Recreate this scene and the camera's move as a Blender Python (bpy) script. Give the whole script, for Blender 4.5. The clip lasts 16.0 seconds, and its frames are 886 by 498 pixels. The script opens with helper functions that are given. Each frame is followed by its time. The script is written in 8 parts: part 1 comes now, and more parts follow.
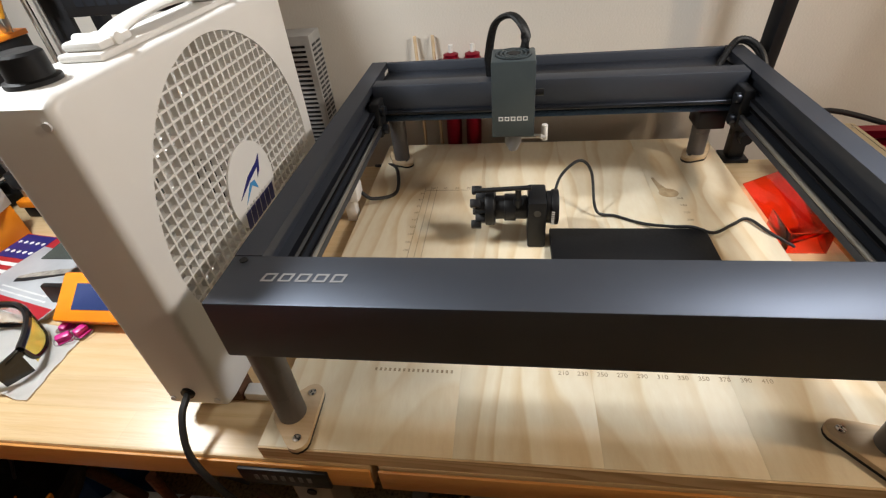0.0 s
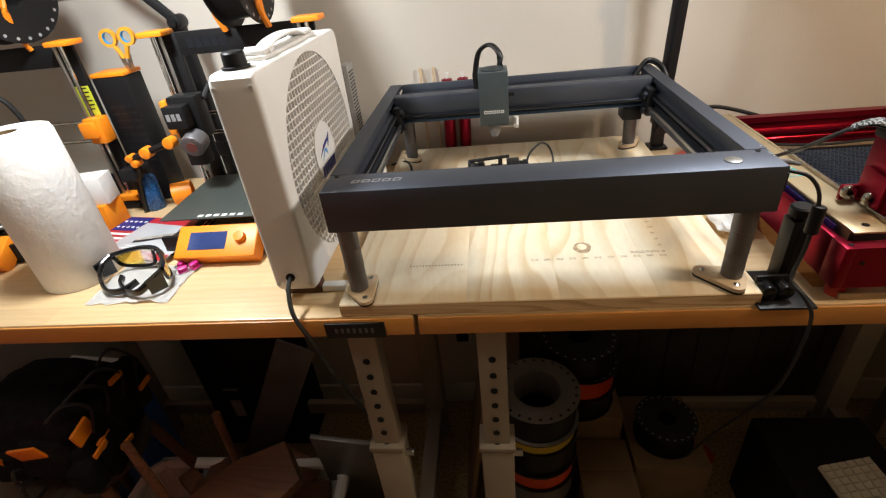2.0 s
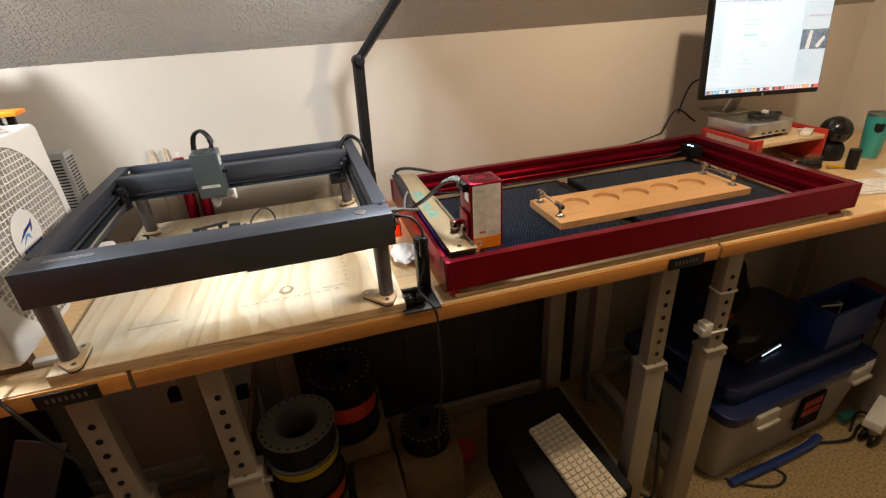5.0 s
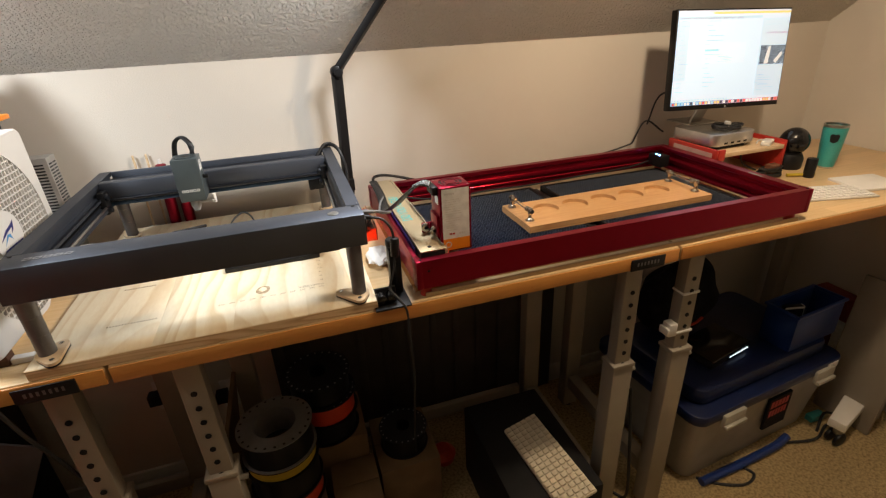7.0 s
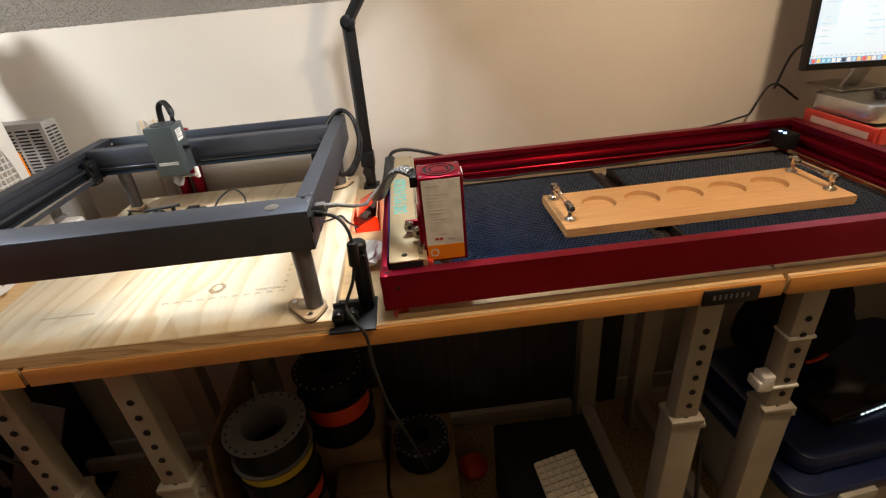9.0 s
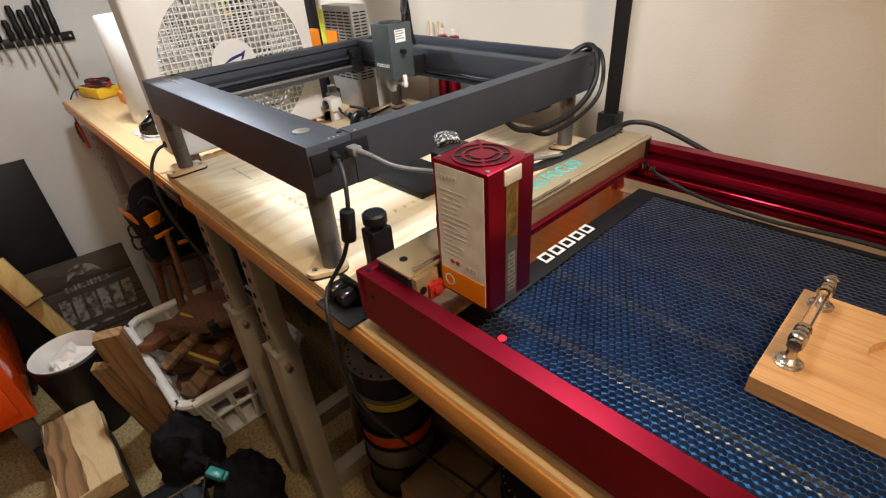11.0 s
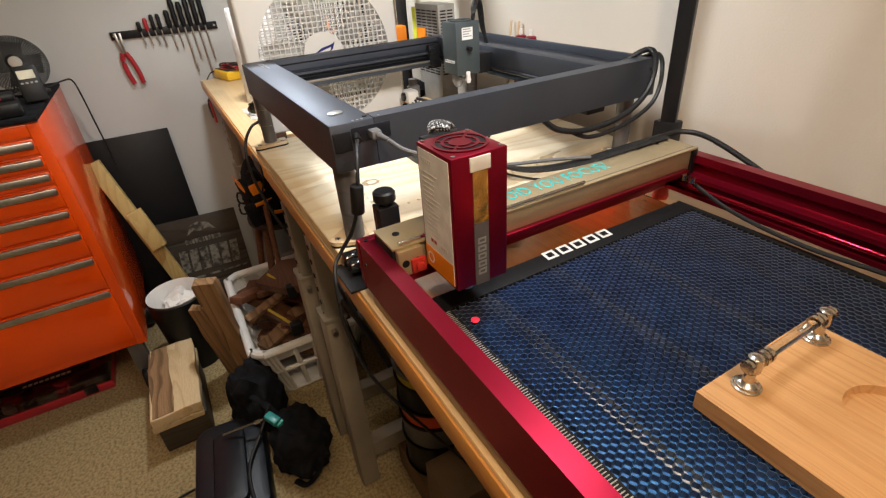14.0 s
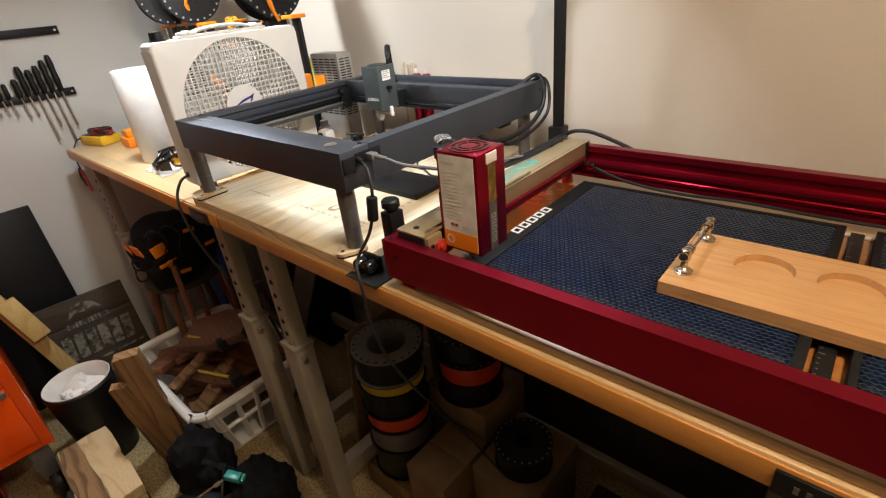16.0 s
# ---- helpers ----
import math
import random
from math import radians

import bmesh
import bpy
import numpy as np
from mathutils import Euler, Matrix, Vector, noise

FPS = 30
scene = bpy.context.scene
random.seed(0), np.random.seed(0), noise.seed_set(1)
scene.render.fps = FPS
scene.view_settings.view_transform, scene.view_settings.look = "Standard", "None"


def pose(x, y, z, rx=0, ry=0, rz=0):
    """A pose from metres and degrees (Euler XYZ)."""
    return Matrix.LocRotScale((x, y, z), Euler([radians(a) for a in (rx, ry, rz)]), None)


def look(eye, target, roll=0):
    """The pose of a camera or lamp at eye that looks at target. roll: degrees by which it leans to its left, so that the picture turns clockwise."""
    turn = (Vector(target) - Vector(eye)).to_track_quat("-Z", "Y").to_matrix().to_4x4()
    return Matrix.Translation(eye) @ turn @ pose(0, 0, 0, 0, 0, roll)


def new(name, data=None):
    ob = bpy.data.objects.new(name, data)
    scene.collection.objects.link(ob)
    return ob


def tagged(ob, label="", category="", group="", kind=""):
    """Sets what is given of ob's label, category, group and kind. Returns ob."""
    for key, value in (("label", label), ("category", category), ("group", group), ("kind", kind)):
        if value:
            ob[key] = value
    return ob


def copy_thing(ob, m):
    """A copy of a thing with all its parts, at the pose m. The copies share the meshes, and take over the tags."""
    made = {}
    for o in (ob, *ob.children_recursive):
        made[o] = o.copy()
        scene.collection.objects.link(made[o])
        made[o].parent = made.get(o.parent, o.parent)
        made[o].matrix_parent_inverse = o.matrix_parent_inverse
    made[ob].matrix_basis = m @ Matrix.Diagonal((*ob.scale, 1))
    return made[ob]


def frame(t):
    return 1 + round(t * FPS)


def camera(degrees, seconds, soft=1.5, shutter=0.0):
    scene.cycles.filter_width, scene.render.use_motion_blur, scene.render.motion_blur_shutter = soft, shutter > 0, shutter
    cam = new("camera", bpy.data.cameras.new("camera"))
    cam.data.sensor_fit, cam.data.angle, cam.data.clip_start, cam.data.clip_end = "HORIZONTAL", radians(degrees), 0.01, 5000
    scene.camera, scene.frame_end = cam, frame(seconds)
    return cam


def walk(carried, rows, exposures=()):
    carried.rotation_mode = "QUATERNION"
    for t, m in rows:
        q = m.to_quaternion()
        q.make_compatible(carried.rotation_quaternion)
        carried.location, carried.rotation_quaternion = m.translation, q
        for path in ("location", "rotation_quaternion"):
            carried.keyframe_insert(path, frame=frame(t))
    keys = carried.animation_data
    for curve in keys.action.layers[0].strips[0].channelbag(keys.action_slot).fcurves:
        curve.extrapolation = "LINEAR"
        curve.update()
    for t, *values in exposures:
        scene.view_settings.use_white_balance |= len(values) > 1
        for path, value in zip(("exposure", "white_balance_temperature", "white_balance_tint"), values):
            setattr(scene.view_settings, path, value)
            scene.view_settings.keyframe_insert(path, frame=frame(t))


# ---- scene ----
cam = camera(85.0, 16.0, 1.25)
EXPOSURES = [(0, -0.52), (2.0, -0.2), (4.0, 0.0), (16.0, 0.0)]
PATH = [
    (0, (0.2473, -0.2285, 1.4494), (-0.0360, 1.3261, 0.2234), -6.02),
    (0.5, (0.2405, -0.2469, 1.4509), (-0.0299, 1.3271, 0.2469), -5.91),
    (1, (0.2100, -0.3097, 1.4569), (-0.0255, 1.3277, 0.3330), -7.19),
    (1.5, (0.1957, -0.4197, 1.4630), (0.0623, 1.2432, 0.3599), -7.46),
    (2, (0.2450, -0.5608, 1.4624), (0.0154, 1.1264, 0.4133), -6.57),
    (2.5, (0.2633, -0.6346, 1.4672), (0.0117, 1.0709, 0.4534), -6.73),
    (3, (0.2496, -0.6528, 1.4599), (0.2000, 1.0746, 0.4530), -4.77),
    (3.5, (0.3049, -0.6729, 1.4725), (0.4066, 1.0686, 0.4943), -3.76),
    (4, (0.3591, -0.7093, 1.5025), (0.6879, 1.0118, 0.5383), -2.03),
    (4.5, (0.4442, -0.7481, 1.5151), (0.8500, 0.9807, 0.5950), -3.30),
    (5, (0.4704, -0.7770, 1.5284), (0.9418, 0.9427, 0.6225), -3.44),
    (5.2, (0.4502, -0.7783, 1.5084), (1.0125, 0.9350, 0.6432), -2.64),
    (7.5, (0.5377, -0.8435, 1.5276), (1.0160, 0.8916, 0.6630), -3.03),
    (8, (0.6033, -0.8290, 1.5094), (1.0014, 0.9027, 0.5913), -3.99),
    (8.2, (0.6132, -0.7998, 1.5044), (1.0253, 0.9163, 0.5637), -3.97),
    (10.3, (1.0419, -0.3113, 1.3912), (0.0894, 1.1429, 0.4024), -5.60),
    (10.5, (1.0475, -0.2746, 1.3830), (-0.0007, 1.1000, 0.3772), -4.64),
    (11, (1.0729, -0.2168, 1.3753), (-0.1918, 0.9138, 0.3160), -4.29),
    (11.5, (1.1400, -0.1593, 1.3616), (-0.2822, 0.7356, 0.2770), -3.80),
    (12, (1.1715, -0.1228, 1.3421), (-0.3326, 0.6127, 0.2481), -3.55),
    (12.5, (1.1835, -0.1142, 1.3453), (-0.3508, 0.5502, 0.2478), -3.73),
    (13, (1.1901, -0.1233, 1.3498), (-0.3532, 0.5660, 0.2806), -3.50),
    (13.5, (1.1936, -0.1330, 1.3562), (-0.3427, 0.5764, 0.2902), -3.96),
    (14, (1.1838, -0.1436, 1.3687), (-0.3342, 0.6530, 0.3386), -4.25),
    (14.5, (1.1183, -0.1559, 1.3750), (-0.2967, 0.8640, 0.3964), -5.69),
    (15, (1.0377, -0.1880, 1.3785), (-0.3081, 0.9261, 0.4050), -6.77),
    (15.5, (1.0850, -0.2900, 1.4044), (-0.2261, 0.8780, 0.4470), -6.10),
    (16, (1.1937, -0.4009, 1.4009), (-0.0261, 0.8744, 0.4598), -6.11),
]
walk(cam, [(t, look(eye, target, roll)) for t, eye, target, roll in PATH], EXPOSURES)

# ---- light ----
world = bpy.data.worlds.new("world")
world.use_nodes = True
world.node_tree.nodes["Background"].inputs[0].default_value = (1.0, 0.82, 0.62, 1)
world.node_tree.nodes["Background"].inputs[1].default_value = 0.002
scene.world = world


def lamp(name, at, target, watts, colour, size, spread=180):
    data = bpy.data.lights.new(name, "AREA")
    data.shape, data.size, data.energy, data.color, data.spread = "DISK", size, watts, colour, radians(spread)
    ob = new(name, data)
    ob.matrix_world = look(at, target)
    return ob


bulb = bpy.data.lights.new("ceiling_bulb", "POINT")
bulb.energy, bulb.color, bulb.shadow_soft_size = 33.5, (1.0, 0.775, 0.53), 0.045
new("ceiling_bulb", bulb).location = (1.46, -0.16, 2.02)
# Added fill with no known fixture; brightens the left floor and cabinet.
lamp("ceiling_lamp", (-0.45, -0.50, 2.20), (-0.45, -0.55, 0.0), 2.9, (1.0, 0.93, 0.80), 0.25)
lamp("boom_lamp", (0.80, 0.25, 1.66), (0.22, 0.19, 1.0), 4.5, (0.95, 0.975, 1.0), 0.16, 152)
lamp("boom_lamp", (-0.38, 0.125, 1.80), (-0.34, 0.26, 1.0), 10.0, (0.93, 0.975, 1.0), 0.12, 155)

# ---- materials ----
def node_mat(name):
    m = bpy.data.materials.new(name)
    m.use_nodes = True
    return m, m.node_tree.nodes, m.node_tree.links, m.node_tree.nodes["Principled BSDF"]


def mat(name, col, rough=0.5, metal=0.0, col2=None, scale=30.0, bump=0.0, bscale=300.0, stretch=(1, 1, 1),
        rvar=0.1, alpha_trans=0.0, coat=0.0, low=0.35, high=0.65, per_piece=0.0, spec=0.5):
    """A surface with two scales of variation in colour, gloss and relief, in metres."""
    m, n, l, p = node_mat(name)
    col2 = col2 or tuple(c * 0.82 for c in col)
    tc = n.new("ShaderNodeTexCoord")
    mp = n.new("ShaderNodeMapping")
    mp.inputs["Scale"].default_value = stretch
    l.new(tc.outputs["Object"], mp.inputs[0])
    big = n.new("ShaderNodeTexNoise")
    big.inputs["Scale"].default_value, big.inputs["Detail"].default_value = scale, 6
    l.new(mp.outputs[0], big.inputs["Vector"])
    ramp = n.new("ShaderNodeValToRGB")
    ramp.color_ramp.elements[0].position, ramp.color_ramp.elements[1].position = low, high
    ramp.color_ramp.elements[0].color, ramp.color_ramp.elements[1].color = (*col2, 1), (*col, 1)
    l.new(big.outputs[0], ramp.inputs[0])
    last = ramp.outputs[0]
    if per_piece:
        info = n.new("ShaderNodeObjectInfo")
        hsv = n.new("ShaderNodeHueSaturation")
        rng = n.new("ShaderNodeMapRange")
        rng.inputs[3].default_value, rng.inputs[4].default_value = 1 - per_piece, 1 + per_piece
        l.new(info.outputs["Random"], rng.inputs[0])
        l.new(rng.outputs[0], hsv.inputs["Value"])
        l.new(last, hsv.inputs["Color"])
        last = hsv.outputs[0]
    l.new(last, p.inputs["Base Color"])
    fine = n.new("ShaderNodeTexNoise")
    fine.inputs["Scale"].default_value, fine.inputs["Detail"].default_value = bscale, 4
    l.new(mp.outputs[0], fine.inputs["Vector"])
    rr = n.new("ShaderNodeMapRange")
    rr.inputs[3].default_value, rr.inputs[4].default_value = max(0.02, rough - rvar), min(1, rough + rvar)
    l.new(fine.outputs[0], rr.inputs[0])
    l.new(rr.outputs[0], p.inputs["Roughness"])
    if bump:
        b = n.new("ShaderNodeBump")
        b.inputs["Strength"].default_value, b.inputs["Distance"].default_value = 1.0, bump
        l.new(fine.outputs[0], b.inputs["Height"])
        l.new(b.outputs[0], p.inputs["Normal"])
    p.inputs["Metallic"].default_value = metal
    p.inputs["Specular IOR Level"].default_value = spec
    p.inputs["Coat Weight"].default_value = coat
    p.inputs["Transmission Weight"].default_value = alpha_trans
    return m


def wood(name, light, dark, along="x", rough=0.5, across=14.0, streak=0.5, per_piece=0.12, coat=0.0, bump=0.0004, rings=9.0, lines=45.0, staves=0.0, run=1.6):
    """Wood that runs along one axis: growth rings that swell into arches, fine streaks and pores; staves glued side by side if given."""
    m, n, l, p = node_mat(name)

    def math_node(op, a, b=None):
        k = n.new("ShaderNodeMath")
        k.operation = op
        for s, v in enumerate((a, b)):
            if isinstance(v, (int, float)):
                k.inputs[s].default_value = v
            elif v is not None:
                l.new(v, k.inputs[s])
        return k.outputs[0]

    tc = n.new("ShaderNodeTexCoord")
    info = n.new("ShaderNodeObjectInfo")
    shift = n.new("ShaderNodeVectorMath")
    shift.operation = "MULTIPLY_ADD"
    shift.inputs[1].default_value = (7.3, 5.1, 3.7)
    l.new(info.outputs["Random"], shift.inputs[0])
    l.new(tc.outputs["Object"], shift.inputs[2])
    mp = n.new("ShaderNodeMapping")
    mp.inputs["Scale"].default_value = {"x": (run, across, across), "y": (across, run, across), "z": (across, across, run)}[along]
    l.new(shift.outputs[0], mp.inputs[0])
    base = n.new("ShaderNodeTexNoise")
    base.inputs["Scale"].default_value, base.inputs["Detail"].default_value, base.inputs["Distortion"].default_value = 0.55, 2, 0.3
    l.new(mp.outputs[0], base.inputs["Vector"])
    xyz = n.new("ShaderNodeSeparateXYZ")
    l.new(shift.outputs[0], xyz.inputs[0])
    side = {"x": ("Y", "Z"), "y": ("X", "Z"), "z": ("X", "Y")}[along]
    over = math_node("ADD", xyz.outputs[side[0]], math_node("MULTIPLY", xyz.outputs[side[1]], 0.7))
    year = math_node("FRACT", math_node("ADD", math_node("MULTIPLY", over, lines), math_node("MULTIPLY", base.outputs[0], rings)))
    late = n.new("ShaderNodeValToRGB")
    r = late.color_ramp
    r.elements[0].position, r.elements[0].color = 0.0, (0.1, 0.1, 0.1, 1)
    r.elements[1].position, r.elements[1].color = 1.0, (0.1, 0.1, 0.1, 1)
    for pos, v in ((0.45, 0.12), (0.80, 0.75), (0.90, 0.9)):
        r.elements.new(pos).color = (v, v, v, 1)
    l.new(year, late.inputs[0])
    fine = n.new("ShaderNodeTexNoise")
    fine.inputs["Scale"].default_value, fine.inputs["Detail"].default_value = 14.0, 5
    l.new(mp.outputs[0], fine.inputs["Vector"])
    patch = n.new("ShaderNodeTexNoise")
    patch.inputs["Scale"].default_value, patch.inputs["Detail"].default_value = 5.0, 2
    l.new(shift.outputs[0], patch.inputs["Vector"])
    faded = math_node("MULTIPLY", late.outputs[0], math_node("MULTIPLY", patch.outputs[0], 1.9))
    mixf = n.new("ShaderNodeMix")
    mixf.inputs[0].default_value = 1 - streak
    l.new(faded, mixf.inputs[2])
    l.new(fine.outputs[0], mixf.inputs[3])
    ramp = n.new("ShaderNodeValToRGB")
    ramp.color_ramp.elements[0].position, ramp.color_ramp.elements[1].position = 0.15, 0.8
    ramp.color_ramp.elements[0].color, ramp.color_ramp.elements[1].color = (*light, 1), (*dark, 1)
    l.new(mixf.outputs[0], ramp.inputs[0])
    hsv = n.new("ShaderNodeHueSaturation")
    rng = n.new("ShaderNodeMapRange")
    rng.inputs[3].default_value, rng.inputs[4].default_value = 1 - per_piece, 1 + per_piece
    l.new(info.outputs["Random"], rng.inputs[0])
    value = rng.outputs[0]
    if staves:
        bricks = n.new("ShaderNodeTexBrick")
        bricks.inputs["Scale"].default_value, bricks.inputs["Mortar Size"].default_value = 1.0, 0.0003
        bricks.inputs["Brick Width"].default_value, bricks.inputs["Row Height"].default_value = 0.34, 0.043
        for s, v in (("Color1", 1 - staves), ("Color2", 1 + staves), ("Mortar", 1 - 1.6 * staves)):
            bricks.inputs[s].default_value = (v, v, v, 1)
        l.new(tc.outputs["Object"], bricks.inputs["Vector"])
        value = math_node("MULTIPLY", value, bricks.outputs[0])
    l.new(value, hsv.inputs["Value"])
    l.new(ramp.outputs[0], hsv.inputs["Color"])
    l.new(hsv.outputs[0], p.inputs["Base Color"])
    p.inputs["Roughness"].default_value, p.inputs["Coat Weight"].default_value = rough, coat
    p.inputs["Coat Roughness"].default_value = 0.25
    b = n.new("ShaderNodeBump")
    b.inputs["Distance"].default_value = bump
    l.new(fine.outputs[0], b.inputs["Height"])
    l.new(b.outputs[0], p.inputs["Normal"])
    return m


def glow(name, col, strength):
    m, n, l, p = node_mat(name)
    p.inputs["Base Color"].default_value = (*col, 1)
    p.inputs["Emission Color"].default_value, p.inputs["Emission Strength"].default_value = (*col, 1), strength
    return m


def glass(name, col, rough=0.05):
    m, n, l, p = node_mat(name)
    p.inputs["Base Color"].default_value, p.inputs["Roughness"].default_value = (*col, 1), rough
    p.inputs["Transmission Weight"].default_value, p.inputs["IOR"].default_value = 1.0, 1.45
    return m


def ceiling_mat():
    """Knock-down plaster: raised flat blobs over a rough ground."""
    m, n, l, p = node_mat("textured_plaster")
    tc = n.new("ShaderNodeTexCoord")
    a, b = n.new("ShaderNodeTexNoise"), n.new("ShaderNodeTexNoise")
    a.inputs["Scale"].default_value, a.inputs["Detail"].default_value = 115, 3
    b.inputs["Scale"].default_value, b.inputs["Detail"].default_value = 330, 3
    ramp = n.new("ShaderNodeValToRGB")
    ramp.color_ramp.elements[0].position, ramp.color_ramp.elements[1].position = 0.44, 0.58
    add = n.new("ShaderNodeMath")
    add.operation = "MULTIPLY_ADD"
    add.inputs[1].default_value = 0.35
    bp = n.new("ShaderNodeBump")
    bp.inputs["Distance"].default_value = 0.0050
    l.new(tc.outputs["Object"], a.inputs["Vector"])
    l.new(tc.outputs["Object"], b.inputs["Vector"])
    l.new(a.outputs[0], ramp.inputs[0])
    l.new(b.outputs[0], add.inputs[0])
    l.new(ramp.outputs[0], add.inputs[2])
    l.new(add.outputs[0], bp.inputs["Height"])
    l.new(bp.outputs[0], p.inputs["Normal"])
    p.inputs["Base Color"].default_value, p.inputs["Roughness"].default_value = (0.70, 0.67, 0.62, 1), 0.85
    return m


M_WALL = mat("painted_wall", (0.66, 0.61, 0.54), 0.6, col2=(0.62, 0.57, 0.505), scale=2.5, bump=0.0006, bscale=260)
M_WALL_W = mat("white_wall", (0.53, 0.53, 0.515), 0.6, col2=(0.49, 0.49, 0.475), scale=2.0, bump=0.0006, bscale=260)
M_CEIL = ceiling_mat()
M_CARPET = mat("beige_carpet", (0.57, 0.43, 0.225), 0.95, col2=(0.26, 0.185, 0.082), scale=112, bump=0.008, bscale=400, low=0.29, high=0.58, spec=0.1)
M_BEECH = wood("beech_bench", (0.70, 0.51, 0.29), (0.61, 0.41, 0.20), "x", 0.38, 18, 0.25, 0.04, coat=0.2, rings=3, lines=60, staves=0.09)
M_BEECH_EDGE = wood("beech_edge", (0.60, 0.27, 0.065), (0.54, 0.225, 0.05), "x", 0.42, 30, 0.25, 0.05, coat=0.1, rings=3)
# Darker, redder bench wood: gantry shade and red reflection put into the colour.
M_GANTRYSHADE = wood("varnished_sheet", (0.40, 0.17, 0.050), (0.32, 0.12, 0.03), "x", 0.22, 18, 0.3, 0.04, coat=0.3, rings=3)
M_PINE = wood("pine_board", (0.83, 0.73, 0.55), (0.69, 0.53, 0.32), "y", 0.55, 10, 0.60, 0.05, rings=9, lines=24, run=3.0)
M_PINE_EDGE = wood("pine_end_grain", (0.72, 0.53, 0.31), (0.52, 0.34, 0.17), "x", 0.7, 30, 0.8, 0.05, rings=14, lines=60)
M_OAK = wood("oak_tray", (0.61, 0.36, 0.165), (0.44, 0.22, 0.08), "x", 0.5, 40, 0.34, 0.05, rings=12, lines=55)
M_PLY = wood("birch_ply", (0.68, 0.52, 0.34), (0.56, 0.40, 0.24), "x", 0.55, 20, 0.3, 0.05, rings=4)
M_LOG = wood("split_log", (0.68, 0.52, 0.31), (0.50, 0.34, 0.17), "x", 0.8, 16, 0.5, 0.10, bump=0.002, rings=8, lines=8, run=3)
M_LOGDARK = wood("weathered_log", (0.30, 0.17, 0.085), (0.14, 0.075, 0.035), "x", 0.85, 16, 0.6, 0.12, bump=0.004, rings=5, lines=30)
M_BARK = wood("bark", (0.22, 0.13, 0.07), (0.08, 0.045, 0.02), "x", 0.9, 20, 0.5, 0.12, bump=0.004)
M_REDWOOD = wood("reddish_offcut", (0.15, 0.060, 0.028), (0.08, 0.030, 0.014), "x", 0.6, 16, 0.5, 0.45)
M_STAINED = wood("dark_stained_wood", (0.055, 0.040, 0.026), (0.02, 0.014, 0.009), "y", 0.7, 12, 0.5, 0.05)
M_YPINE = wood("treated_timber", (0.52, 0.38, 0.14), (0.40, 0.27, 0.09), "z", 0.7, 14, 0.4, 0.1)
M_TAPE = mat("brown_tape", (0.30, 0.18, 0.08), 0.25, scale=20)
M_CARD = mat("cardboard", (0.20, 0.125, 0.062), 0.85, col2=(0.15, 0.092, 0.045), scale=12, bump=0.0003)
M_CARDPALE = mat("pale_board", (0.52, 0.36, 0.20), 0.6, col2=(0.46, 0.31, 0.16), scale=8)
M_GREY = mat("grey_anodised", (0.104, 0.116, 0.144), 0.52, 0.92, col2=(0.093, 0.104, 0.130), scale=9, bscale=1500, rvar=0.05, bump=0.00002)
M_GREYHEAD = mat("grey_painted_head", (0.080, 0.100, 0.108), 0.42, 0.4, col2=(0.070, 0.088, 0.095), scale=20, bscale=1500, rvar=0.05)
M_DARKRAIL = mat("dark_rail", (0.030, 0.033, 0.042), 0.32, 0.7, scale=20)
M_RED = mat("red_anodised", (0.31, 0.008, 0.030), 0.34, 0.85, col2=(0.27, 0.006, 0.025), scale=9, bscale=1500, rvar=0.05, bump=0.00002)
M_REDP = mat("red_plastic", (0.48, 0.03, 0.02), 0.4, scale=15)
M_GOLD = mat("champagne_plate", (0.52, 0.42, 0.265), 0.42, 0.6, col2=(0.47, 0.375, 0.23), scale=12, bscale=900)
M_CHROME = mat("chrome", (0.80, 0.78, 0.74), 0.12, 1.0, scale=30, rvar=0.05)
M_NICKEL = mat("brushed_nickel", (0.60, 0.56, 0.50), 0.24, 1.0, col2=(0.50, 0.46, 0.41), scale=60, rvar=0.12)
M_STEEL = mat("zinc_steel", (0.50, 0.49, 0.47), 0.35, 1.0, scale=30)
M_LEG = mat("beige_powder_coat", (0.33, 0.29, 0.235), 0.5, 0.2, col2=(0.28, 0.245, 0.20), scale=6, bscale=500)
M_TUBE = mat("grey_leg_tube", (0.16, 0.155, 0.16), 0.42, 0.5, col2=(0.13, 0.125, 0.13), scale=15)
M_BLACK = mat("black_plastic", (0.009, 0.009, 0.010), 0.42, scale=20, spec=0.28)
M_GLOSSBLACK = mat("glossy_black", (0.010, 0.010, 0.011), 0.16, scale=20)
M_CASE = mat("moulded_case", (0.009, 0.011, 0.016), 0.34, scale=20, bump=0.0004, bscale=900, spec=0.4)
M_RUBBER = mat("black_cable", (0.010, 0.010, 0.011), 0.55, scale=40)
M_BRAID = mat("braided_sleeve", (0.020, 0.020, 0.021), 0.5, col2=(0.003, 0.003, 0.003), scale=420, bump=0.0004, bscale=600, spec=0.35, low=0.45, high=0.6)
M_CONDUIT = mat("ribbed_conduit", (0.012, 0.012, 0.013), 0.45, scale=60, spec=0.35)
M_CHEQUER = mat("chequered_braid", (0.40, 0.41, 0.41), 0.6, col2=(0.008, 0.008, 0.009), scale=430, low=0.53, high=0.57)
M_GREYCABLE = mat("grey_cable", (0.14, 0.14, 0.145), 0.5, scale=40)
M_MATBLACK = mat("matt_black_coat", (0.010, 0.010, 0.011), 0.6, scale=30, spec=0.2)
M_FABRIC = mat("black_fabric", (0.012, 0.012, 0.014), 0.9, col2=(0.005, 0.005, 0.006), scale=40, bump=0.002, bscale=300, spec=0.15)
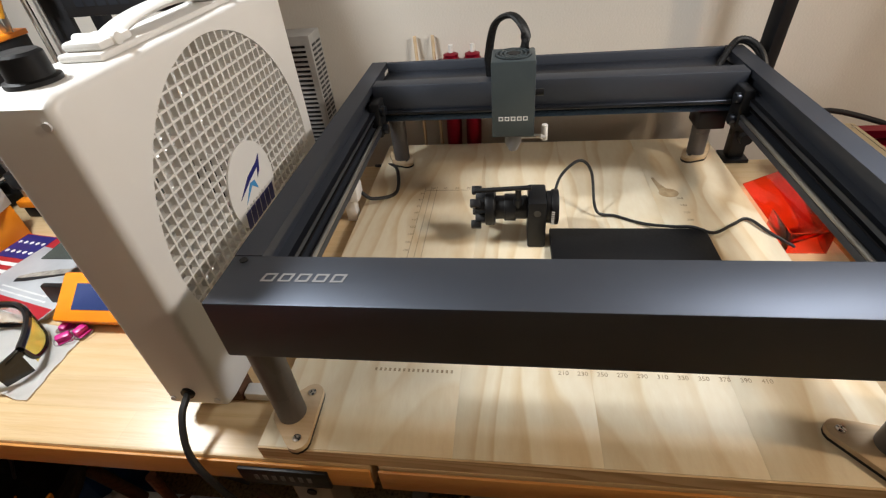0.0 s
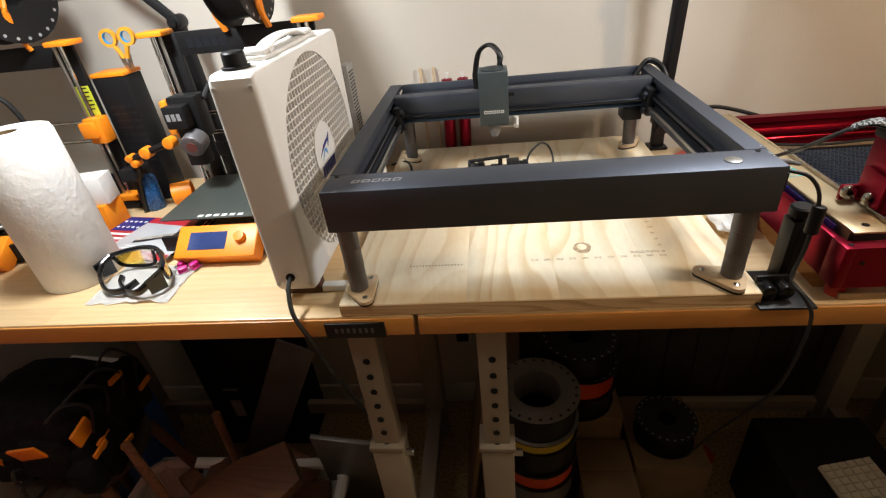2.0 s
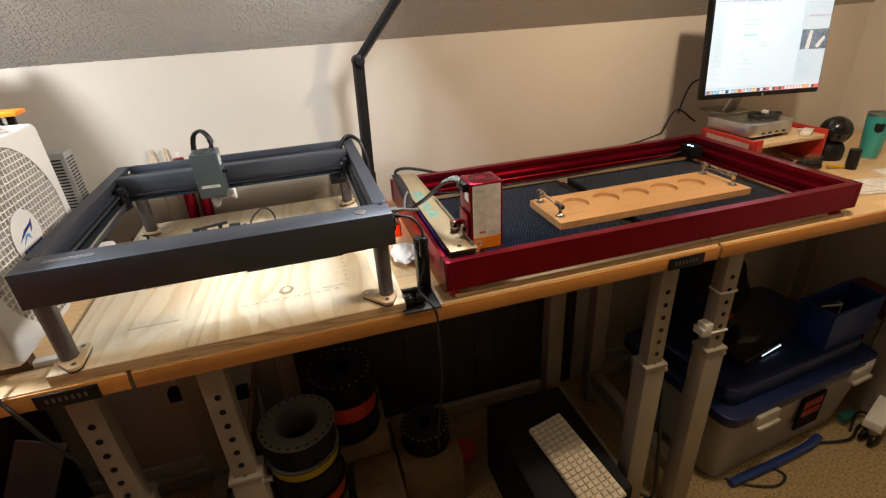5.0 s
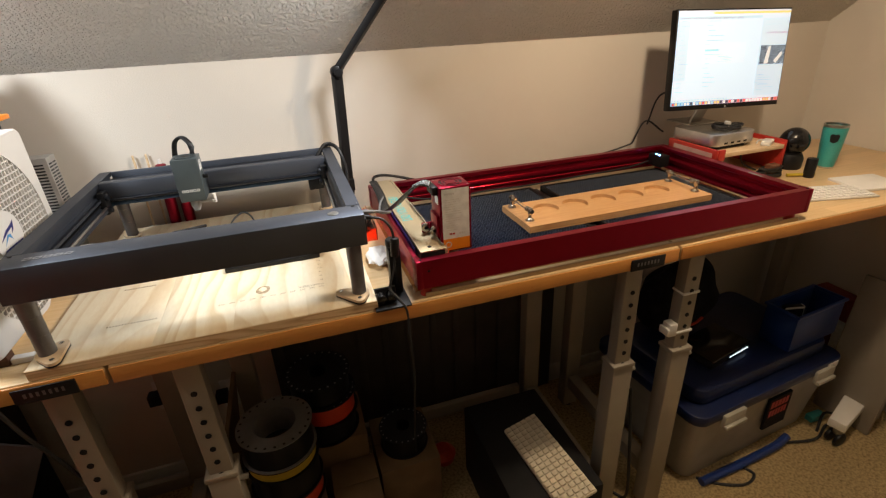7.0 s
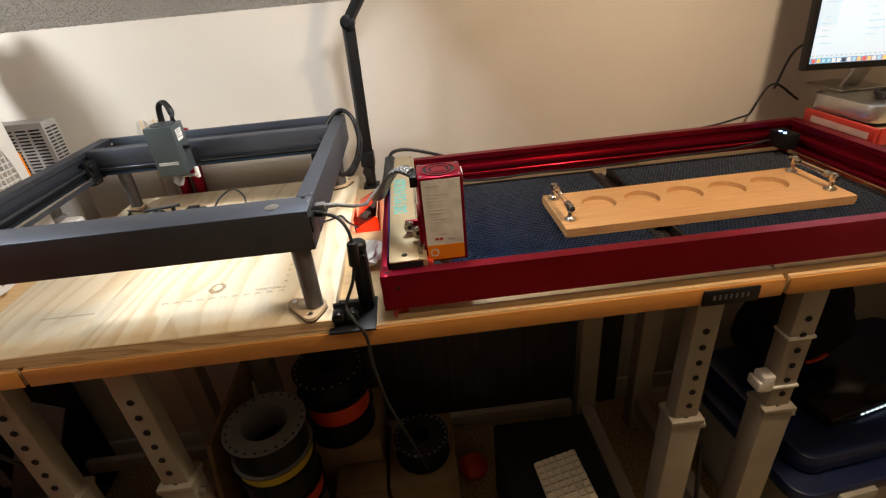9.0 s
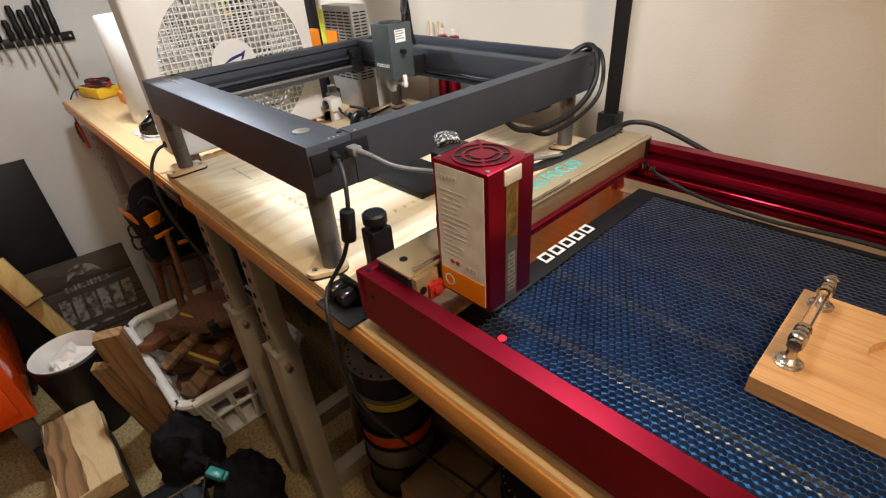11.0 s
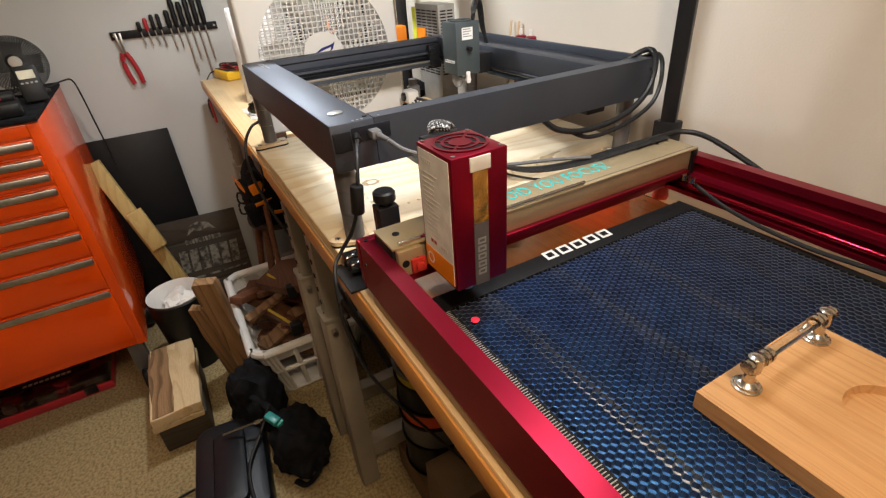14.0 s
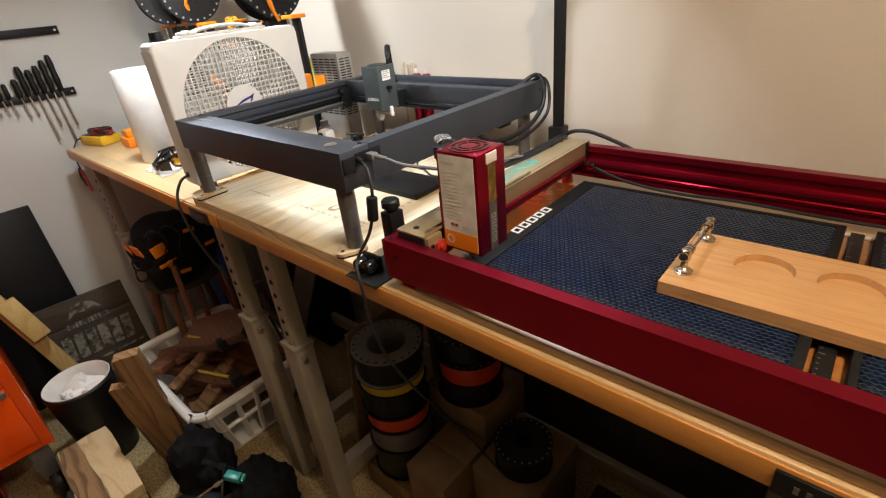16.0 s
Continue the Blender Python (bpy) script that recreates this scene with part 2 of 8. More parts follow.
M_WHITE = mat("white_plastic", (0.74, 0.72, 0.69), 0.42, col2=(0.70, 0.68, 0.65), scale=8)
M_PAPER = mat("white_paper", (0.80, 0.79, 0.77), 0.8, col2=(0.75, 0.74, 0.72), scale=25, bump=0.0004, bscale=120)
M_TOWEL = mat("paper_towel", (0.83, 0.83, 0.82), 0.9, col2=(0.79, 0.79, 0.78), scale=40, bump=0.0014, bscale=95, spec=0.15)
M_ORANGE = mat("orange_print", (0.90, 0.285, 0.012), 0.42, col2=(0.84, 0.235, 0.010), scale=20)
M_ORANGEC = mat("orange_cabinet", (0.80, 0.078, 0.003), 0.14, col2=(0.76, 0.070, 0.003), scale=4, bscale=500, rvar=0.03, coat=0.0, spec=0.6)
M_AMBERP = mat("amber_plastic", (0.80, 0.36, 0.03), 0.4, scale=20)
M_YELLOW = mat("yellow_plastic", (0.70, 0.42, 0.02), 0.45, scale=20)
M_LIME = mat("yellow_label", (0.66, 0.70, 0.05), 0.5, scale=30)
M_NAVY = mat("navy_ink", (0.012, 0.015, 0.16), 0.5, scale=30)
M_SKY = mat("blue_ink", (0.06, 0.30, 0.62), 0.5, scale=30)
M_CYAN = mat("turquoise_ink", (0.03, 0.52, 0.55), 0.5, scale=60)
M_INK = mat("scorched_mark", (0.30, 0.20, 0.11), 0.8, scale=200, col2=(0.52, 0.39, 0.24))
M_PRINT = mat("grey_print", (0.64, 0.62, 0.60), 0.6, scale=60)
M_LOGO = mat("silver_print", (0.36, 0.36, 0.37), 0.4, 0.3, scale=60)
M_WHITEPRINT = mat("white_print", (0.80, 0.80, 0.78), 0.5, scale=60)
M_FAINTWHITE = mat("worn_white_print", (0.42, 0.42, 0.41), 0.6, col2=(0.28, 0.28, 0.27), scale=90)
M_BLUEBIN = mat("blue_plastic", (0.0045, 0.014, 0.070), 0.35, scale=10)
M_TEAL = mat("teal_enamel", (0.045, 0.36, 0.34), 0.3, scale=15, coat=0.3)
M_PINK = mat("magenta_plastic", (0.62, 0.02, 0.24), 0.35, scale=30)
M_BLUEFILL = mat("blue_glitter", (0.02, 0.12, 0.34), 0.2, col2=(0.006, 0.03, 0.10), scale=260)
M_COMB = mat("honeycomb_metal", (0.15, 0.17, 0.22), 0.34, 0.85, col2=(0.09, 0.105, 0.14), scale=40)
# Top strip of each cell wall, paler than the wall below it.
M_COMBRIM = mat("pale_comb_edge", (0.62, 0.66, 0.72), 0.35, 0.8, scale=60)
M_COMBBASE = mat("blue_film_plate", (0.055, 0.27, 0.70), 0.35, 0.1, col2=(0.035, 0.17, 0.50), scale=18, bscale=200, rvar=0.12)
M_FILGREY = mat("grey_spool", (0.30, 0.30, 0.31), 0.5, scale=20)
M_FILGOLD = mat("gold_filament", (0.52, 0.38, 0.03), 0.35, scale=20, stretch=(1, 1, 30))
M_FILRED = mat("red_filament", (0.60, 0.05, 0.015), 0.4, scale=20, stretch=(1, 1, 30))
M_HUB = mat("dark_red_ring", (0.16, 0.04, 0.03), 0.4, scale=20)
M_TOTE = mat("clear_tote", (0.36, 0.34, 0.31), 0.35, col2=(0.28, 0.26, 0.23), scale=7)
M_BEDPLATE = mat("dark_print_sheet", (0.060, 0.070, 0.062), 0.5, 0.3, scale=300, bscale=800, rvar=0.15)
M_LCD = mat("blue_display", (0.03, 0.05, 0.16), 0.15, scale=20)
M_FLAGRED = mat("red_cover", (0.42, 0.02, 0.03), 0.35, scale=20)
M_CLEAR = glass("clear_tube", (0.95, 0.95, 0.93))
M_AMBER = glass("orange_acrylic", (0.92, 0.07, 0.02))
M_YLENS = glass("amber_lens", (1.0, 0.74, 0.04))
M_MESH = mat("perforated_grey", (0.42, 0.41, 0.39), 0.45, 0.4, scale=30)
M_FILM = mat("crinkled_film", (0.62, 0.42, 0.14), 0.22, 0.8, col2=(0.36, 0.22, 0.06), scale=70, bump=0.002, bscale=60)
M_FRIDGE = mat("red_case", (0.40, 0.02, 0.03), 0.35, scale=14)
M_SMOKE = glass("clear_lid", (0.75, 0.70, 0.70), 0.15)
M_JEANS = mat("washed_blue", (0.16, 0.22, 0.27), 0.8, scale=20)


# ---- building ----
WORLD_OF = {}
LOCAL = set()


def thing(name, m, label, category, group="", local=False):
    ob = new(name)
    ob.empty_display_size = 0.05
    ob.matrix_basis = m
    WORLD_OF[ob] = m.copy()
    if local:
        LOCAL.add(ob)
    return tagged(ob, label, category, group)


def at(x, y, z, rz=0.0):
    return pose(x, y, z, 0, 0, rz)


def mesh_of(name, bm, material, smooth=35):
    me = bpy.data.meshes.new(name)
    bmesh.ops.recalc_face_normals(bm, faces=bm.faces)
    bm.to_mesh(me)
    bm.free()
    me.materials.append(material)
    if smooth:
        me.shade_smooth()
        me.set_sharp_from_angle(angle=radians(smooth))
    return me


def part(name, bm, material, parent, label="", smooth=35):
    """One mesh under a thing or a part. Written in world places, unless the thing has places of its own."""
    ob = new(name, bm if isinstance(bm, bpy.types.Mesh) else mesh_of(name, bm, material, smooth))
    ob.parent = parent
    if parent in LOCAL:
        LOCAL.add(ob)
        WORLD_OF[ob] = WORLD_OF[parent].copy()
    else:
        ob.matrix_parent_inverse = WORLD_OF[parent].inverted()
        WORLD_OF[ob] = Matrix()
    return tagged(ob, label)


def setting(name, bm, material, label, category, smooth=35):
    ob = new(name, mesh_of(name, bm, material, smooth))
    WORLD_OF[ob] = Matrix()
    return tagged(ob, label, category, kind="structure")


def single(name, bm, material, label, category, group="", smooth=35):
    """A thing that is one mesh, in world places."""
    ob = new(name, mesh_of(name, bm, material, smooth))
    WORLD_OF[ob] = Matrix()
    return tagged(ob, label, category, group)


def box(x0, x1, y0, y1, z0, z1, bevel=0.0, bm=None, segs=2):
    own = bm is None
    b = bmesh.new()
    bmesh.ops.create_cube(b, size=1, matrix=Matrix.LocRotScale(((x0 + x1) / 2, (y0 + y1) / 2, (z0 + z1) / 2), None, (x1 - x0, y1 - y0, z1 - z0)))
    if bevel:
        bmesh.ops.bevel(b, geom=b.edges[:], offset=bevel, segments=segs, affect="EDGES", profile=0.5)
    return b if own else join(bm, b)


def join(bm, b):
    me = bpy.data.meshes.new("tmp")
    b.to_mesh(me)
    b.free()
    bm.from_mesh(me)
    bpy.data.meshes.remove(me)
    return bm


def turned(b, m):
    bmesh.ops.transform(b, matrix=m, verts=b.verts)
    return b


def cyl(p0, p1, r, r2=None, seg=24, bm=None, caps=True, bevel=0.0):
    """A round bar from p0 to p1."""
    p0, p1 = Vector(p0), Vector(p1)
    b = bmesh.new()
    d = p1 - p0
    m = Matrix.Translation((p0 + p1) / 2) @ d.to_track_quat("Z", "Y").to_matrix().to_4x4()
    bmesh.ops.create_cone(b, cap_ends=caps, cap_tris=False, segments=seg, radius1=r, radius2=r if r2 is None else r2, depth=d.length)
    if bevel:
        rims = [e for e in b.edges if len(e.link_faces) == 2 and any(len(f.verts) > 4 for f in e.link_faces)]
        bmesh.ops.bevel(b, geom=rims, offset=bevel, segments=2, affect="EDGES", profile=0.5)
    turned(b, m)
    return b if bm is None else join(bm, b)


def lathe(profile, at_xyz=(0, 0, 0), seg=32, bm=None, tilt=None):
    """A turned solid from (radius, height) pairs."""
    b = bmesh.new()
    rings = []
    for r, h in profile:
        if r < 1e-5:
            rings.append([b.verts.new((0, 0, h))])
        else:
            rings.append([b.verts.new((r * math.cos(2 * math.pi * k / seg), r * math.sin(2 * math.pi * k / seg), h)) for k in range(seg)])
    for lo, hi in zip(rings, rings[1:]):
        for k in range(seg):
            j = (k + 1) % seg
            if len(lo) == 1 and len(hi) == 1:
                continue
            if len(lo) == 1:
                b.faces.new((lo[0], hi[j], hi[k]))
            elif len(hi) == 1:
                b.faces.new((lo[k], lo[j], hi[0]))
            else:
                b.faces.new((lo[k], lo[j], hi[j], hi[k]))
    for ring, last in ((rings[0], 0), (rings[-1], 1)):
        if len(ring) > 1 and abs(profile[0][0] - profile[-1][0]) + abs(profile[0][1] - profile[-1][1]) > 1e-6:
            b.faces.new(ring if last else ring[::-1])
    m = Matrix.Translation(at_xyz) @ (tilt or Matrix())
    turned(b, m)
    return b if bm is None else join(bm, b)


def glide(pts, steps=8):
    """A smooth line through the points."""
    p = [Vector(q) for q in pts]
    p = [2 * p[0] - p[1], *p, 2 * p[-1] - p[-2]]
    out = []
    for a, b, c, d in zip(p, p[1:], p[2:], p[3:]):
        for s in range(steps):
            t = s / steps
            out.append(0.5 * (2 * b + (c - a) * t + (2 * a - 5 * b + 4 * c - d) * t * t + (3 * b - a - 3 * c + d) * t ** 3))
    return out + [p[-2]]


def cable(pts, r, seg=8, steps=8, bm=None, flat=1.0, smooth_line=True):
    """A round or flattened cord along the points."""
    line = glide(pts, steps) if smooth_line else [Vector(q) for q in pts]
    b = bmesh.new()
    rings, up = [], Vector((0, 0, 1))
    for k, q in enumerate(line):
        d = (line[min(k + 1, len(line) - 1)] - line[max(k - 1, 0)]).normalized()
        side = d.cross(up)
        if side.length < 0.05:
            side = d.cross(Vector((0, 1, 0)))
        side.normalize()
        over = side.cross(d)
        rings.append([b.verts.new(q + r * (math.cos(a) * side + flat * math.sin(a) * over)) for a in (2 * math.pi * s / seg for s in range(seg))])
    for lo, hi in zip(rings, rings[1:]):
        for s in range(seg):
            b.faces.new((lo[s], lo[(s + 1) % seg], hi[(s + 1) % seg], hi[s]))
    b.faces.new(rings[0][::-1])
    b.faces.new(rings[-1])
    return b if bm is None else join(bm, b)


def ribbed(pts, r, pitch=0.0030):
    """A corrugated cable sleeve along the points."""
    line = glide(pts, 24)
    b = cable(line, r * 0.86, 8, smooth_line=False)
    gone = 0.0
    for p, q in zip(line, line[1:]):
        gone += (q - p).length
        if gone >= pitch:
            gone = 0.0
            d = (q - p).normalized() * pitch * 0.28
            cyl(p - d, p + d, r, seg=10, bm=b)
    return b


def extrude(poly, z0, z1, m=None, bm=None, bevel=0.0):
    """A flat outline of (x, y) pairs, raised from z0 to z1."""
    b = bmesh.new()
    lo, hi = [b.verts.new((x, y, z0)) for x, y in poly], [b.verts.new((x, y, z1)) for x, y in poly]
    n = len(poly)
    b.faces.new(lo[::-1])
    b.faces.new(hi)
    for k in range(n):
        b.faces.new((lo[k], lo[(k + 1) % n], hi[(k + 1) % n], hi[k]))
    if bevel:
        bmesh.ops.recalc_face_normals(b, faces=b.faces)
        bmesh.ops.bevel(b, geom=[e for e in b.edges if abs(e.verts[0].co.z - e.verts[1].co.z) < 1e-6], offset=bevel, segments=2, affect="EDGES", profile=0.5)
    if m is not None:
        turned(b, m)
    return b if bm is None else join(bm, b)


def hull(circles, k=14):
    """The outline round some circles (x, y, r)."""
    pts = sorted({(round(x + r * math.cos(2 * math.pi * i / k), 5), round(y + r * math.sin(2 * math.pi * i / k), 5)) for x, y, r in circles for i in range(k)})
    def half(some):
        out = []
        for q in some:
            while len(out) > 1 and (out[-1][0] - out[-2][0]) * (q[1] - out[-2][1]) - (out[-1][1] - out[-2][1]) * (q[0] - out[-2][0]) <= 0:
                out.pop()
            out.append(q)
        return out[:-1]
    return half(pts) + half(pts[::-1])


def ring(r0, r1, z0, z1, at_xyz=(0, 0, 0), seg=40, bm=None, tilt=None):
    return lathe([(r1, z0), (r1, z1), (r0, z1), (r0, z0), (r1, z0)], at_xyz, seg, bm, tilt)


def text_mesh(body, size, m, depth=0.0003, width=1.0):
    data = bpy.data.curves.new("txt", "FONT")
    data.body, data.size, data.extrude, data.align_x, data.align_y = body, size, depth, "CENTER", "CENTER"
    data.resolution_u = 3
    ob = bpy.data.objects.new("txt", data)
    scene.collection.objects.link(ob)
    bpy.context.view_layer.update()
    me = bpy.data.meshes.new_from_object(ob.evaluated_get(bpy.context.evaluated_depsgraph_get()))
    bpy.data.objects.remove(ob)
    b = bmesh.new()
    b.from_mesh(me)
    bpy.data.meshes.remove(me)
    turned(b, m @ Matrix.Diagonal((width, 1, 1, 1)))
    return b


def bars(x0, x1, y0, y1, count, m, thick=0.0004, gap=0.3, slant=0.0):
    """Upright blocks in a row, in place of letters."""
    b = bmesh.new()
    w = (x1 - x0) / count
    for k in range(count):
        a = x0 + k * w
        extrude([(a, y0), (a + w * (1 - gap), y0), (a + w * (1 - gap) + slant, y1), (a + slant, y1)], 0, thick, m, b)
    return b


def blocks(x0, x1, y0, y1, count, m, thick=0.0004, gap=0.28, stroke=0.24, slant=0.0):
    """A row of hollow blocks, in place of a maker's name."""
    b = bmesh.new()
    w, h = (x1 - x0) / count, y1 - y0
    for k in range(count):
        a, e, s = x0 + k * w, x0 + k * w + w * (1 - gap), stroke * h
        for p, q, r, t in ((a, e, y0, y0 + s), (a, e, y1 - s, y1), (a, a + s, y0 + s, y1 - s), (e - s, e, y0 + s, y1 - s)):
            lo, hi = slant * (r - y0) / h, slant * (t - y0) / h
            extrude([(p + lo, r), (q + lo, r), (q + hi, t), (p + hi, t)], 0, thick, m, b)
    return b


def lines(x0, x1, y_from, pitch, count, height, m, rng, thick=0.0004, short=0.5):
    """Flat lines of uneven length, in place of small print."""
    b = bmesh.new()
    for k in range(count):
        y = y_from - k * pitch
        e = x0 + (x1 - x0) * (1 - short * rng.random())
        extrude([(x0, y), (e, y), (e, y + height), (x0, y + height)], 0, thick, m, b)
    return b


# ---- room ----
BACK, LEFT, RIGHT, FRONT = 0.70, -1.22, 2.60, -3.6
SLOPE = 0.80
HIGH = 2.36
FLAT_Y = BACK - (HIGH - 1.445) / SLOPE
TOP = 1.0

setting("floor", box(LEFT - 0.1, RIGHT + 0.1, FRONT - 0.1, BACK + 0.1, -0.08, 0.0), M_CARPET, "beige short-pile carpet over the whole floor", "floor")
setting("wall_north", box(LEFT - 0.12, RIGHT + 0.12, BACK, BACK + 0.12, 0.0, 1.445), M_WALL, "low cream-painted wall under the sloped ceiling", "wall")
setting("wall_west", box(LEFT - 0.12, LEFT, FRONT, BACK, 0.0, HIGH + 0.1), M_WALL_W, "white-painted end wall with tool bars", "wall")
setting("wall_east", box(RIGHT, RIGHT + 0.12, FRONT, BACK, 0.0, HIGH + 0.1), M_WALL, "cream-painted end wall", "wall")
setting("wall_south", box(LEFT - 0.12, RIGHT + 0.12, FRONT - 0.12, FRONT, 0.0, HIGH + 0.1), M_WALL, "plain painted wall", "wall")
slope = bmesh.new()
extrude([(BACK + 0.12, 1.445 - 0.12 * SLOPE), (FLAT_Y, HIGH), (FLAT_Y, HIGH + 0.12), (BACK + 0.12, 1.445 - 0.12 * SLOPE + 0.16)], LEFT - 0.12, RIGHT + 0.12,
        Matrix(((0, 0, 1, 0), (1, 0, 0, 0), (0, 1, 0, 0), (0, 0, 0, 1))), slope)
setting("ceiling", slope, M_CEIL, "sloped ceiling with knock-down plaster texture", "ceiling")
setting("ceiling", box(LEFT - 0.12, RIGHT + 0.12, FRONT - 0.12, FLAT_Y, HIGH, HIGH + 0.12), M_CEIL, "flat ceiling with knock-down plaster texture", "ceiling")


# ---- workbenches ----
def workbench(x0, x1, left_leg, right_leg, plate_x, label, clipped=False):
    ob = thing("workbench", at((x0 + x1) / 2, 0.3, 0), label, "workbench", "row of workbenches")
    y0, y1 = -0.002, 0.608
    part("worktop", box(x0, x1, y0, y1, TOP - 0.037, TOP, 0.004), M_BEECH, ob)
    part("front_edge", box(x0 + 0.001, x1 - 0.001, y0 - 0.004, y0 - 0.0005, TOP - 0.036, TOP - 0.003, 0.0015), M_BEECH_EDGE, ob, "varnished orange-brown front edge")
    part("front_rail", box(x0 + 0.06, x1 - 0.06, 0.075, 0.10, TOP - 0.075, TOP - 0.038), M_LEG, ob)
    part("back_rail", box(x0 + 0.06, x1 - 0.06, 0.50, 0.525, TOP - 0.075, TOP - 0.038), M_LEG, ob)
    for xc in (left_leg, right_leg):
        for yc in (0.042, 0.545):
            s = 1 if yc < 0.3 else -1
            inner = bmesh.new()
            w, d = 0.024, 0.019
            face = yc - s * d
            holes = [0.879 - 0.0375 * k for k in range(7)]
            box(xc - w, xc + w, yc - d + (0.002 if s > 0 else 0), yc + d - (0 if s > 0 else 0.002), 0.62, TOP - 0.038, 0.002, inner)
            leg = part("inner_leg", inner, M_LEG, ob)
            if s > 0:
                for z in holes:
                    part("adjusting_hole", cyl((xc, face + 0.001, z), (xc, face - 0.0006, z), 0.0062, seg=14), M_MATBLACK, leg)
            outer = box(xc - 0.031, xc + 0.031, yc - 0.026, yc + 0.026, 0.012, 0.656, 0.003)
            leg = part("outer_leg", outer, M_LEG, ob)
            part("collar", box(xc - 0.034, xc + 0.034, yc - 0.029, yc + 0.029, 0.646, 0.658, 0.002), M_LEG, leg)
            part("clamp_bolt", cyl((xc + 0.031, yc - 0.01 * s, 0.622), (xc + 0.048, yc - 0.01 * s, 0.622), 0.007, seg=12), M_STEEL, leg)
            part("levelling_foot", lathe([(0.02, 0), (0.022, 0.004), (0.012, 0.010), (0.012, 0.016)], (xc, yc, 0), 20), M_BLACK, leg)
        part("foot_beam", box(xc - 0.022, xc + 0.022, 0.069, 0.518, 0.11, 0.165, 0.003), M_LEG, ob)
    part("rear_stretcher", box(x0 + 0.12, x1 - 0.14, 0.535, 0.56, 0.12, 0.17, 0.003), M_LEG, ob)
    if plate_x:
        plate = part("maker_plate", box(plate_x, plate_x + 0.095, y0 - 0.0075, y0 - 0.0035, TOP - 0.037, TOP - 0.008, 0.0008), M_BLACK, ob, "black maker's plate with silver bars")
        m = Matrix.Translation((plate_x + 0.004, y0 - 0.0076, TOP - 0.03)) @ pose(0, 0, 0, 90)
        part("plate_print", bars(0.012, 0.078, 0.004, 0.013, 7, m, 0.0006, 0.55), M_TUBE, plate)
    if clipped:
        for z in (0.835, 0.712):
            part("cable_band", box(left_leg - 0.0265, left_leg + 0.0265, 0.0205, 0.0635, z - 0.003, z + 0.003, 0.001), M_WHITE, ob, "white cable band round the leg")
        part("cable_clip", join(box(left_leg - 0.052, left_leg - 0.0262, 0.020, 0.050, 0.705, 0.745, 0.003), box(left_leg - 0.060, left_leg - 0.052, 0.018, 0.052, 0.711, 0.733, 0.002)), M_WHITE, ob, "white plastic cable clip")
    return ob


workbench(-1.118, 0.112, -1.010, 0.012, -0.028, "beech-topped workbench with beige height-adjustable steel legs")
workbench(0.118, 1.342, 0.226, 1.245, 1.203, "beech-topped workbench carrying both engraving machines")
workbench(1.348, 2.590, 1.436, 2.490, 0, "beech-topped workbench under the computer monitor", True)

ROTX = Matrix(((0, 0, 1, 0), (1, 0, 0, 0), (0, 1, 0, 0), (0, 0, 0, 1)))

# ---- pine board under the grey engraver ----
BOARD = thing("pine_board", at(0.30, 0.32, TOP), "pale edge-glued pine panel with scorched scale markings", "board")
for a, b in ((0.0, 0.1930), (0.1931, 0.3300), (0.3301, 0.4670), (0.4671, 0.603)):
    plank = part("plank", box(a, b, 0.0015, 0.655, TOP, 1.02, 0.0002), M_PINE, BOARD)
part("end_grain", box(0.0005, 0.6025, -0.0005, 0.0014, TOP + 0.0005, 1.0192), M_PINE_EDGE, BOARD, "end grain with dark growth rings")
flat = Matrix.Translation((0, 0, 1.0201))
for k in range(11):
    x = 0.302 + 0.02 * k
    part("scale_number", text_mesh(str(210 + 20 * k), 0.0075, Matrix.Translation((x, 0.104, 1.0202)), 0.0001), M_INK, BOARD)
for k in range(18):
    part("scale_number", text_mesh(str(20 + 20 * k), 0.0065, Matrix.Translation((0.505, 0.115 + 0.0195 * k, 1.0202)), 0.0001), M_INK, BOARD)
for k in range(10):
    part("scale_number", text_mesh(str(200 - 20 * k), 0.0065, Matrix.Translation((0.094, 0.293 + 0.0195 * k, 1.0202)), 0.0001), M_INK, BOARD)
for k in range(9):
    part("scale_number", text_mesh(str(20 + 20 * k), 0.0065, Matrix.Translation((0.113 + 0.02 * k, 0.485, 1.0202)), 0.0001), M_INK, BOARD)
for a, b, c, d in ((0.098, 0.0987, 0.28, 0.49), (0.108, 0.1087, 0.28, 0.49), (0.118, 0.1187, 0.28, 0.49), (0.10, 0.30, 0.478, 0.4787)):
    part("scale_line", extrude([(a, c), (b, c), (b, d), (a, d)], 0, 0.0002, flat), M_INK, BOARD)
part("scorched_note", bars(0.097, 0.187, 0.0975, 0.1015, 17, flat, 0.0002, 0.55), M_INK, BOARD, "small scorched writing")
part("scorched_note", text_mesh("X420,Y390", 0.010, Matrix.Translation((0.477, 0.1155, 1.0202)), 0.0001), M_INK, BOARD, "small scorched writing")
part("scorched_note", bars(0.093, 0.157, 0.250, 0.255, 12, flat, 0.0002, 0.35), M_INK, BOARD, "small scorched writing")
rng = random.Random(5)
knot = bmesh.new()
extrude([(0.382 + (0.013 + 0.003 * rng.random()) * math.cos(a / 3), 0.136 + (0.015 + 0.003 * rng.random()) * math.sin(a / 3)) for a in range(19)], 0, 0.0002, flat, knot)
part("burnt_disc", knot, M_INK, BOARD, "scorched round emblem")
part("burnt_disc", extrude([(0.382 + 0.008 * math.cos(a / 3), 0.138 + 0.0095 * math.sin(a / 3)) for a in range(19)], 0.0002, 0.0004, flat), M_PINE, BOARD)
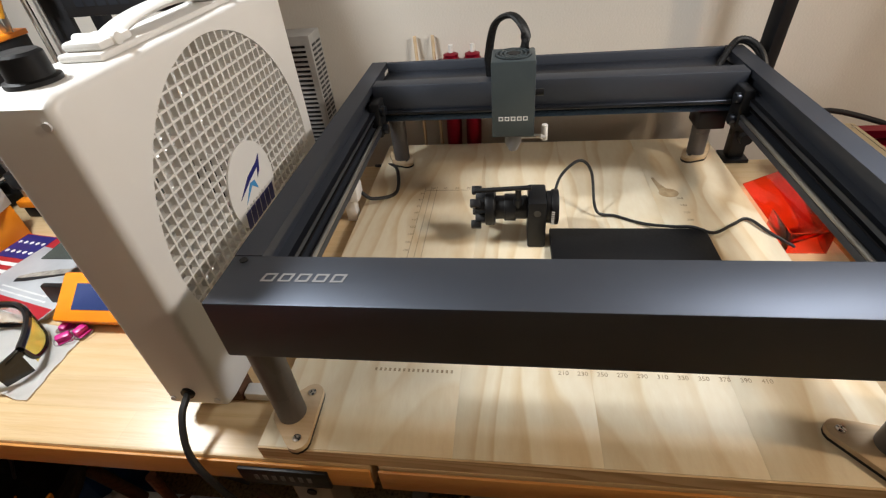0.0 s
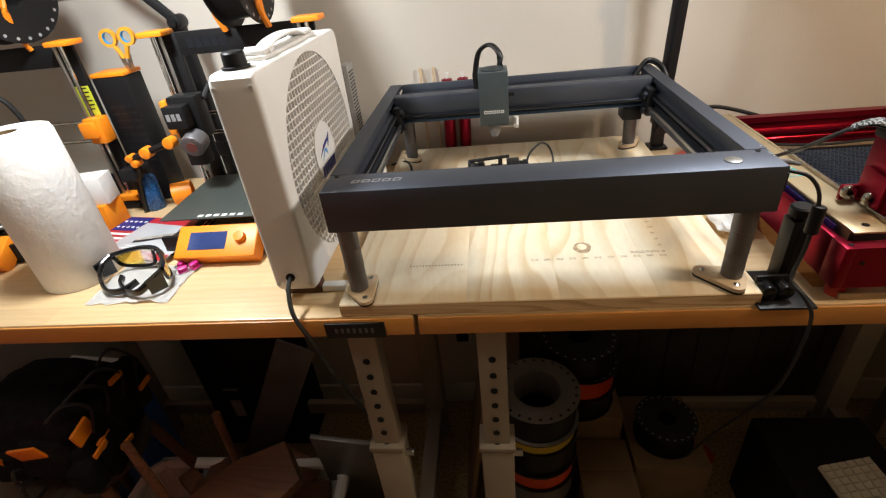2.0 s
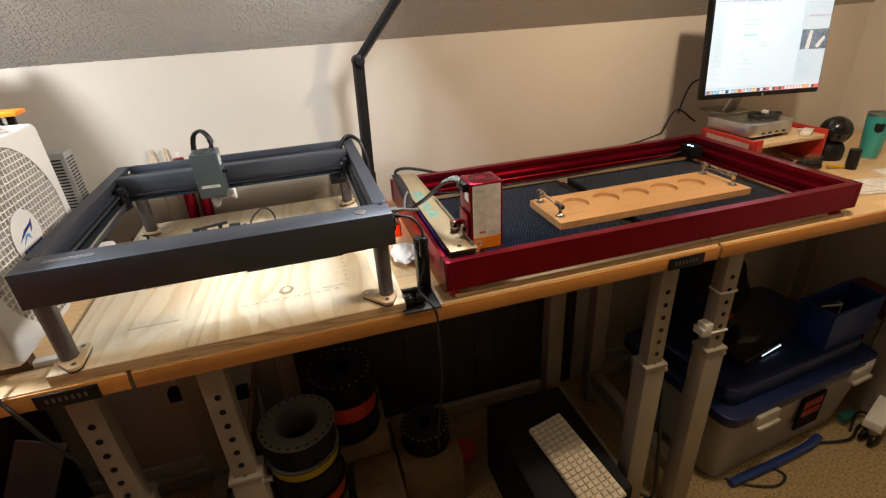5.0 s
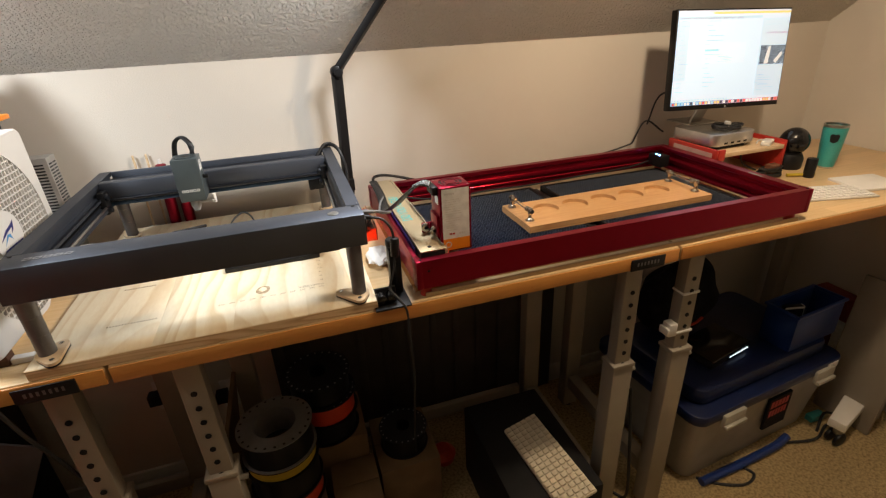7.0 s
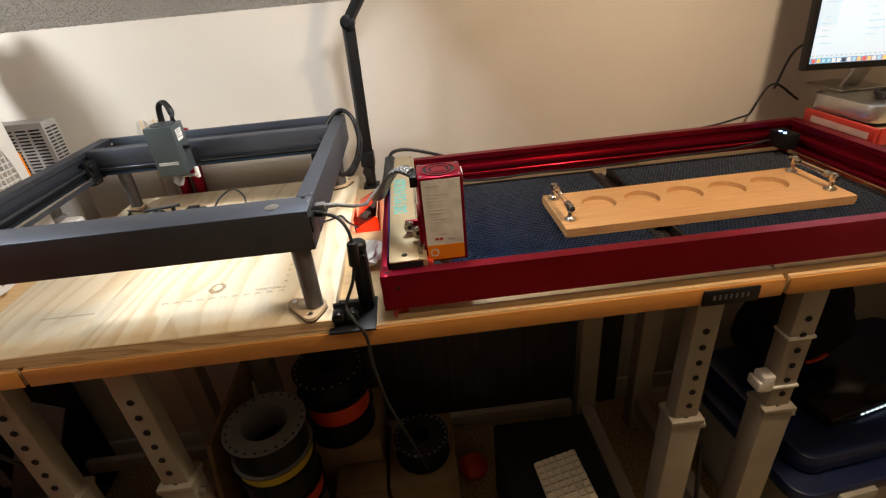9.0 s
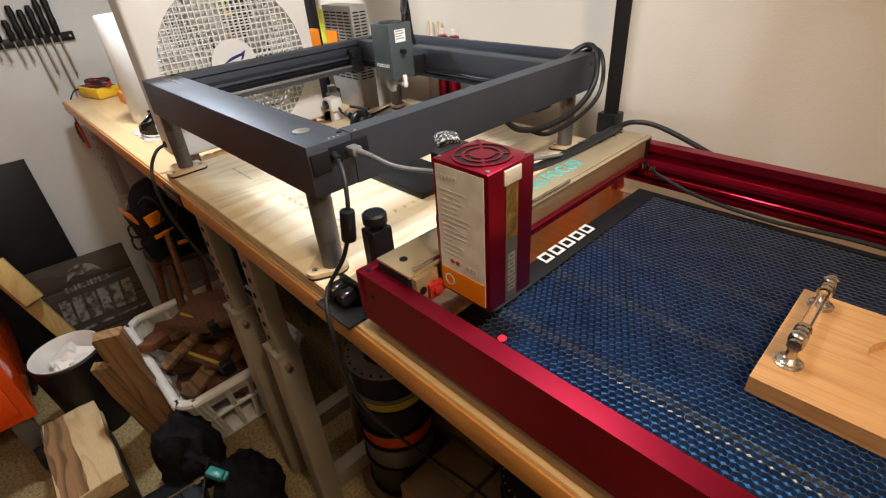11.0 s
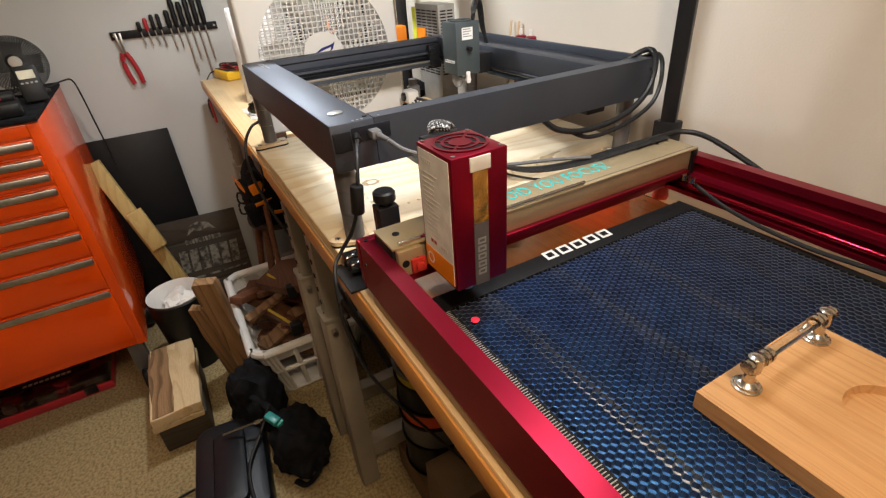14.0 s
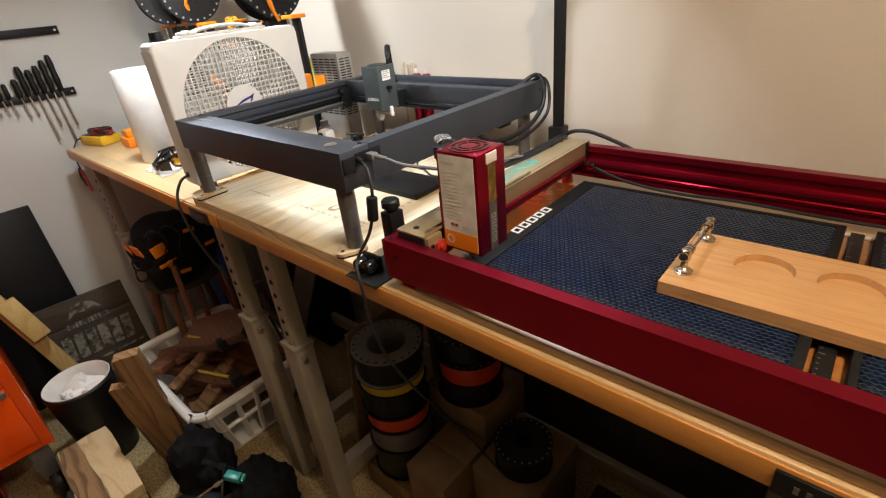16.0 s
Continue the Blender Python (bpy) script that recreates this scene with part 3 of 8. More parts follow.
bulb = [(0.492 + 0.015 * math.cos(radians(a)), 0.463 + 0.013 * math.sin(radians(a))) for a in range(-210, 100, 20)] + [(0.484, 0.492), (0.479, 0.512), (0.475, 0.511), (0.477, 0.490)]
part("knot_stain", extrude(bulb, 0, 0.0002, flat), mat("knot_stain", (0.58, 0.44, 0.27), 0.7, col2=(0.40, 0.28, 0.15), scale=70), BOARD, "brown knot in the pine")


# ---- grey engraver ----
GX0, GX1, GY0, GY1, GZ0, GZ1 = 0.006, 0.600, 0.017, 0.607, 1.137, 1.200
GREY = thing("laser_engraver", at(0.302, 0.31, 1.02), "dark grey open-frame laser engraver on four tube legs", "engraver", "laser engravers")


def rail_profile(scale=1.0):
    return [(0, 0), (0.026, 0), (0.026, -0.010), (0.019, -0.014), (0.019, -0.026), (0.033, -0.030), (0.033, -0.036), (0.021, -0.040), (0.021, -0.051), (0.040, -0.055), (0.040, -0.063), (0, -0.063)]


def along_y(poly, y0, y1, x, z, flip=1):
    """A rail section (across, down) drawn along y."""
    return extrude([(x + flip * a, z + b) for a, b in poly], y0, y1, Matrix(((1, 0, 0, 0), (0, 0, 1, 0), (0, 1, 0, 0), (0, 0, 0, 1))))


def along_x(poly, x0, x1, y, z, flip=1):
    return extrude([(y + flip * a, z + b) for a, b in poly], x0, x1, Matrix(((0, 0, 1, 0), (1, 0, 0, 0), (0, 1, 0, 0), (0, 0, 0, 1))))


fb = part("front_beam", box(GX0, GX1, GY0, 0.077, GZ0, GZ1, 0.0018), M_GREY, GREY, "matt grey front beam with a silver logo")
part("logo_print", blocks(0.044, 0.118, 0.0435, 0.0535, 5, Matrix.Translation((0, 0, GZ1 + 0.0002)), 0.0003, 0.26, 0.2, 0.002), M_LOGO, fb)
part("corner_screw", cyl((0.018, 0.070, GZ1), (0.018, 0.070, GZ1 + 0.0012), 0.0035, seg=12), M_BLACK, fb)
part("corner_screw", cyl((0.586, 0.070, GZ1), (0.586, 0.070, GZ1 + 0.0012), 0.0035, seg=12), M_BLACK, fb)
part("power_button", cyl((0.545, 0.044, GZ1), (0.545, 0.044, GZ1 + 0.0012), 0.0105, seg=28, bevel=0.0004), M_STEEL, fb, "round silver power button")
part("cable_gland", box(0.505, 0.575, 0.03, 0.07, GZ0 - 0.006, GZ0, 0.002), M_BLACK, fb)
for x, f in ((GX0, 1), (GX1, -1)):
    sb = part("side_beam", along_y(rail_profile(), 0.0772, 0.6068, x, GZ1, f), M_GREY, GREY)
    part("slide_groove", box(min(x + f * 0.0215, x + f * 0.0345), max(x + f * 0.0215, x + f * 0.0345), 0.0775, 0.60, GZ1 - 0.0295, GZ1 - 0.0285), M_DARKRAIL, sb)
    part("toothed_belt", box(min(x + f * 0.024, x + f * 0.030), max(x + f * 0.024, x + f * 0.030), 0.08, 0.59, GZ1 - 0.0455, GZ1 - 0.0435), M_BLACK, sb)
    part("shaft", cyl((x + f * 0.038, 0.08, GZ1 - 0.052), (x + f * 0.038, 0.60, GZ1 - 0.052), 0.003, seg=10), M_STEEL, sb)
part("back_beam", box(GX0 + 0.027, GX1 - 0.027, 0.599, 0.607, 1.150, 1.1998, 0.001), M_GREY, GREY)
part("channel_floor", box(GX0 + 0.027, GX1 - 0.027, 0.5335, 0.5985, 1.150, 1.186, 0.001), M_DARKRAIL, GREY)
part("channel_wall", box(GX0 + 0.027, GX1 - 0.027, 0.5200, 0.5325, 1.150, 1.192, 0.001), M_GREY, GREY)
gantry = part("gantry", box(0.032, 0.572, 0.489, 0.5165, 1.152, 1.1995, 0.0015), M_GREY, GREY, "grey gantry bar across the frame")
part("gantry_rod", cyl((0.05, 0.486, 1.158), (0.555, 0.486, 1.158), 0.0035, seg=12), M_DARKRAIL, gantry)
part("gantry_shield", box(0.04, 0.565, 0.4885, 0.495, 1.1425, 1.1518, 0.001), mat("blue_film", (0.03, 0.06, 0.11), 0.3, 0.5), gantry, "dull strip of blue protective film")
for x, f in ((0.032, 1), (0.572, -1)):
    g = part("carriage", box(min(x, x + f * 0.016), max(x, x + f * 0.016), 0.455, 0.488, 1.130, 1.185, 0.003), M_BLACK, GREY)
    for y, z in ((0.462, 1.172), (0.462, 1.142)):
        part("roller", cyl((x + f * 0.016, y, z), (x + f * 0.024, y, z), 0.0075, seg=18, bevel=0.001), M_DARKRAIL, g)
part("stepper_motor", box(0.520, 0.560, 0.492, 0.535, 1.112, 1.1415, 0.003), M_BLACK, GREY, "black stepper motor under the gantry")

FEET = ((0.027, 0.034, ((0.040, 0.058), (0.042, 0.006))), (0.573, 0.034, ((0.538, 0.048), (0.570, 0.008))),
        (0.040, 0.583, ((0.022, 0.606), (0.052, 0.570))), (0.562, 0.583, ((0.582, 0.606), (0.548, 0.570))))
for x, y, bolts in FEET:
    leg = part("leg", cyl((x, y, 1.0295), (x, y, 1.068), 0.0142, seg=28), M_TUBE, GREY)
    part("leg_section", cyl((x, y, 1.0686), (x, y, 1.104), 0.0145, seg=28), M_TUBE, leg)
    part("leg_section", cyl((x, y, 1.1046), (x, y, GZ0), 0.0148, seg=28), M_TUBE, leg)
    for z in (1.0683, 1.1043):
        part("joint_ring", cyl((x, y, z - 0.0006), (x, y, z + 0.0006), 0.0138, seg=24), M_CHROME, leg)
    outline = hull([(x, y, 0.0195)] + [(u, v, 0.0115) for u, v in bolts])
    part("rubber_pad", extrude(outline, 1.0202, 1.0235), M_BLACK, GREY)
    plate = part("foot_plate", extrude(outline, 1.0236, 1.0292), M_PLY, GREY, "rounded plywood foot plate")
    for u, v in bolts:
        part("bolt", lathe([(0.0045, 0), (0.0042, 0.0016), (0.002, 0.0022), (0.0, 0.0014)], (u, v, 1.0293), 14), M_CHROME, plate)

head = part("laser_head", box(0.219, 0.276, 0.398, 0.455, 1.153, 1.2555, 0.002), M_GREYHEAD, GREY, "slate-grey laser head with silver logo")
part("logo_print", blocks(0.228, 0.269, 0, 0.0058, 5, Matrix.Translation((0, 0.3978, 1.177)) @ pose(0, 0, 0, 90), 0.0003, 0.25, 0.22), M_WHITEPRINT, head)
part("fan_well", cyl((0.2475, 0.4265, 1.2552), (0.2475, 0.4265, 1.2560), 0.024, seg=36), M_BLACK, head)
guard = bmesh.new()
for r in (0.023, 0.0175, 0.012):
    ring(r - 0.002, r, 0, 0.0016, (0.2475, 0.4265, 1.2560), 36, guard)
for k in range(4):
    join(guard, turned(box(-0.0012, 0.0012, 0.008, 0.024, 0, 0.0012), at(0.2475, 0.4265, 1.2560, 45 + 90 * k)))
part("fan_guard", guard, M_GREYHEAD, head)
part("fan_hub", cyl((0.2475, 0.4265, 1.2560), (0.2475, 0.4265, 1.2575), 0.008, seg=24), M_BLACK, head)
part("nozzle", lathe([(0.0115, 1.1525), (0.0115, 1.138), (0.006, 1.126), (0.0, 1.1245)], (0.2475, 0.415, 0), 24), M_FILGREY, head, "grey conical nozzle")
part("air_pipe", cyl((0.256, 0.415, 1.146), (0.287, 0.415, 1.146), 0.0028, seg=14), M_STEEL, head)
part("air_fitting", join(cyl((0.291, 0.415, 1.140), (0.291, 0.415, 1.163), 0.0045, seg=18, bevel=0.001), cyl((0.286, 0.415, 1.146), (0.294, 0.415, 1.146), 0.005, seg=16)), M_WHITE, head, "white push-in air fitting")
part("thumb_screw", cyl((0.2765, 0.425, 1.205), (0.288, 0.425, 1.205), 0.0045, seg=16), M_BLACK, head)
part("warning_sticker", box(0.2761, 0.2764, 0.412, 0.438, 1.222, 1.245), M_WHITEPRINT, head, "white printed sticker")
part("sticker_print", lines(0.0, 0.022, 0.017, 0.0045, 4, 0.002, Matrix.Translation((0.2765, 0.414, 1.224)) @ ROTX, random.Random(7), 0.0002), M_FILGREY, head)
part("slider", box(0.222, 0.273, 0.4555, 0.488, 1.150, 1.190, 0.002), M_BLACK, head)
part("ribbon_cable", cable([(0.262, 0.448, 1.255), (0.262, 0.452, 1.278), (0.245, 0.470, 1.293), (0.222, 0.492, 1.278), (0.212, 0.505, 1.235), (0.213, 0.515, 1.198)], 0.0068, 10, 8, None, 0.6), M_BRAID, head, "black braided cable loop")

part("rocker_switch", box(GX1 - 0.0005, GX1 + 0.0030, 0.019, 0.043, 1.164, 1.190, 0.0015), M_BLACK, GREY, "black rocker switch")
part("socket_panel", box(GX1 - 0.0005, GX1 + 0.001, 0.0445, 0.098, 1.172, 1.192, 0.0005), M_DARKRAIL, GREY)
for y in (0.050, 0.056, 0.062, 0.085):
    part("indicator", cyl((GX1 - 0.004, y, GZ1), (GX1 - 0.004, y, GZ1 + 0.0006), 0.0016, seg=8), M_LOGO, GREY)
part("end_screw", cyl((GX1, 0.592, 1.182), (GX1 + 0.001, 0.592, 1.182), 0.003, seg=10), M_BLACK, GREY)
part("grip_lever", join(box(0.490, 0.535, 0.040, 0.050, 1.124, 1.134, 0.004), cyl((0.532, 0.045, 1.129), (0.548, 0.045, 1.129), 0.005, seg=12)), M_BLACK, GREY, "black lever under the front beam")
part("lever_tip", cyl((0.548, 0.045, 1.129), (0.560, 0.045, 1.130), 0.0040, seg=12), M_REDP, GREY, "red lever tip")
part("sleeve_loop", ribbed([(0.548, 0.550, 1.180), (0.585, 0.590, 1.212), (0.616, 0.580, 1.200), (0.630, 0.552, 1.156), (0.626, 0.505, 1.124), (0.612, 0.440, 1.110), (0.600, 0.390, 1.118), (0.594, 0.36, 1.140)], 0.0050), M_CONDUIT, GREY, "black ribbed cable looping round the rear corner")
part("sleeve_loop", ribbed([(0.552, 0.570, 1.178), (0.592, 0.604, 1.205), (0.622, 0.592, 1.188), (0.634, 0.568, 1.140), (0.628, 0.515, 1.110), (0.614, 0.450, 1.097), (0.600, 0.41, 1.112)], 0.0038), M_CONDUIT, GREY)
lead = thing("power_lead", at(0.62, 0.03, TOP), "black power cord with ferrite block hanging from the engraver", "cable")
part("plug", cyl((0.5985, 0.050, 1.182), (0.616, 0.046, 1.180), 0.0048, seg=14), M_BLACK, lead)
part("cord", cable([(0.614, 0.046, 1.181), (0.636, 0.036, 1.176), (0.650, 0.028, 1.155), (0.652, 0.022, 1.12), (0.645, 0.012, 1.08), (0.630, -0.004, 1.045), (0.640, -0.020, 1.03), (0.655, -0.028, 1.00), (0.657, -0.027, 0.94), (0.662, -0.012, 0.86), (0.668, 0.02, 0.78), (0.676, 0.08, 0.66), (0.686, 0.16, 0.50), (0.70, 0.25, 0.30)], 0.0026), M_RUBBER, lead)
part("ferrite_block", cyl((0.653, 0.023, 1.139), (0.6505, 0.020, 1.101), 0.0085, seg=16, bevel=0.002), M_BLACK, lead)
link = thing("data_lead", at(0.62, 0.12, TOP), "grey data cable plugged into the engraver's side", "cable")
part("plug", join(box(0.5985, 0.616, 0.066, 0.080, 1.176, 1.187, 0.002), cyl((0.614, 0.074, 1.1815), (0.634, 0.080, 1.178), 0.0045, 0.003, 14)), M_GREYCABLE, link)
part("cord", cable([(0.632, 0.080, 1.178), (0.655, 0.092, 1.168), (0.670, 0.125, 1.155), (0.668, 0.175, 1.135), (0.664, 0.235, 1.116), (0.680, 0.310, 1.110), (0.698, 0.365, 1.106)], 0.0028), M_GREYCABLE, link)


# ---- red engraver ----
RX0, RX1, RY0, RY1, RZ0, RZ1 = 0.688, 1.744, 0.000, 0.546, 1.0245, 1.087
RED = thing("laser_engraver", at(1.23, 0.3, TOP), "long red anodised laser engraver standing on the bench", "engraver", "laser engravers")
PROFILE = [(0, 0), (0.019, 0), (0.019, -0.012), (0.013, -0.016), (0.013, -0.028), (0.025, -0.032), (0.025, -0.038), (0.014, -0.042), (0.014, -0.052), (0.030, -0.056), (0.030, -0.0625), (0, -0.0625)]
part("front_beam", along_x(PROFILE, RX0, RX1, RY0, RZ1, 1), M_RED, RED)
part("back_beam", along_x(PROFILE, RX0, RX1, RY1, RZ1, -1), M_RED, RED)
part("toothed_belt", box(0.76, 1.68, 0.0145, 0.0235, 1.0465, 1.0490), M_BLACK, RED)
part("toothed_belt", box(0.76, 1.68, RY1 - 0.0235, RY1 - 0.0145, 1.0465, 1.0490), M_BLACK, RED)
part("guide_rod", cyl((0.76, RY1 - 0.029, 1.041), (1.68, RY1 - 0.029, 1.041), 0.0032, seg=12), mat("polished_red", (0.6, 0.02, 0.05), 0.12, 0.9), RED)
part("guide_rod", cyl((0.76, RY0 + 0.029, 1.041), (1.68, RY0 + 0.029, 1.041), 0.0032, seg=12), bpy.data.materials["polished_red"], RED)
part("end_beam", along_y([(1.35 * a, b) for a, b in PROFILE], 0.0195, RY1 - 0.0195, RX1 - 0.0005, RZ1 - 0.0006, -1), M_RED, RED)
left_end = join(box(RX0 + 0.0005, RX0 + 0.010, 0.0195, RY1 - 0.0195, RZ0, RZ1 - 0.0006, 0.001), box(RX0 + 0.009, RX0 + 0.036, 0.031, RY1 - 0.031, RZ0 + 0.002, 1.044, 0.0015))
part("end_beam", left_end, M_RED, RED)
for x, f in ((RX0, 1), (RX1, -1)):
    for y0, y1 in ((RY0 - 0.0006, 0.031), (RY1 - 0.031, RY1 + 0.0006)):
        part("corner_block", box(min(x - f * 0.0008, x + f * 0.012), max(x - f * 0.0008, x + f * 0.012), y0, y1, RZ0 - 0.0003, RZ1 + 0.0003, 0.0012), M_RED, RED)
for x in (RX0 + 0.022, RX1 - 0.03):
    for y in (0.022, RY1 - 0.022):
        part("foot", lathe([(0.012, TOP), (0.013, TOP + 0.004), (0.010, RZ0)], (x, y, 0), 20), M_REDP, RED)
for x, y in ((RX0 + 0.010, 0.009), (RX1 - 0.010, 0.009), (RX0 + 0.010, RY1 - 0.009), (RX1 - 0.010, RY1 - 0.009)):
    part("corner_screw", cyl((x, y, RZ1), (x, y, RZ1 + 0.001), 0.003, seg=10), M_BLACK, RED)
part("corner_screw", cyl((RX0 + 0.025, -0.0015, 1.064), (RX0 + 0.025, 0.001, 1.064), 0.0025, seg=10), M_BLACK, RED)
part("logo_print", bars(0, 0.045, 0, 0.009, 5, Matrix.Translation((RX1 - 0.018, 0.13, RZ1 + 0.0002)) @ pose(0, 0, 0, 0, 0, 90), 0.0003, 0.22), M_LOGO, RED)

gantry = part("gantry", box(0.708, 0.752, 0.026, 0.522, 1.0615, 1.0965, 0.0015), M_GOLD, RED, "champagne-coloured gantry bar with turquoise writing")
part("cover_plate", box(0.703, 0.757, 0.018, 0.528, 1.0970, 1.1000, 0.0006), M_GOLD, gantry)
part("side_rail", box(0.7525, 0.760, 0.13, 0.512, 1.0595, 1.0685, 0.001), M_RED, gantry)
part("cover_groove", box(0.750, 0.7508, 0.125, 0.524, 1.1000, 1.1003), M_DARKRAIL, gantry)
part("writing", text_mesh("DID YOU FOCUS?", 0.034, Matrix.Translation((0.724, 0.283, 1.1002)) @ pose(0, 0, 0, 0, 0, 90), 0.0002, 0.66), M_CYAN, gantry, "turquoise painted words")
for x, y in ((0.712, 0.512), (0.748, 0.512), (0.712, 0.492)):
    part("plate_screw", cyl((x, y, 1.1), (x, y, 1.1012), 0.0025, seg=10), M_CHROME, gantry)
end = part("end_block", box(0.706, 0.762, 0.022, 0.052, 1.064, 1.0962, 0.001), M_GOLD, gantry)
for y in (0.030, 0.045):
    part("bore", cyl((0.7618, y, 1.080), (0.7628, y, 1.080), 0.0045, seg=14), M_BLACK, end)
    part("bore", cyl((0.7618 - 0.04, 0.0215, 1.080), (0.7628 - 0.04, 0.0225, 1.080), 0.0045, seg=14), M_BLACK, end) if y < 0.04 else None
part("slot_screw", cyl((0.727, 0.036, 1.100), (0.727, 0.036, 1.1008), 0.0045, seg=14), M_BLACK, gantry)
part("rod", cyl((0.7545, 0.026, 1.1035), (0.7545, 0.300, 1.1035), 0.0022, seg=12), M_CHROME, gantry)
# Blue glint between gantry and frame, put in as a coloured strip.
part("film_strip", box(0.6995, 0.7005, 0.05, 0.50, 1.062, 1.094), mat("painted_blue_glint", (0.02, 0.03, 0.30), 0.25), gantry, "thin blue strip painting a glint along the gantry side")
part("roller", cyl((0.758, 0.068, 1.096), (0.766, 0.068, 1.096), 0.008, seg=20), M_CHROME, gantry)
part("knob", join(box(0.7605, 0.7665, 0.036, 0.054, 1.066, 1.084, 0.0015), cyl((0.7665, 0.045, 1.075), (0.771, 0.045, 1.075), 0.0055, seg=12, bevel=0.0008)), M_REDP, gantry, "red thumb clip")
for y in (0.012, 0.532):
    c = part("carriage", box(0.705, 0.755, y + (0.006 if y < 0.3 else -0.012), y + (0.012 if y < 0.3 else -0.004) + 0.004, 1.050, 1.0955, 0.001), M_BLACK, RED)
for x in (0.765, 0.778):
    part("roller", cyl((x, 0.497, 1.058), (x, 0.497, 1.066), 0.006, seg=16), M_CHROME, gantry)

hd = part("laser_head", box(0.760, 0.8285, 0.057, 0.1195, 1.070, 1.2145, 0.0015), M_RED, RED, "red laser head with white data label")
M_FAINT = mat("faint_grey_ink", (0.66, 0.63, 0.58), 0.6, scale=200)
lab = part("data_label", box(0.7645, 0.8235, 0.0562, 0.0568, 1.074, 1.2105), M_WHITEPRINT, hd, "white and orange data label")
m = Matrix.Translation((0.7645, 0.0560, 1.074)) @ pose(0, 0, 0, 90)
part("label_band", extrude([(0, 0), (0.059, 0), (0.059, 0.026), (0, 0.026)], -0.0001, 0.0003, m), M_ORANGE, lab)
part("label_print", lines(0.006, 0.042, 0.113, 0.0052, 14, 0.0007, m, random.Random(3), 0.0003, 0.6), M_FAINT, lab)
part("logo_print", bars(0.006, 0.028, 0.124, 0.128, 5, m, 0.0003, 0.4), M_PRINT, lab)
part("label_mark", bars(0.014, 0.028, 0.035, 0.039, 2, m, 0.0003, 0.3), M_REDP, lab)
part("label_mark", bars(0.036, 0.050, 0.034, 0.039, 3, m, 0.0003, 0.4), M_FAINT, lab)
part("label_ring", ring(0.005, 0.007, 0.0, 0.0004, (0.7755, 0.0560, 1.087), 24, None, pose(0, 0, 0, 90)), M_WHITEPRINT, lab)
strip = part("metal_strip", box(0.8287, 0.8294, 0.079, 0.096, 1.070, 1.143), M_TUBE, hd, "dark grey strip with silver logo bars")
part("logo_print", blocks(0, 0.046, 0, 0.010, 5, Matrix.Translation((0.8295, 0.0825, 1.126)) @ Matrix(((0, 0, 1, 0), (0, 1, 0, 0), (-1, 0, 0, 0), (0, 0, 0, 1))), 0.0003, 0.24, 0.2), M_LOGO, strip)
part("reflective_film", box(0.8287, 0.8294, 0.079, 0.096, 1.1432, 1.200), M_FILM, hd, "crinkled clear film over amber")
part("connector", box(0.748, 0.7598, 0.066, 0.108, 1.197, 1.2145, 0.002), M_BLACK, hd, "black cable connector")
part("side_sticker", box(0.7590, 0.7597, 0.066, 0.088, 1.176, 1.194), M_WHITEPRINT, hd)
for x, y, z in ((0.739, 0.098, 1.1160), (0.752, 0.074, 1.1160)):
    w = part("guide_wheel", cyl((x, y, z), (x, y + 0.007, z), 0.0098, seg=24, bevel=0.0012), M_CHROME, hd, "steel guide wheel")
    part("wheel_bolt", cyl((x, y - 0.001, z), (x, y, z), 0.0042, seg=6), M_BLACK, hd)
part("wheel_bracket", box(0.732, 0.7597, 0.1055, 0.112, 1.102, 1.124, 0.001), M_RED, hd)
part("mounting_plate", box(0.7535, 0.7597, 0.062, 0.108, 1.104, 1.152, 0.001), M_RED, hd)
part("plastic_tab", box(0.8288, 0.8305, 0.076, 0.099, 1.198, 1.212, 0.0005), M_WHITE, hd)
part("fan_well", cyl((0.794, 0.088, 1.2142), (0.794, 0.088, 1.2149), 0.027, seg=40), M_BLACK, hd)
guard = bmesh.new()
for r in (0.0280, 0.0190):
    ring(r - 0.0030, r, 0, 0.0012, (0.794, 0.088, 1.2148), 40, guard)
for k in range(4):
    join(guard, turned(box(-0.0014, 0.0014, 0.011, 0.028, 0, 0.001), at(0.794, 0.088, 1.2148, 45 + 90 * k)))
cyl((0.794, 0.088, 1.2148), (0.794, 0.088, 1.2160), 0.0115, seg=28, bm=guard)
part("fan_guard", guard, M_RED, hd)
for x in (0.765, 0.8235):
    for y in (0.062, 0.1145):
        part("head_screw", cyl((x, y, 1.2145), (x, y, 1.2155), 0.0022, seg=10), M_STEEL, hd)
# Pointer's spot of light on the bed, made as a small glowing disc.
part("pointer_dot", lathe([(0.0, 0), (0.0048, 0.0002), (0.0040, 0.0012), (0.0, 0.0016)], (0.826, 0.078, 1.0212), 14), glow("red_spot_glow", (1.0, 0.015, 0.03), 2.2), hd, "glowing red disc painting the pointer's light spot on the bed")
part("nozzle", lathe([(0.014, 1.0698), (0.014, 1.058), (0.008, 1.046), (0.0, 1.044)], (0.794, 0.088, 0), 24), M_STEEL, hd)
part("ribbon_cable", cable([(0.700, 0.52, 1.104), (0.699, 0.45, 1.1035), (0.697, 0.39, 1.102), (0.692, 0.34, 1.100), (0.684, 0.28, 1.104), (0.680, 0.235, 1.116), (0.688, 0.200, 1.136), (0.698, 0.164, 1.160), (0.710, 0.136, 1.185), (0.722, 0.116, 1.204), (0.736, 0.099, 1.216), (0.752, 0.088, 1.212)], 0.0112, 10, 8, None, 0.26), M_BRAID, RED, "flat black ribbon cable arching to the head")
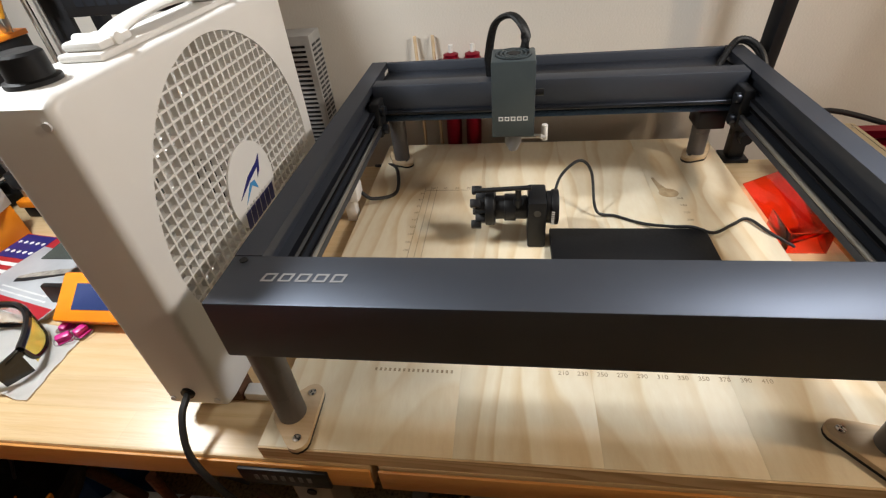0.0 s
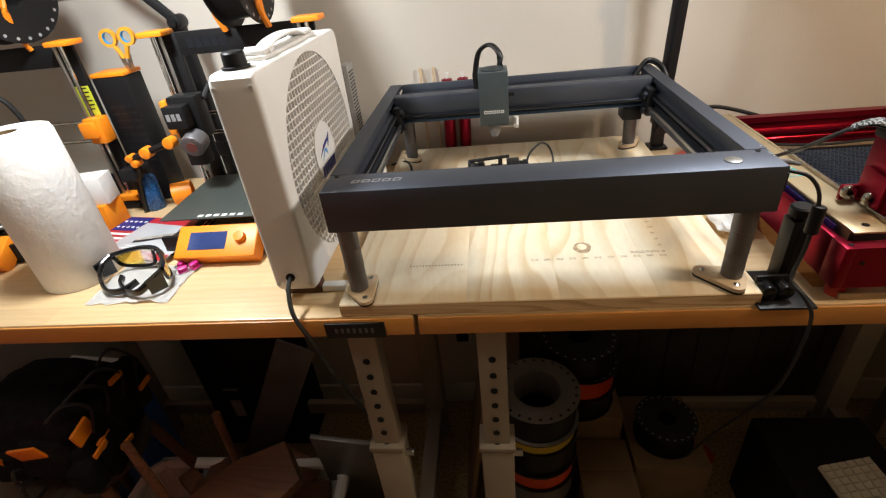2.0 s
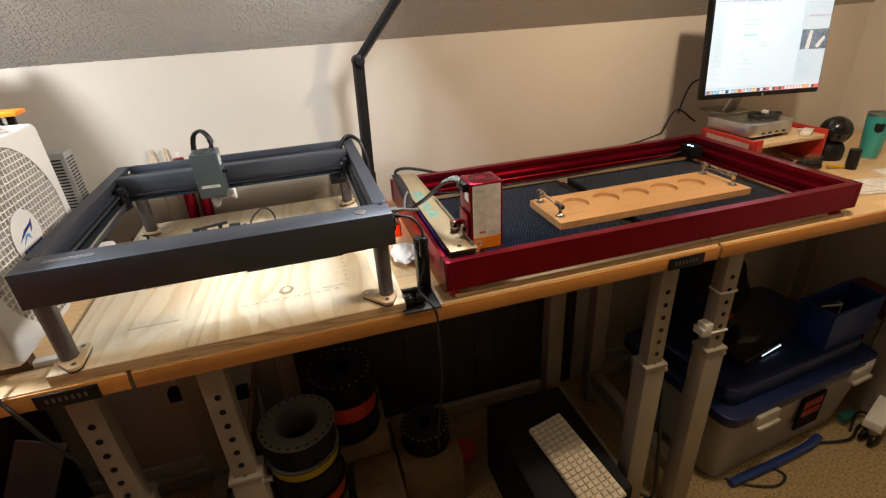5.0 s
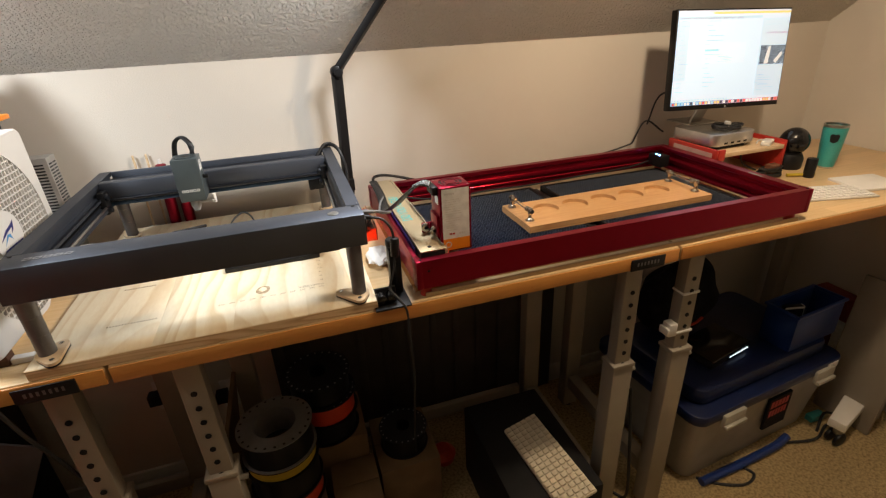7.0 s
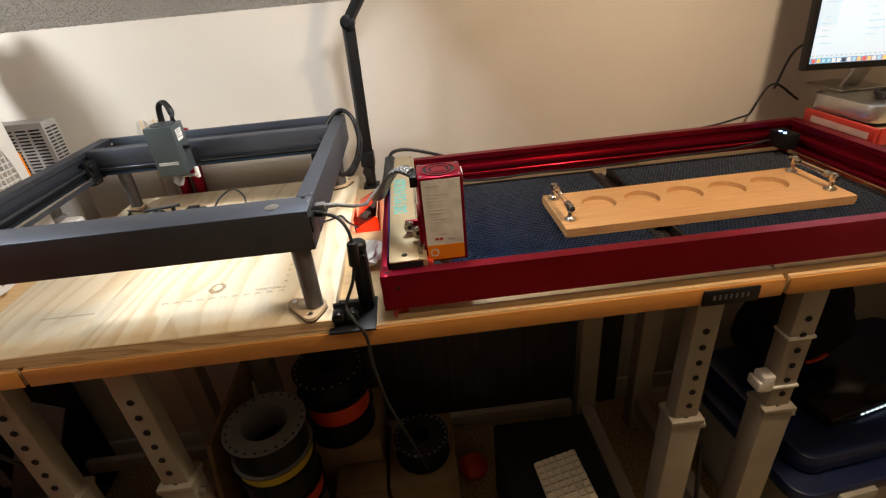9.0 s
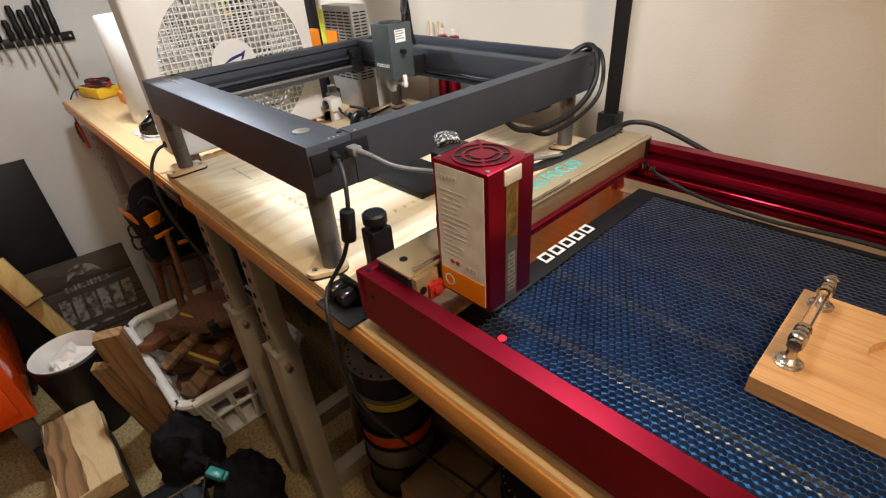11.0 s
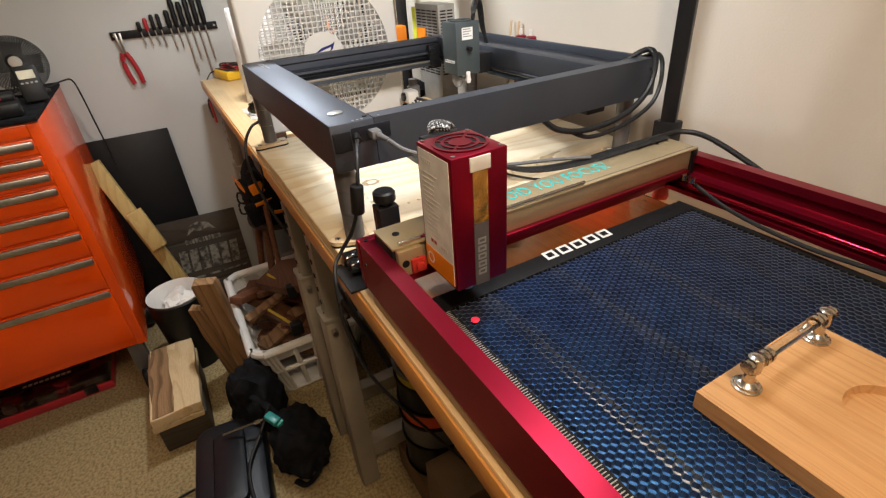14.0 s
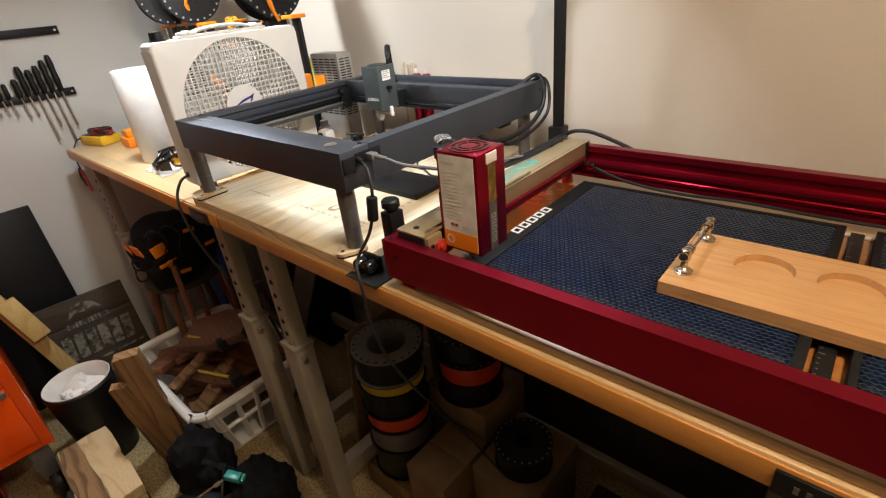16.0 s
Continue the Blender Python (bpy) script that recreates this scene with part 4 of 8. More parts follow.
part("braid_end", cable([(0.724, 0.113, 1.2075), (0.731, 0.105, 1.2145), (0.741, 0.095, 1.2195), (0.750, 0.089, 1.2155)], 0.0120, 10, 8, None, 0.38), M_CHEQUER, RED, "black and white chequered braid")
part("sleeve", ribbed([(0.706, 0.452, 1.102), (0.700, 0.512, 1.104), (0.712, 0.550, 1.108), (0.752, 0.562, 1.104), (0.830, 0.562, 1.080), (0.90, 0.562, 1.05), (0.98, 0.562, 1.012)], 0.0044), M_CONDUIT, RED, "black braided sleeve round the rear corner")
part("inner_cable", cable([(0.775, 0.509, 1.050), (0.85, 0.5, 1.034), (0.95, 0.492, 1.030), (1.05, 0.502, 1.030), (1.2, 0.5, 1.028), (1.4, 0.508, 1.030), (1.56, 0.504, 1.035), (1.65, 0.500, 1.05)], 0.003), M_RUBBER, RED)
for x0, x1 in ((0.80, 1.13), (1.16, 1.33), (1.37, 1.60)):
    part("tape_strip", box(x0, x1, 0.5020, 0.5125, TOP + 0.0024, TOP + 0.0045), M_WHITE, RED, "white strip along the back rail")
circuit = part("circuit_box", box(1.655, 1.693, 0.452, 0.512, 1.036, 1.075, 0.003), M_BLACK, RED)
for y, z in ((0.467, 1.0765), (0.482, 1.0765)):
    part("indicator_led", cyl((1.662, y, 1.0748), (1.662, y, z), 0.0032, seg=10), glow("blue_led", (0.15, 0.35, 1.0), 25), circuit)

# ---- honeycomb beds, their sheet and tray ----
single("pale_strip", box(0.705, 1.725, 0.0040, 0.0085, TOP + 0.0004, TOP + 0.011, 0.001), M_CARDPALE, "pale wooden strip under the red engraver's front beam", "strip")

# Added sheet over the bench top, coloured as the bench in the gantry's shade.
single("varnished_sheet", box(0.6895, 1.742, 0.0355, 0.5105, TOP + 0.0004, TOP + 0.0022, 0.0005), M_GANTRYSHADE, "added glossy orange-brown sheet that paints gantry shade and red reflection on the bench", "sheet")


def honeycomb(x0, x1, y0, y1, label, left=0.030):
    z0, z1 = TOP + 0.0024, 1.0205
    ob = thing("honeycomb_bed", at((x0 + x1) / 2, (y0 + y1) / 2, z0), label, "honeycomb bed", "cutting beds")
    rim = bmesh.new()
    for a, b, c, d in ((x0, x1, y0, y0 + 0.010), (x0, x1, y1 - 0.010, y1), (x0, x0 + left, y0 + 0.010, y1 - 0.010), (x1 - 0.012, x1, y0 + 0.010, y1 - 0.010)):
        box(a, b, c, d, z0, z1 + 0.0004, 0.0006, rim)
    part("rim", rim, M_MATBLACK, ob)
    part("base_plate", box(x0 + left + 0.0002, x1 - 0.0122, y0 + 0.0102, y1 - 0.0102, z0, z1 - 0.0098), M_COMBBASE, ob)
    mark = bmesh.new()
    for k in range(int((x1 - x0 - left - 0.010) / 0.0031)):
        a = x0 + left + 0.004 + 0.0031 * k
        e = 0.0085 if k % 5 == 0 else 0.0068
        extrude([(a, y0 + 0.001), (a + 0.0009, y0 + 0.001), (a + 0.0009, y0 + e), (a, y0 + e)], 0, 0.0003, Matrix.Translation((0, 0, z1 + 0.0005)), mark)
    tagged(part("scale_tick", mark, M_FAINTWHITE, ob, "fine white scale on the black front rim", 0), kind="stuff")
    for k in range(4):
        part("base_gap", box(x0 + left, x1 - 0.012, y0 + 0.056 + 0.1 * k, y0 + 0.064 + 0.1 * k, z1 - 0.0097, z1 - 0.0094), M_PRINT, ob)
    verts, faces = [], []
    s = 0.0046
    px, py = s * math.sqrt(3), s * 1.5
    ny, nx = int((y1 - y0 - 0.02) / py) + 1, int((x1 - x0 - left - 0.012) / px) + 1
    rg = random.Random(2)
    for j in range(ny):
        for i in range(nx):
            cx, cy = x0 + left + px * (i + 0.5 * (j % 2)) + 0.0003 * rg.random(), y0 + 0.012 + py * j + 0.0003 * rg.random()
            k = len(verts)
            for a in (-30, 30, 90, 150):
                u, v = cx + s * math.cos(radians(a)), cy + s * math.sin(radians(a))
                top = z1 - 0.0006 * rg.random()
                verts += [(u, v, z1 - 0.0075), (u, v, top - 0.0009), (u, v, top)]
            for w in (0, 3, 6):
                faces.append((k + w, k + w + 3, k + w + 4, k + w + 1))
                faces.append((k + w + 1, k + w + 4, k + w + 5, k + w + 2))
    me = bpy.data.meshes.new("honeycomb_core")
    me.from_pydata(verts, [], faces)
    me.materials.append(M_COMB)
    me.materials.append(M_COMBRIM)
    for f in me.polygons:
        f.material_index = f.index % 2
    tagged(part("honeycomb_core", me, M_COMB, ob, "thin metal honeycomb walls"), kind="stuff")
    return ob


comb = honeycomb(0.762, 1.200, 0.0555, 0.500, "metal honeycomb cutting bed over blue plate")
part("logo_print", blocks(0, 0.122, 0, 0.018, 5, Matrix.Translation((0.778, 0.224, 1.0211)) @ pose(0, 0, 0, 0, 0, 90), 0.0003, 0.24, 0.22, 0.002), M_WHITEPRINT, comb, "white logo blocks on black rim")
honeycomb(1.236, 1.690, 0.0555, 0.500, "second metal honeycomb cutting bed", 0.008)
scale_bar = thing("scale_strip", at(1.218, 0.3, TOP + 0.0024), "black scale strip between the two honeycomb beds", "ruler")
part("strip", box(1.207, 1.224, 0.055, 0.499, TOP + 0.0024, TOP + 0.012, 0.0005), M_BLACK, scale_bar)
ticks = bmesh.new()
for k in range(44):
    y = 0.06 + 0.01 * k
    e = 1.2115 + 0.003 * (k % 5 == 0)
    extrude([(1.2085, y), (e, y), (e, y + 0.0007), (1.2085, y + 0.0007)], 0, 0.0003, Matrix.Translation((0, 0, TOP + 0.0121)), ticks)
part("tick_marks", ticks, M_LOGO, scale_bar)

TRAY = thing("serving_tray", at(1.316, 0.256, 1.0211, 0.3), "oak serving board with five round hollows and two handles", "tray", local=True)
hx, hy, th = 0.287, 0.084, 0.018
cells = [(-0.186 + 0.0920 * k, 0.018) for k in range(5)]


def tray_mesh():
    """A board with round blind hollows: the top is woven round each hole."""
    b = bmesh.new()
    seg, r, deep = 40, 0.0350, 0.009
    xs = [-hx] + [(-0.186 + 0.0920 * (k + 0.5)) for k in range(-1, 5)] + [hx]
    def quad(p):
        b.faces.new([b.verts.new(q) for q in p])
    for a, c in ((xs[0], xs[1]), (xs[6], xs[7])):
        quad([(a, -hy, th), (c, -hy, th), (c, hy, th), (a, hy, th)])
    for (cx, cy), a, c in zip(cells, xs[1:6], xs[2:7]):
        outer, rim, low = [], [], []
        for k in range(seg):
            t = 2 * math.pi * k / seg
            ux, uy = math.cos(t), math.sin(t)
            sx = (c - cx if ux > 0 else a - cx) / ux if abs(ux) > 1e-6 else 1e9
            sy = (hy - cy if uy > 0 else -hy - cy) / uy if abs(uy) > 1e-6 else 1e9
            d = min(sx, sy)
            outer.append(b.verts.new((cx + d * ux, cy + d * uy, th)))
            rim.append(b.verts.new((cx + r * ux, cy + r * uy, th)))
            low.append(b.verts.new((cx + (r - 0.001) * ux, cy + (r - 0.001) * uy, th - deep)))
        for k in range(seg):
            j = (k + 1) % seg
            b.faces.new((rim[k], outer[k], outer[j], rim[j]))
            b.faces.new((low[k], rim[k], rim[j], low[j]))
        b.faces.new(low)
        for px, py in ((a, -hy), (c, -hy), (a, hy), (c, hy)):
            near = sorted(outer, key=lambda v: (v.co.x - px) ** 2 + (v.co.y - py) ** 2)[:2]
            if all((v.co.x - px) ** 2 + (v.co.y - py) ** 2 > 1e-9 for v in near) and abs(near[0].co.x - near[1].co.x) > 1e-5 and abs(near[0].co.y - near[1].co.y) > 1e-5:
                b.faces.new((near[0], b.verts.new((px, py, th)), near[1]))
    quad([(-hx, -hy, 0), (hx, -hy, 0), (hx, hy, 0), (-hx, hy, 0)])
    for p, q in (((-hx, -hy), (hx, -hy)), ((hx, -hy), (hx, hy)), ((hx, hy), (-hx, hy)), ((-hx, hy), (-hx, -hy))):
        quad([(*p, 0), (*q, 0), (*q, th), (*p, th)])
    bmesh.ops.remove_doubles(b, verts=b.verts, dist=1e-5)
    return b


part("board", tray_mesh(), M_OAK, TRAY, smooth=30)
for x in (-0.268, 0.262):
    for y in (-0.045, 0.062):
        h = lathe([(0.0, th), (0.0118, th), (0.0118, th + 0.0018), (0.0102, th + 0.0026), (0.0098, th + 0.0042), (0.0074, th + 0.0054), (0.0050, th + 0.008), (0.0042, th + 0.016), (0.0064, th + 0.0195), (0.0072, th + 0.027), (0.0062, th + 0.0335), (0.004, th + 0.0350), (0.0, th + 0.0355)], (x, y, 0), 24)
        s = 1 if y < 0 else -1
        cyl((x, y - 0.0105 * s, th + 0.027), (x, y - 0.0070 * s, th + 0.027), 0.0058, seg=18, bm=h)
        cyl((x, y - 0.007 * s, th + 0.027), (x, y + 0.018 * s, th + 0.027), 0.0050, seg=18, bm=h)
        for off in (0.0085, 0.0150):
            cyl((x, y + off * s, th + 0.027), (x, y + (off + 0.0042) * s, th + 0.027), 0.0068, seg=18, bm=h)
        part("handle_post", h, M_NICKEL, TRAY, "polished nickel post")
    part("handle_grip", cyl((x, -0.024, th + 0.027), (x, 0.041, th + 0.027), 0.0046, seg=18), M_CLEAR, TRAY, "clear round grip")
# ---- box fan ----
FAN = thing("box_fan", at(-0.078, 0.225, TOP), "white square box fan with a round grille, standing on edge", "fan")
FX0, FX1, FY0, FY1, FZ0, FZ1 = -0.110, -0.045, 0.036, 0.416, 1.022, 1.358
CY, CZ, CR = 0.226, 1.186, 0.160
ROT = Matrix(((0, 0, 1, 0), (1, 0, 0, 0), (0, 1, 0, 0), (0, 0, 0, 1)))


def rounded(x0, x1, y0, y1, r, k=6):
    out = []
    for cx, cy, a0 in ((x1 - r, y1 - r, 0), (x0 + r, y1 - r, 90), (x0 + r, y0 + r, 180), (x1 - r, y0 + r, 270)):
        out += [(cx + r * math.cos(radians(a0 + 90 * i / k)), cy + r * math.sin(radians(a0 + 90 * i / k))) for i in range(k + 1)]
    return out


def pierced(poly, cx, cy, r, x, seg=64):
    """A face in the plane across x, with a round hole, out to the outline."""
    b = bmesh.new()
    outer, inner = [], []
    for k in range(seg):
        t = 2 * math.pi * (k + 0.5) / seg
        u, v = math.cos(t), math.sin(t)
        best = 1e9
        for (ax, ay), (bx, by) in zip(poly, poly[1:] + poly[:1]):
            ex, ey = bx - ax, by - ay
            den = u * ey - v * ex
            if abs(den) > 1e-9:
                s = ((ax - cx) * ey - (ay - cy) * ex) / den
                w = ((ax - cx) * v - (ay - cy) * u) / den
                if s > 0 and -1e-6 <= w <= 1 + 1e-6:
                    best = min(best, s)
        outer.append(b.verts.new((x, cx + best * u, cy + best * v)))
        inner.append(b.verts.new((x, cx + r * u, cy + r * v)))
    for k in range(seg):
        j = (k + 1) % seg
        b.faces.new((outer[k], outer[j], inner[j], inner[k]))
    return b, outer, inner


shell = bmesh.new()
outline = rounded(FY0, FY1, FZ0, FZ1, 0.014)
SEG = 144
for x in (FX0, FX1):
    join(shell, pierced(outline, CY, CZ, CR + 0.001, x, SEG)[0])
shell.verts.ensure_lookup_table()
v = shell.verts
for k in range(SEG):
    j = (k + 1) % SEG
    for s in (0, 1):
        shell.faces.new((v[2 * k + s], v[2 * j + s], v[2 * (SEG + j) + s], v[2 * (SEG + k) + s]))
bmesh.ops.recalc_face_normals(shell, faces=shell.faces)
rims = [e for e in shell.edges if len(e.link_faces) == 2 and abs(e.verts[0].co.x - e.verts[1].co.x) < 1e-6 and e.calc_face_angle(0) > 1.2 and max(abs(e.verts[0].co.y - CY), abs(e.verts[0].co.z - CZ - (FZ0 + FZ1) / 2 + CZ)) > 0.163]
bmesh.ops.bevel(shell, geom=rims, offset=0.0075, segments=4, affect="EDGES", profile=0.5)
part("housing", shell, M_WHITE, FAN, smooth=40)
for name, x in (("front_grille", FX1 - 0.007), ("rear_grille", FX0 + 0.001)):
    g = bmesh.new()
    pitch = 0.0123
    for k in range(-12, 13):
        u = k * pitch
        c = math.sqrt(max(0, CR ** 2 - u ** 2))
        if c > 0.01:
            box(x, x + 0.006, CY + u - 0.0011, CY + u + 0.0011, CZ - c, CZ + c, 0, g)
            box(x + 0.0004, x + 0.0056, CY - c, CY + c, CZ + u - 0.0011, CZ + u + 0.0011, 0, g)
    part(name, g, M_WHITE, FAN, "white square lattice", smooth=0)
for k in range(5):
    blade = bmesh.new()
    rows = []
    for i in range(7):
        r = 0.035 + 0.018 * i
        a0 = radians(72 * k + 4 * i)
        w = radians(46 - 2 * i)
        rows.append([blade.verts.new((-0.078 + 0.016 * (s - 1), CY + r * math.cos(a0 + w * s / 2), CZ + r * math.sin(a0 + w * s / 2))) for s in range(3)])
    for lo_, hi_ in zip(rows, rows[1:]):
        for s in range(2):
            blade.faces.new((lo_[s], lo_[s + 1], hi_[s + 1], hi_[s]))
    bmesh.ops.solidify(blade, geom=blade.faces[:], thickness=0.002)
    part("blade", blade, M_WHITE, FAN)
part("motor", cyl((-0.098, CY, CZ), (-0.058, CY, CZ), 0.034, seg=32), M_BLACK, FAN)
badge = part("badge", cyl((FX1 - 0.001, CY - 0.008, CZ + 0.002), (FX1 + 0.0012, CY - 0.008, CZ + 0.002), 0.0495, seg=56), M_WHITE, FAN, "white round badge with blue swoosh")
badge_at = Matrix.Translation((FX1 + 0.0013, CY - 0.008, CZ + 0.002)) @ ROT @ Matrix.Scale(1.36, 4)
part("badge_print", extrude([(-0.024, -0.001), (-0.004, 0.010), (0.014, 0.014), (0.022, 0.018), (0.016, 0.006), (0.010, 0.002), (0.014, 0.010), (-0.002, 0.006)], 0, 0.0003, badge_at), M_NAVY, badge)
part("badge_print", extrude([(-0.018, -0.008), (-0.002, 0.001), (0.006, -0.006), (0.004, 0.003), (-0.004, 0.004)], 0, 0.0003, badge_at), M_SKY, badge)
part("badge_print", blocks(-0.027, 0.027, -0.027, -0.013, 6, badge_at, 0.0003, 0.16, 0.36, 0.003), M_NAVY, badge)
part("badge_print", bars(-0.020, 0.020, -0.0125, -0.0100, 7, badge_at, 0.0003, 0.6), M_PRINT, badge)
part("speed_knob", lathe([(0.0185, 0), (0.0185, 0.003), (0.015, 0.004), (0.0145, 0.019), (0.0125, 0.021), (0, 0.021)], (-0.082, 0.072, FZ1), 28), M_BLACK, FAN, "black speed knob")
part("handle_mount", box(-0.096, -0.058, 0.112, 0.335, FZ1, FZ1 + 0.006, 0.002), M_WHITE, FAN)
part("pivot_block", box(-0.094, -0.060, 0.118, 0.158, FZ1 + 0.006, FZ1 + 0.013, 0.003), M_WHITE, FAN)
part("pivot_block", box(-0.094, -0.060, 0.292, 0.330, FZ1 + 0.006, FZ1 + 0.013, 0.003), M_WHITE, FAN)
part("handle", cable([(-0.077, 0.146, FZ1 + 0.008), (-0.077, 0.165, FZ1 + 0.013), (-0.077, 0.190, FZ1 + 0.0165), (-0.077, 0.225, FZ1 + 0.018), (-0.077, 0.260, FZ1 + 0.0165), (-0.077, 0.285, FZ1 + 0.013), (-0.077, 0.304, FZ1 + 0.008)], 0.0125, 12, 6, None, 0.34), M_WHITE, FAN, "white folding handle")
for y in (0.138, 0.311):
    part("pivot_pin", cyl((-0.096, y, FZ1 + 0.0105), (-0.058, y, FZ1 + 0.0105), 0.005, seg=14, bevel=0.001), M_WHITE, FAN)
for x in (-0.102, -0.053):
    for z in (1.340, 1.040):
        part("screw", cyl((x, FY0 + 0.0005, z), (x, FY0 - 0.0012, z), 0.0032, seg=12), M_PRINT, FAN)
for y in (0.075, 0.375):
    part("foot_block", box(-0.112, -0.050, y - 0.012, y + 0.012, TOP, FZ0, 0.001), M_REDWOOD, FAN, "small wooden block")
part("foot_bar", box(-0.048, 0.0, 0.064, 0.080, TOP, TOP + 0.012, 0.002), M_WHITE, FAN)
part("cord_grommet", cyl((-0.080, FY0 + 0.001, 1.052), (-0.080, FY0 - 0.003, 1.052), 0.007, seg=16), M_BLACK, FAN)
part("cord", cable([(-0.080, 0.034, 1.052), (-0.078, 0.012, 1.042), (-0.070, -0.010, 1.012), (-0.050, -0.020, 0.970), (-0.035, -0.014, 0.90), (-0.02, 0.02, 0.78), (-0.04, 0.10, 0.60), (-0.06, 0.15, 0.3), (-0.1, 0.2, 0.02)], 0.0036), M_RUBBER, FAN, "black mains cord")


# ---- 3D printers ----
def printer(label):
    ob = thing("printer", at(-0.27, 0.35, TOP), label, "3D printer", "3D printers")
    fr = bmesh.new()
    for a, b, c, d in ((-0.440, -0.395, 1.03, 1.372), (-0.145, -0.100, 1.03, 1.372)):
        box(a, b, 0.466, 0.475, c, d, 0.001, fr)
    box(-0.395, -0.145, 0.466, 0.475, 1.327, 1.372, 0.001, fr)
    box(-0.395, -0.145, 0.466, 0.475, 1.03, 1.055, 0.001, fr)
    f = part("upright_frame", fr, M_BLACK, ob, "black upright frame")
    part("frame_print", bars(-0.375, -0.285, 1.340, 1.358, 5, Matrix.Translation((0, 0.4658, 0)) @ pose(0, 0, 0, 90), 0.0004, 0.25), M_DARKRAIL, f)
    for x in (-0.432, -0.108):
        part("z_rod", cyl((x, 0.445, 1.03), (x, 0.445, 1.372), 0.004, seg=14), M_CHROME, ob)
        part("lead_screw", cyl((x + 0.016 * (1 if x < -0.3 else -1), 0.447, 1.03), (x + 0.016 * (1 if x < -0.3 else -1), 0.447, 1.372), 0.0036, seg=10), M_STEEL, ob)
        cap = bmesh.new()
        box(min(x - 0.025, x + 0.03), max(x - 0.025, x + 0.03), 0.432, 0.478, 1.370, 1.380, 0.002, cap)
        part("top_clamp", cap, M_ORANGE, ob, "orange printed clamp")
        part("bottom_clamp", box(x - 0.024, x + 0.028, 0.428, 0.465, 1.022, 1.036, 0.002), M_ORANGE, ob)
        part("axis_end", join(box(x - 0.018, x + 0.020, 0.428, 0.464, 1.165, 1.222, 0.004), box(x - 0.026, x + 0.010, 0.420, 0.440, 1.180, 1.215, 0.003)), M_ORANGE, ob, "orange x-axis end")
        part("z_motor", box(x - 0.018, x + 0.024, 0.430, 0.464, TOP + 0.001, 1.0215, 0.002), M_BLACK, ob)
    for z in (1.172, 1.214):
        part("x_rod", cyl((-0.425, 0.436, z), (-0.115, 0.436, z), 0.004, seg=12), M_CHROME, ob)
    ex = part("extruder", box(-0.415, -0.352, 0.385, 0.425, 1.175, 1.262, 0.004), M_BLACK, ob, "black extruder with round blower")
    part("extruder_motor", box(-0.412, -0.366, 0.355, 0.3845, 1.205, 1.250, 0.003), M_BLACK, ex)
    part("motor_label", bars(0, 0.034, 0, 0.014, 3, Matrix.Translation((-0.406, 0.3548, 1.222)) @ pose(0, 0, 0, 90), 0.0003, 0.3), M_LOGO, ex)
    part("extruder_cover", box(-0.432, -0.4155, 0.385, 0.425, 1.185, 1.256, 0.003), M_ORANGE, ex)
    part("blower", cyl((-0.372, 0.350, 1.168), (-0.372, 0.384, 1.178), 0.024, seg=28, bevel=0.003), M_TUBE, ex)
    part("blower_hub", cyl((-0.372, 0.348, 1.1675), (-0.372, 0.351, 1.1682), 0.011, seg=20), M_HUB, ex)
    part("nozzle_fan", box(-0.405, -0.395 + 0.03, 0.372, 0.405, 1.120, 1.1745, 0.003), M_BLACK, ex)
    part("hot_end", lathe([(0.008, 1.120), (0.008, 1.108), (0.001, 1.098), (0, 1.098)], (-0.385, 0.395, 0), 16), M_STEEL, ex)
    part("wiring", cable([(-0.352, 0.42, 1.25), (-0.335, 0.44, 1.275), (-0.310, 0.455, 1.270), (-0.295, 0.462, 1.20), (-0.300, 0.462, 1.08)], 0.006), M_RUBBER, ex)
    bed = part("heated_bed", box(-0.420, -0.170, 0.240, 0.475 - 0.012, 1.0565, 1.0595, 0.001), M_BLACK, ob)
    part("steel_sheet", box(-0.422, -0.168, 0.236, 0.470 - 0.012, 1.0598, 1.0615, 0.0006), M_BEDPLATE, bed, "dark textured steel print sheet")
    part("sheet_print", bars(-0.345, -0.245, 0.243, 0.252, 6, Matrix.Translation((0, 0, 1.0616)), 0.0003, 0.35), M_WHITEPRINT, bed)
    part("carriage_plate", box(-0.36, -0.23, 0.27, 0.43, 1.040, 1.0562, 0.002), M_BLACK, bed)
    for x in (-0.345, -0.245):
        part("y_rod", cyl((x, 0.20, 1.034), (x, 0.56, 1.034), 0.004, seg=12), M_CHROME, ob)
    base = bmesh.new()
    box(-0.40, -0.19, 0.195, 0.203, TOP + 0.004, 1.045, 0.001, base)
    box(-0.40, -0.19, 0.555, 0.563, TOP + 0.004, 1.045, 0.001, base)
    box(-0.392, -0.376, 0.203, 0.555, TOP + 0.001, 1.022, 0.001, base)
    box(-0.214, -0.198, 0.203, 0.555, TOP + 0.001, 1.022, 0.001, base)
    part("base_frame", base, M_BLACK, ob)
    lcd = part("display_case", turned(box(-0.080, 0.080, -0.034, 0.034, -0.018, 0.018, 0.004), Matrix.Translation((-0.280, 0.190, 1.028)) @ pose(0, 0, 0, 35)), M_ORANGE, ob, "orange printed display case")
    part("screen", turned(box(-0.054, 0.020, -0.018, 0.018, 0.0178, 0.0186), Matrix.Translation((-0.280, 0.190, 1.028)) @ pose(0, 0, 0, 35)), M_LCD, lcd)
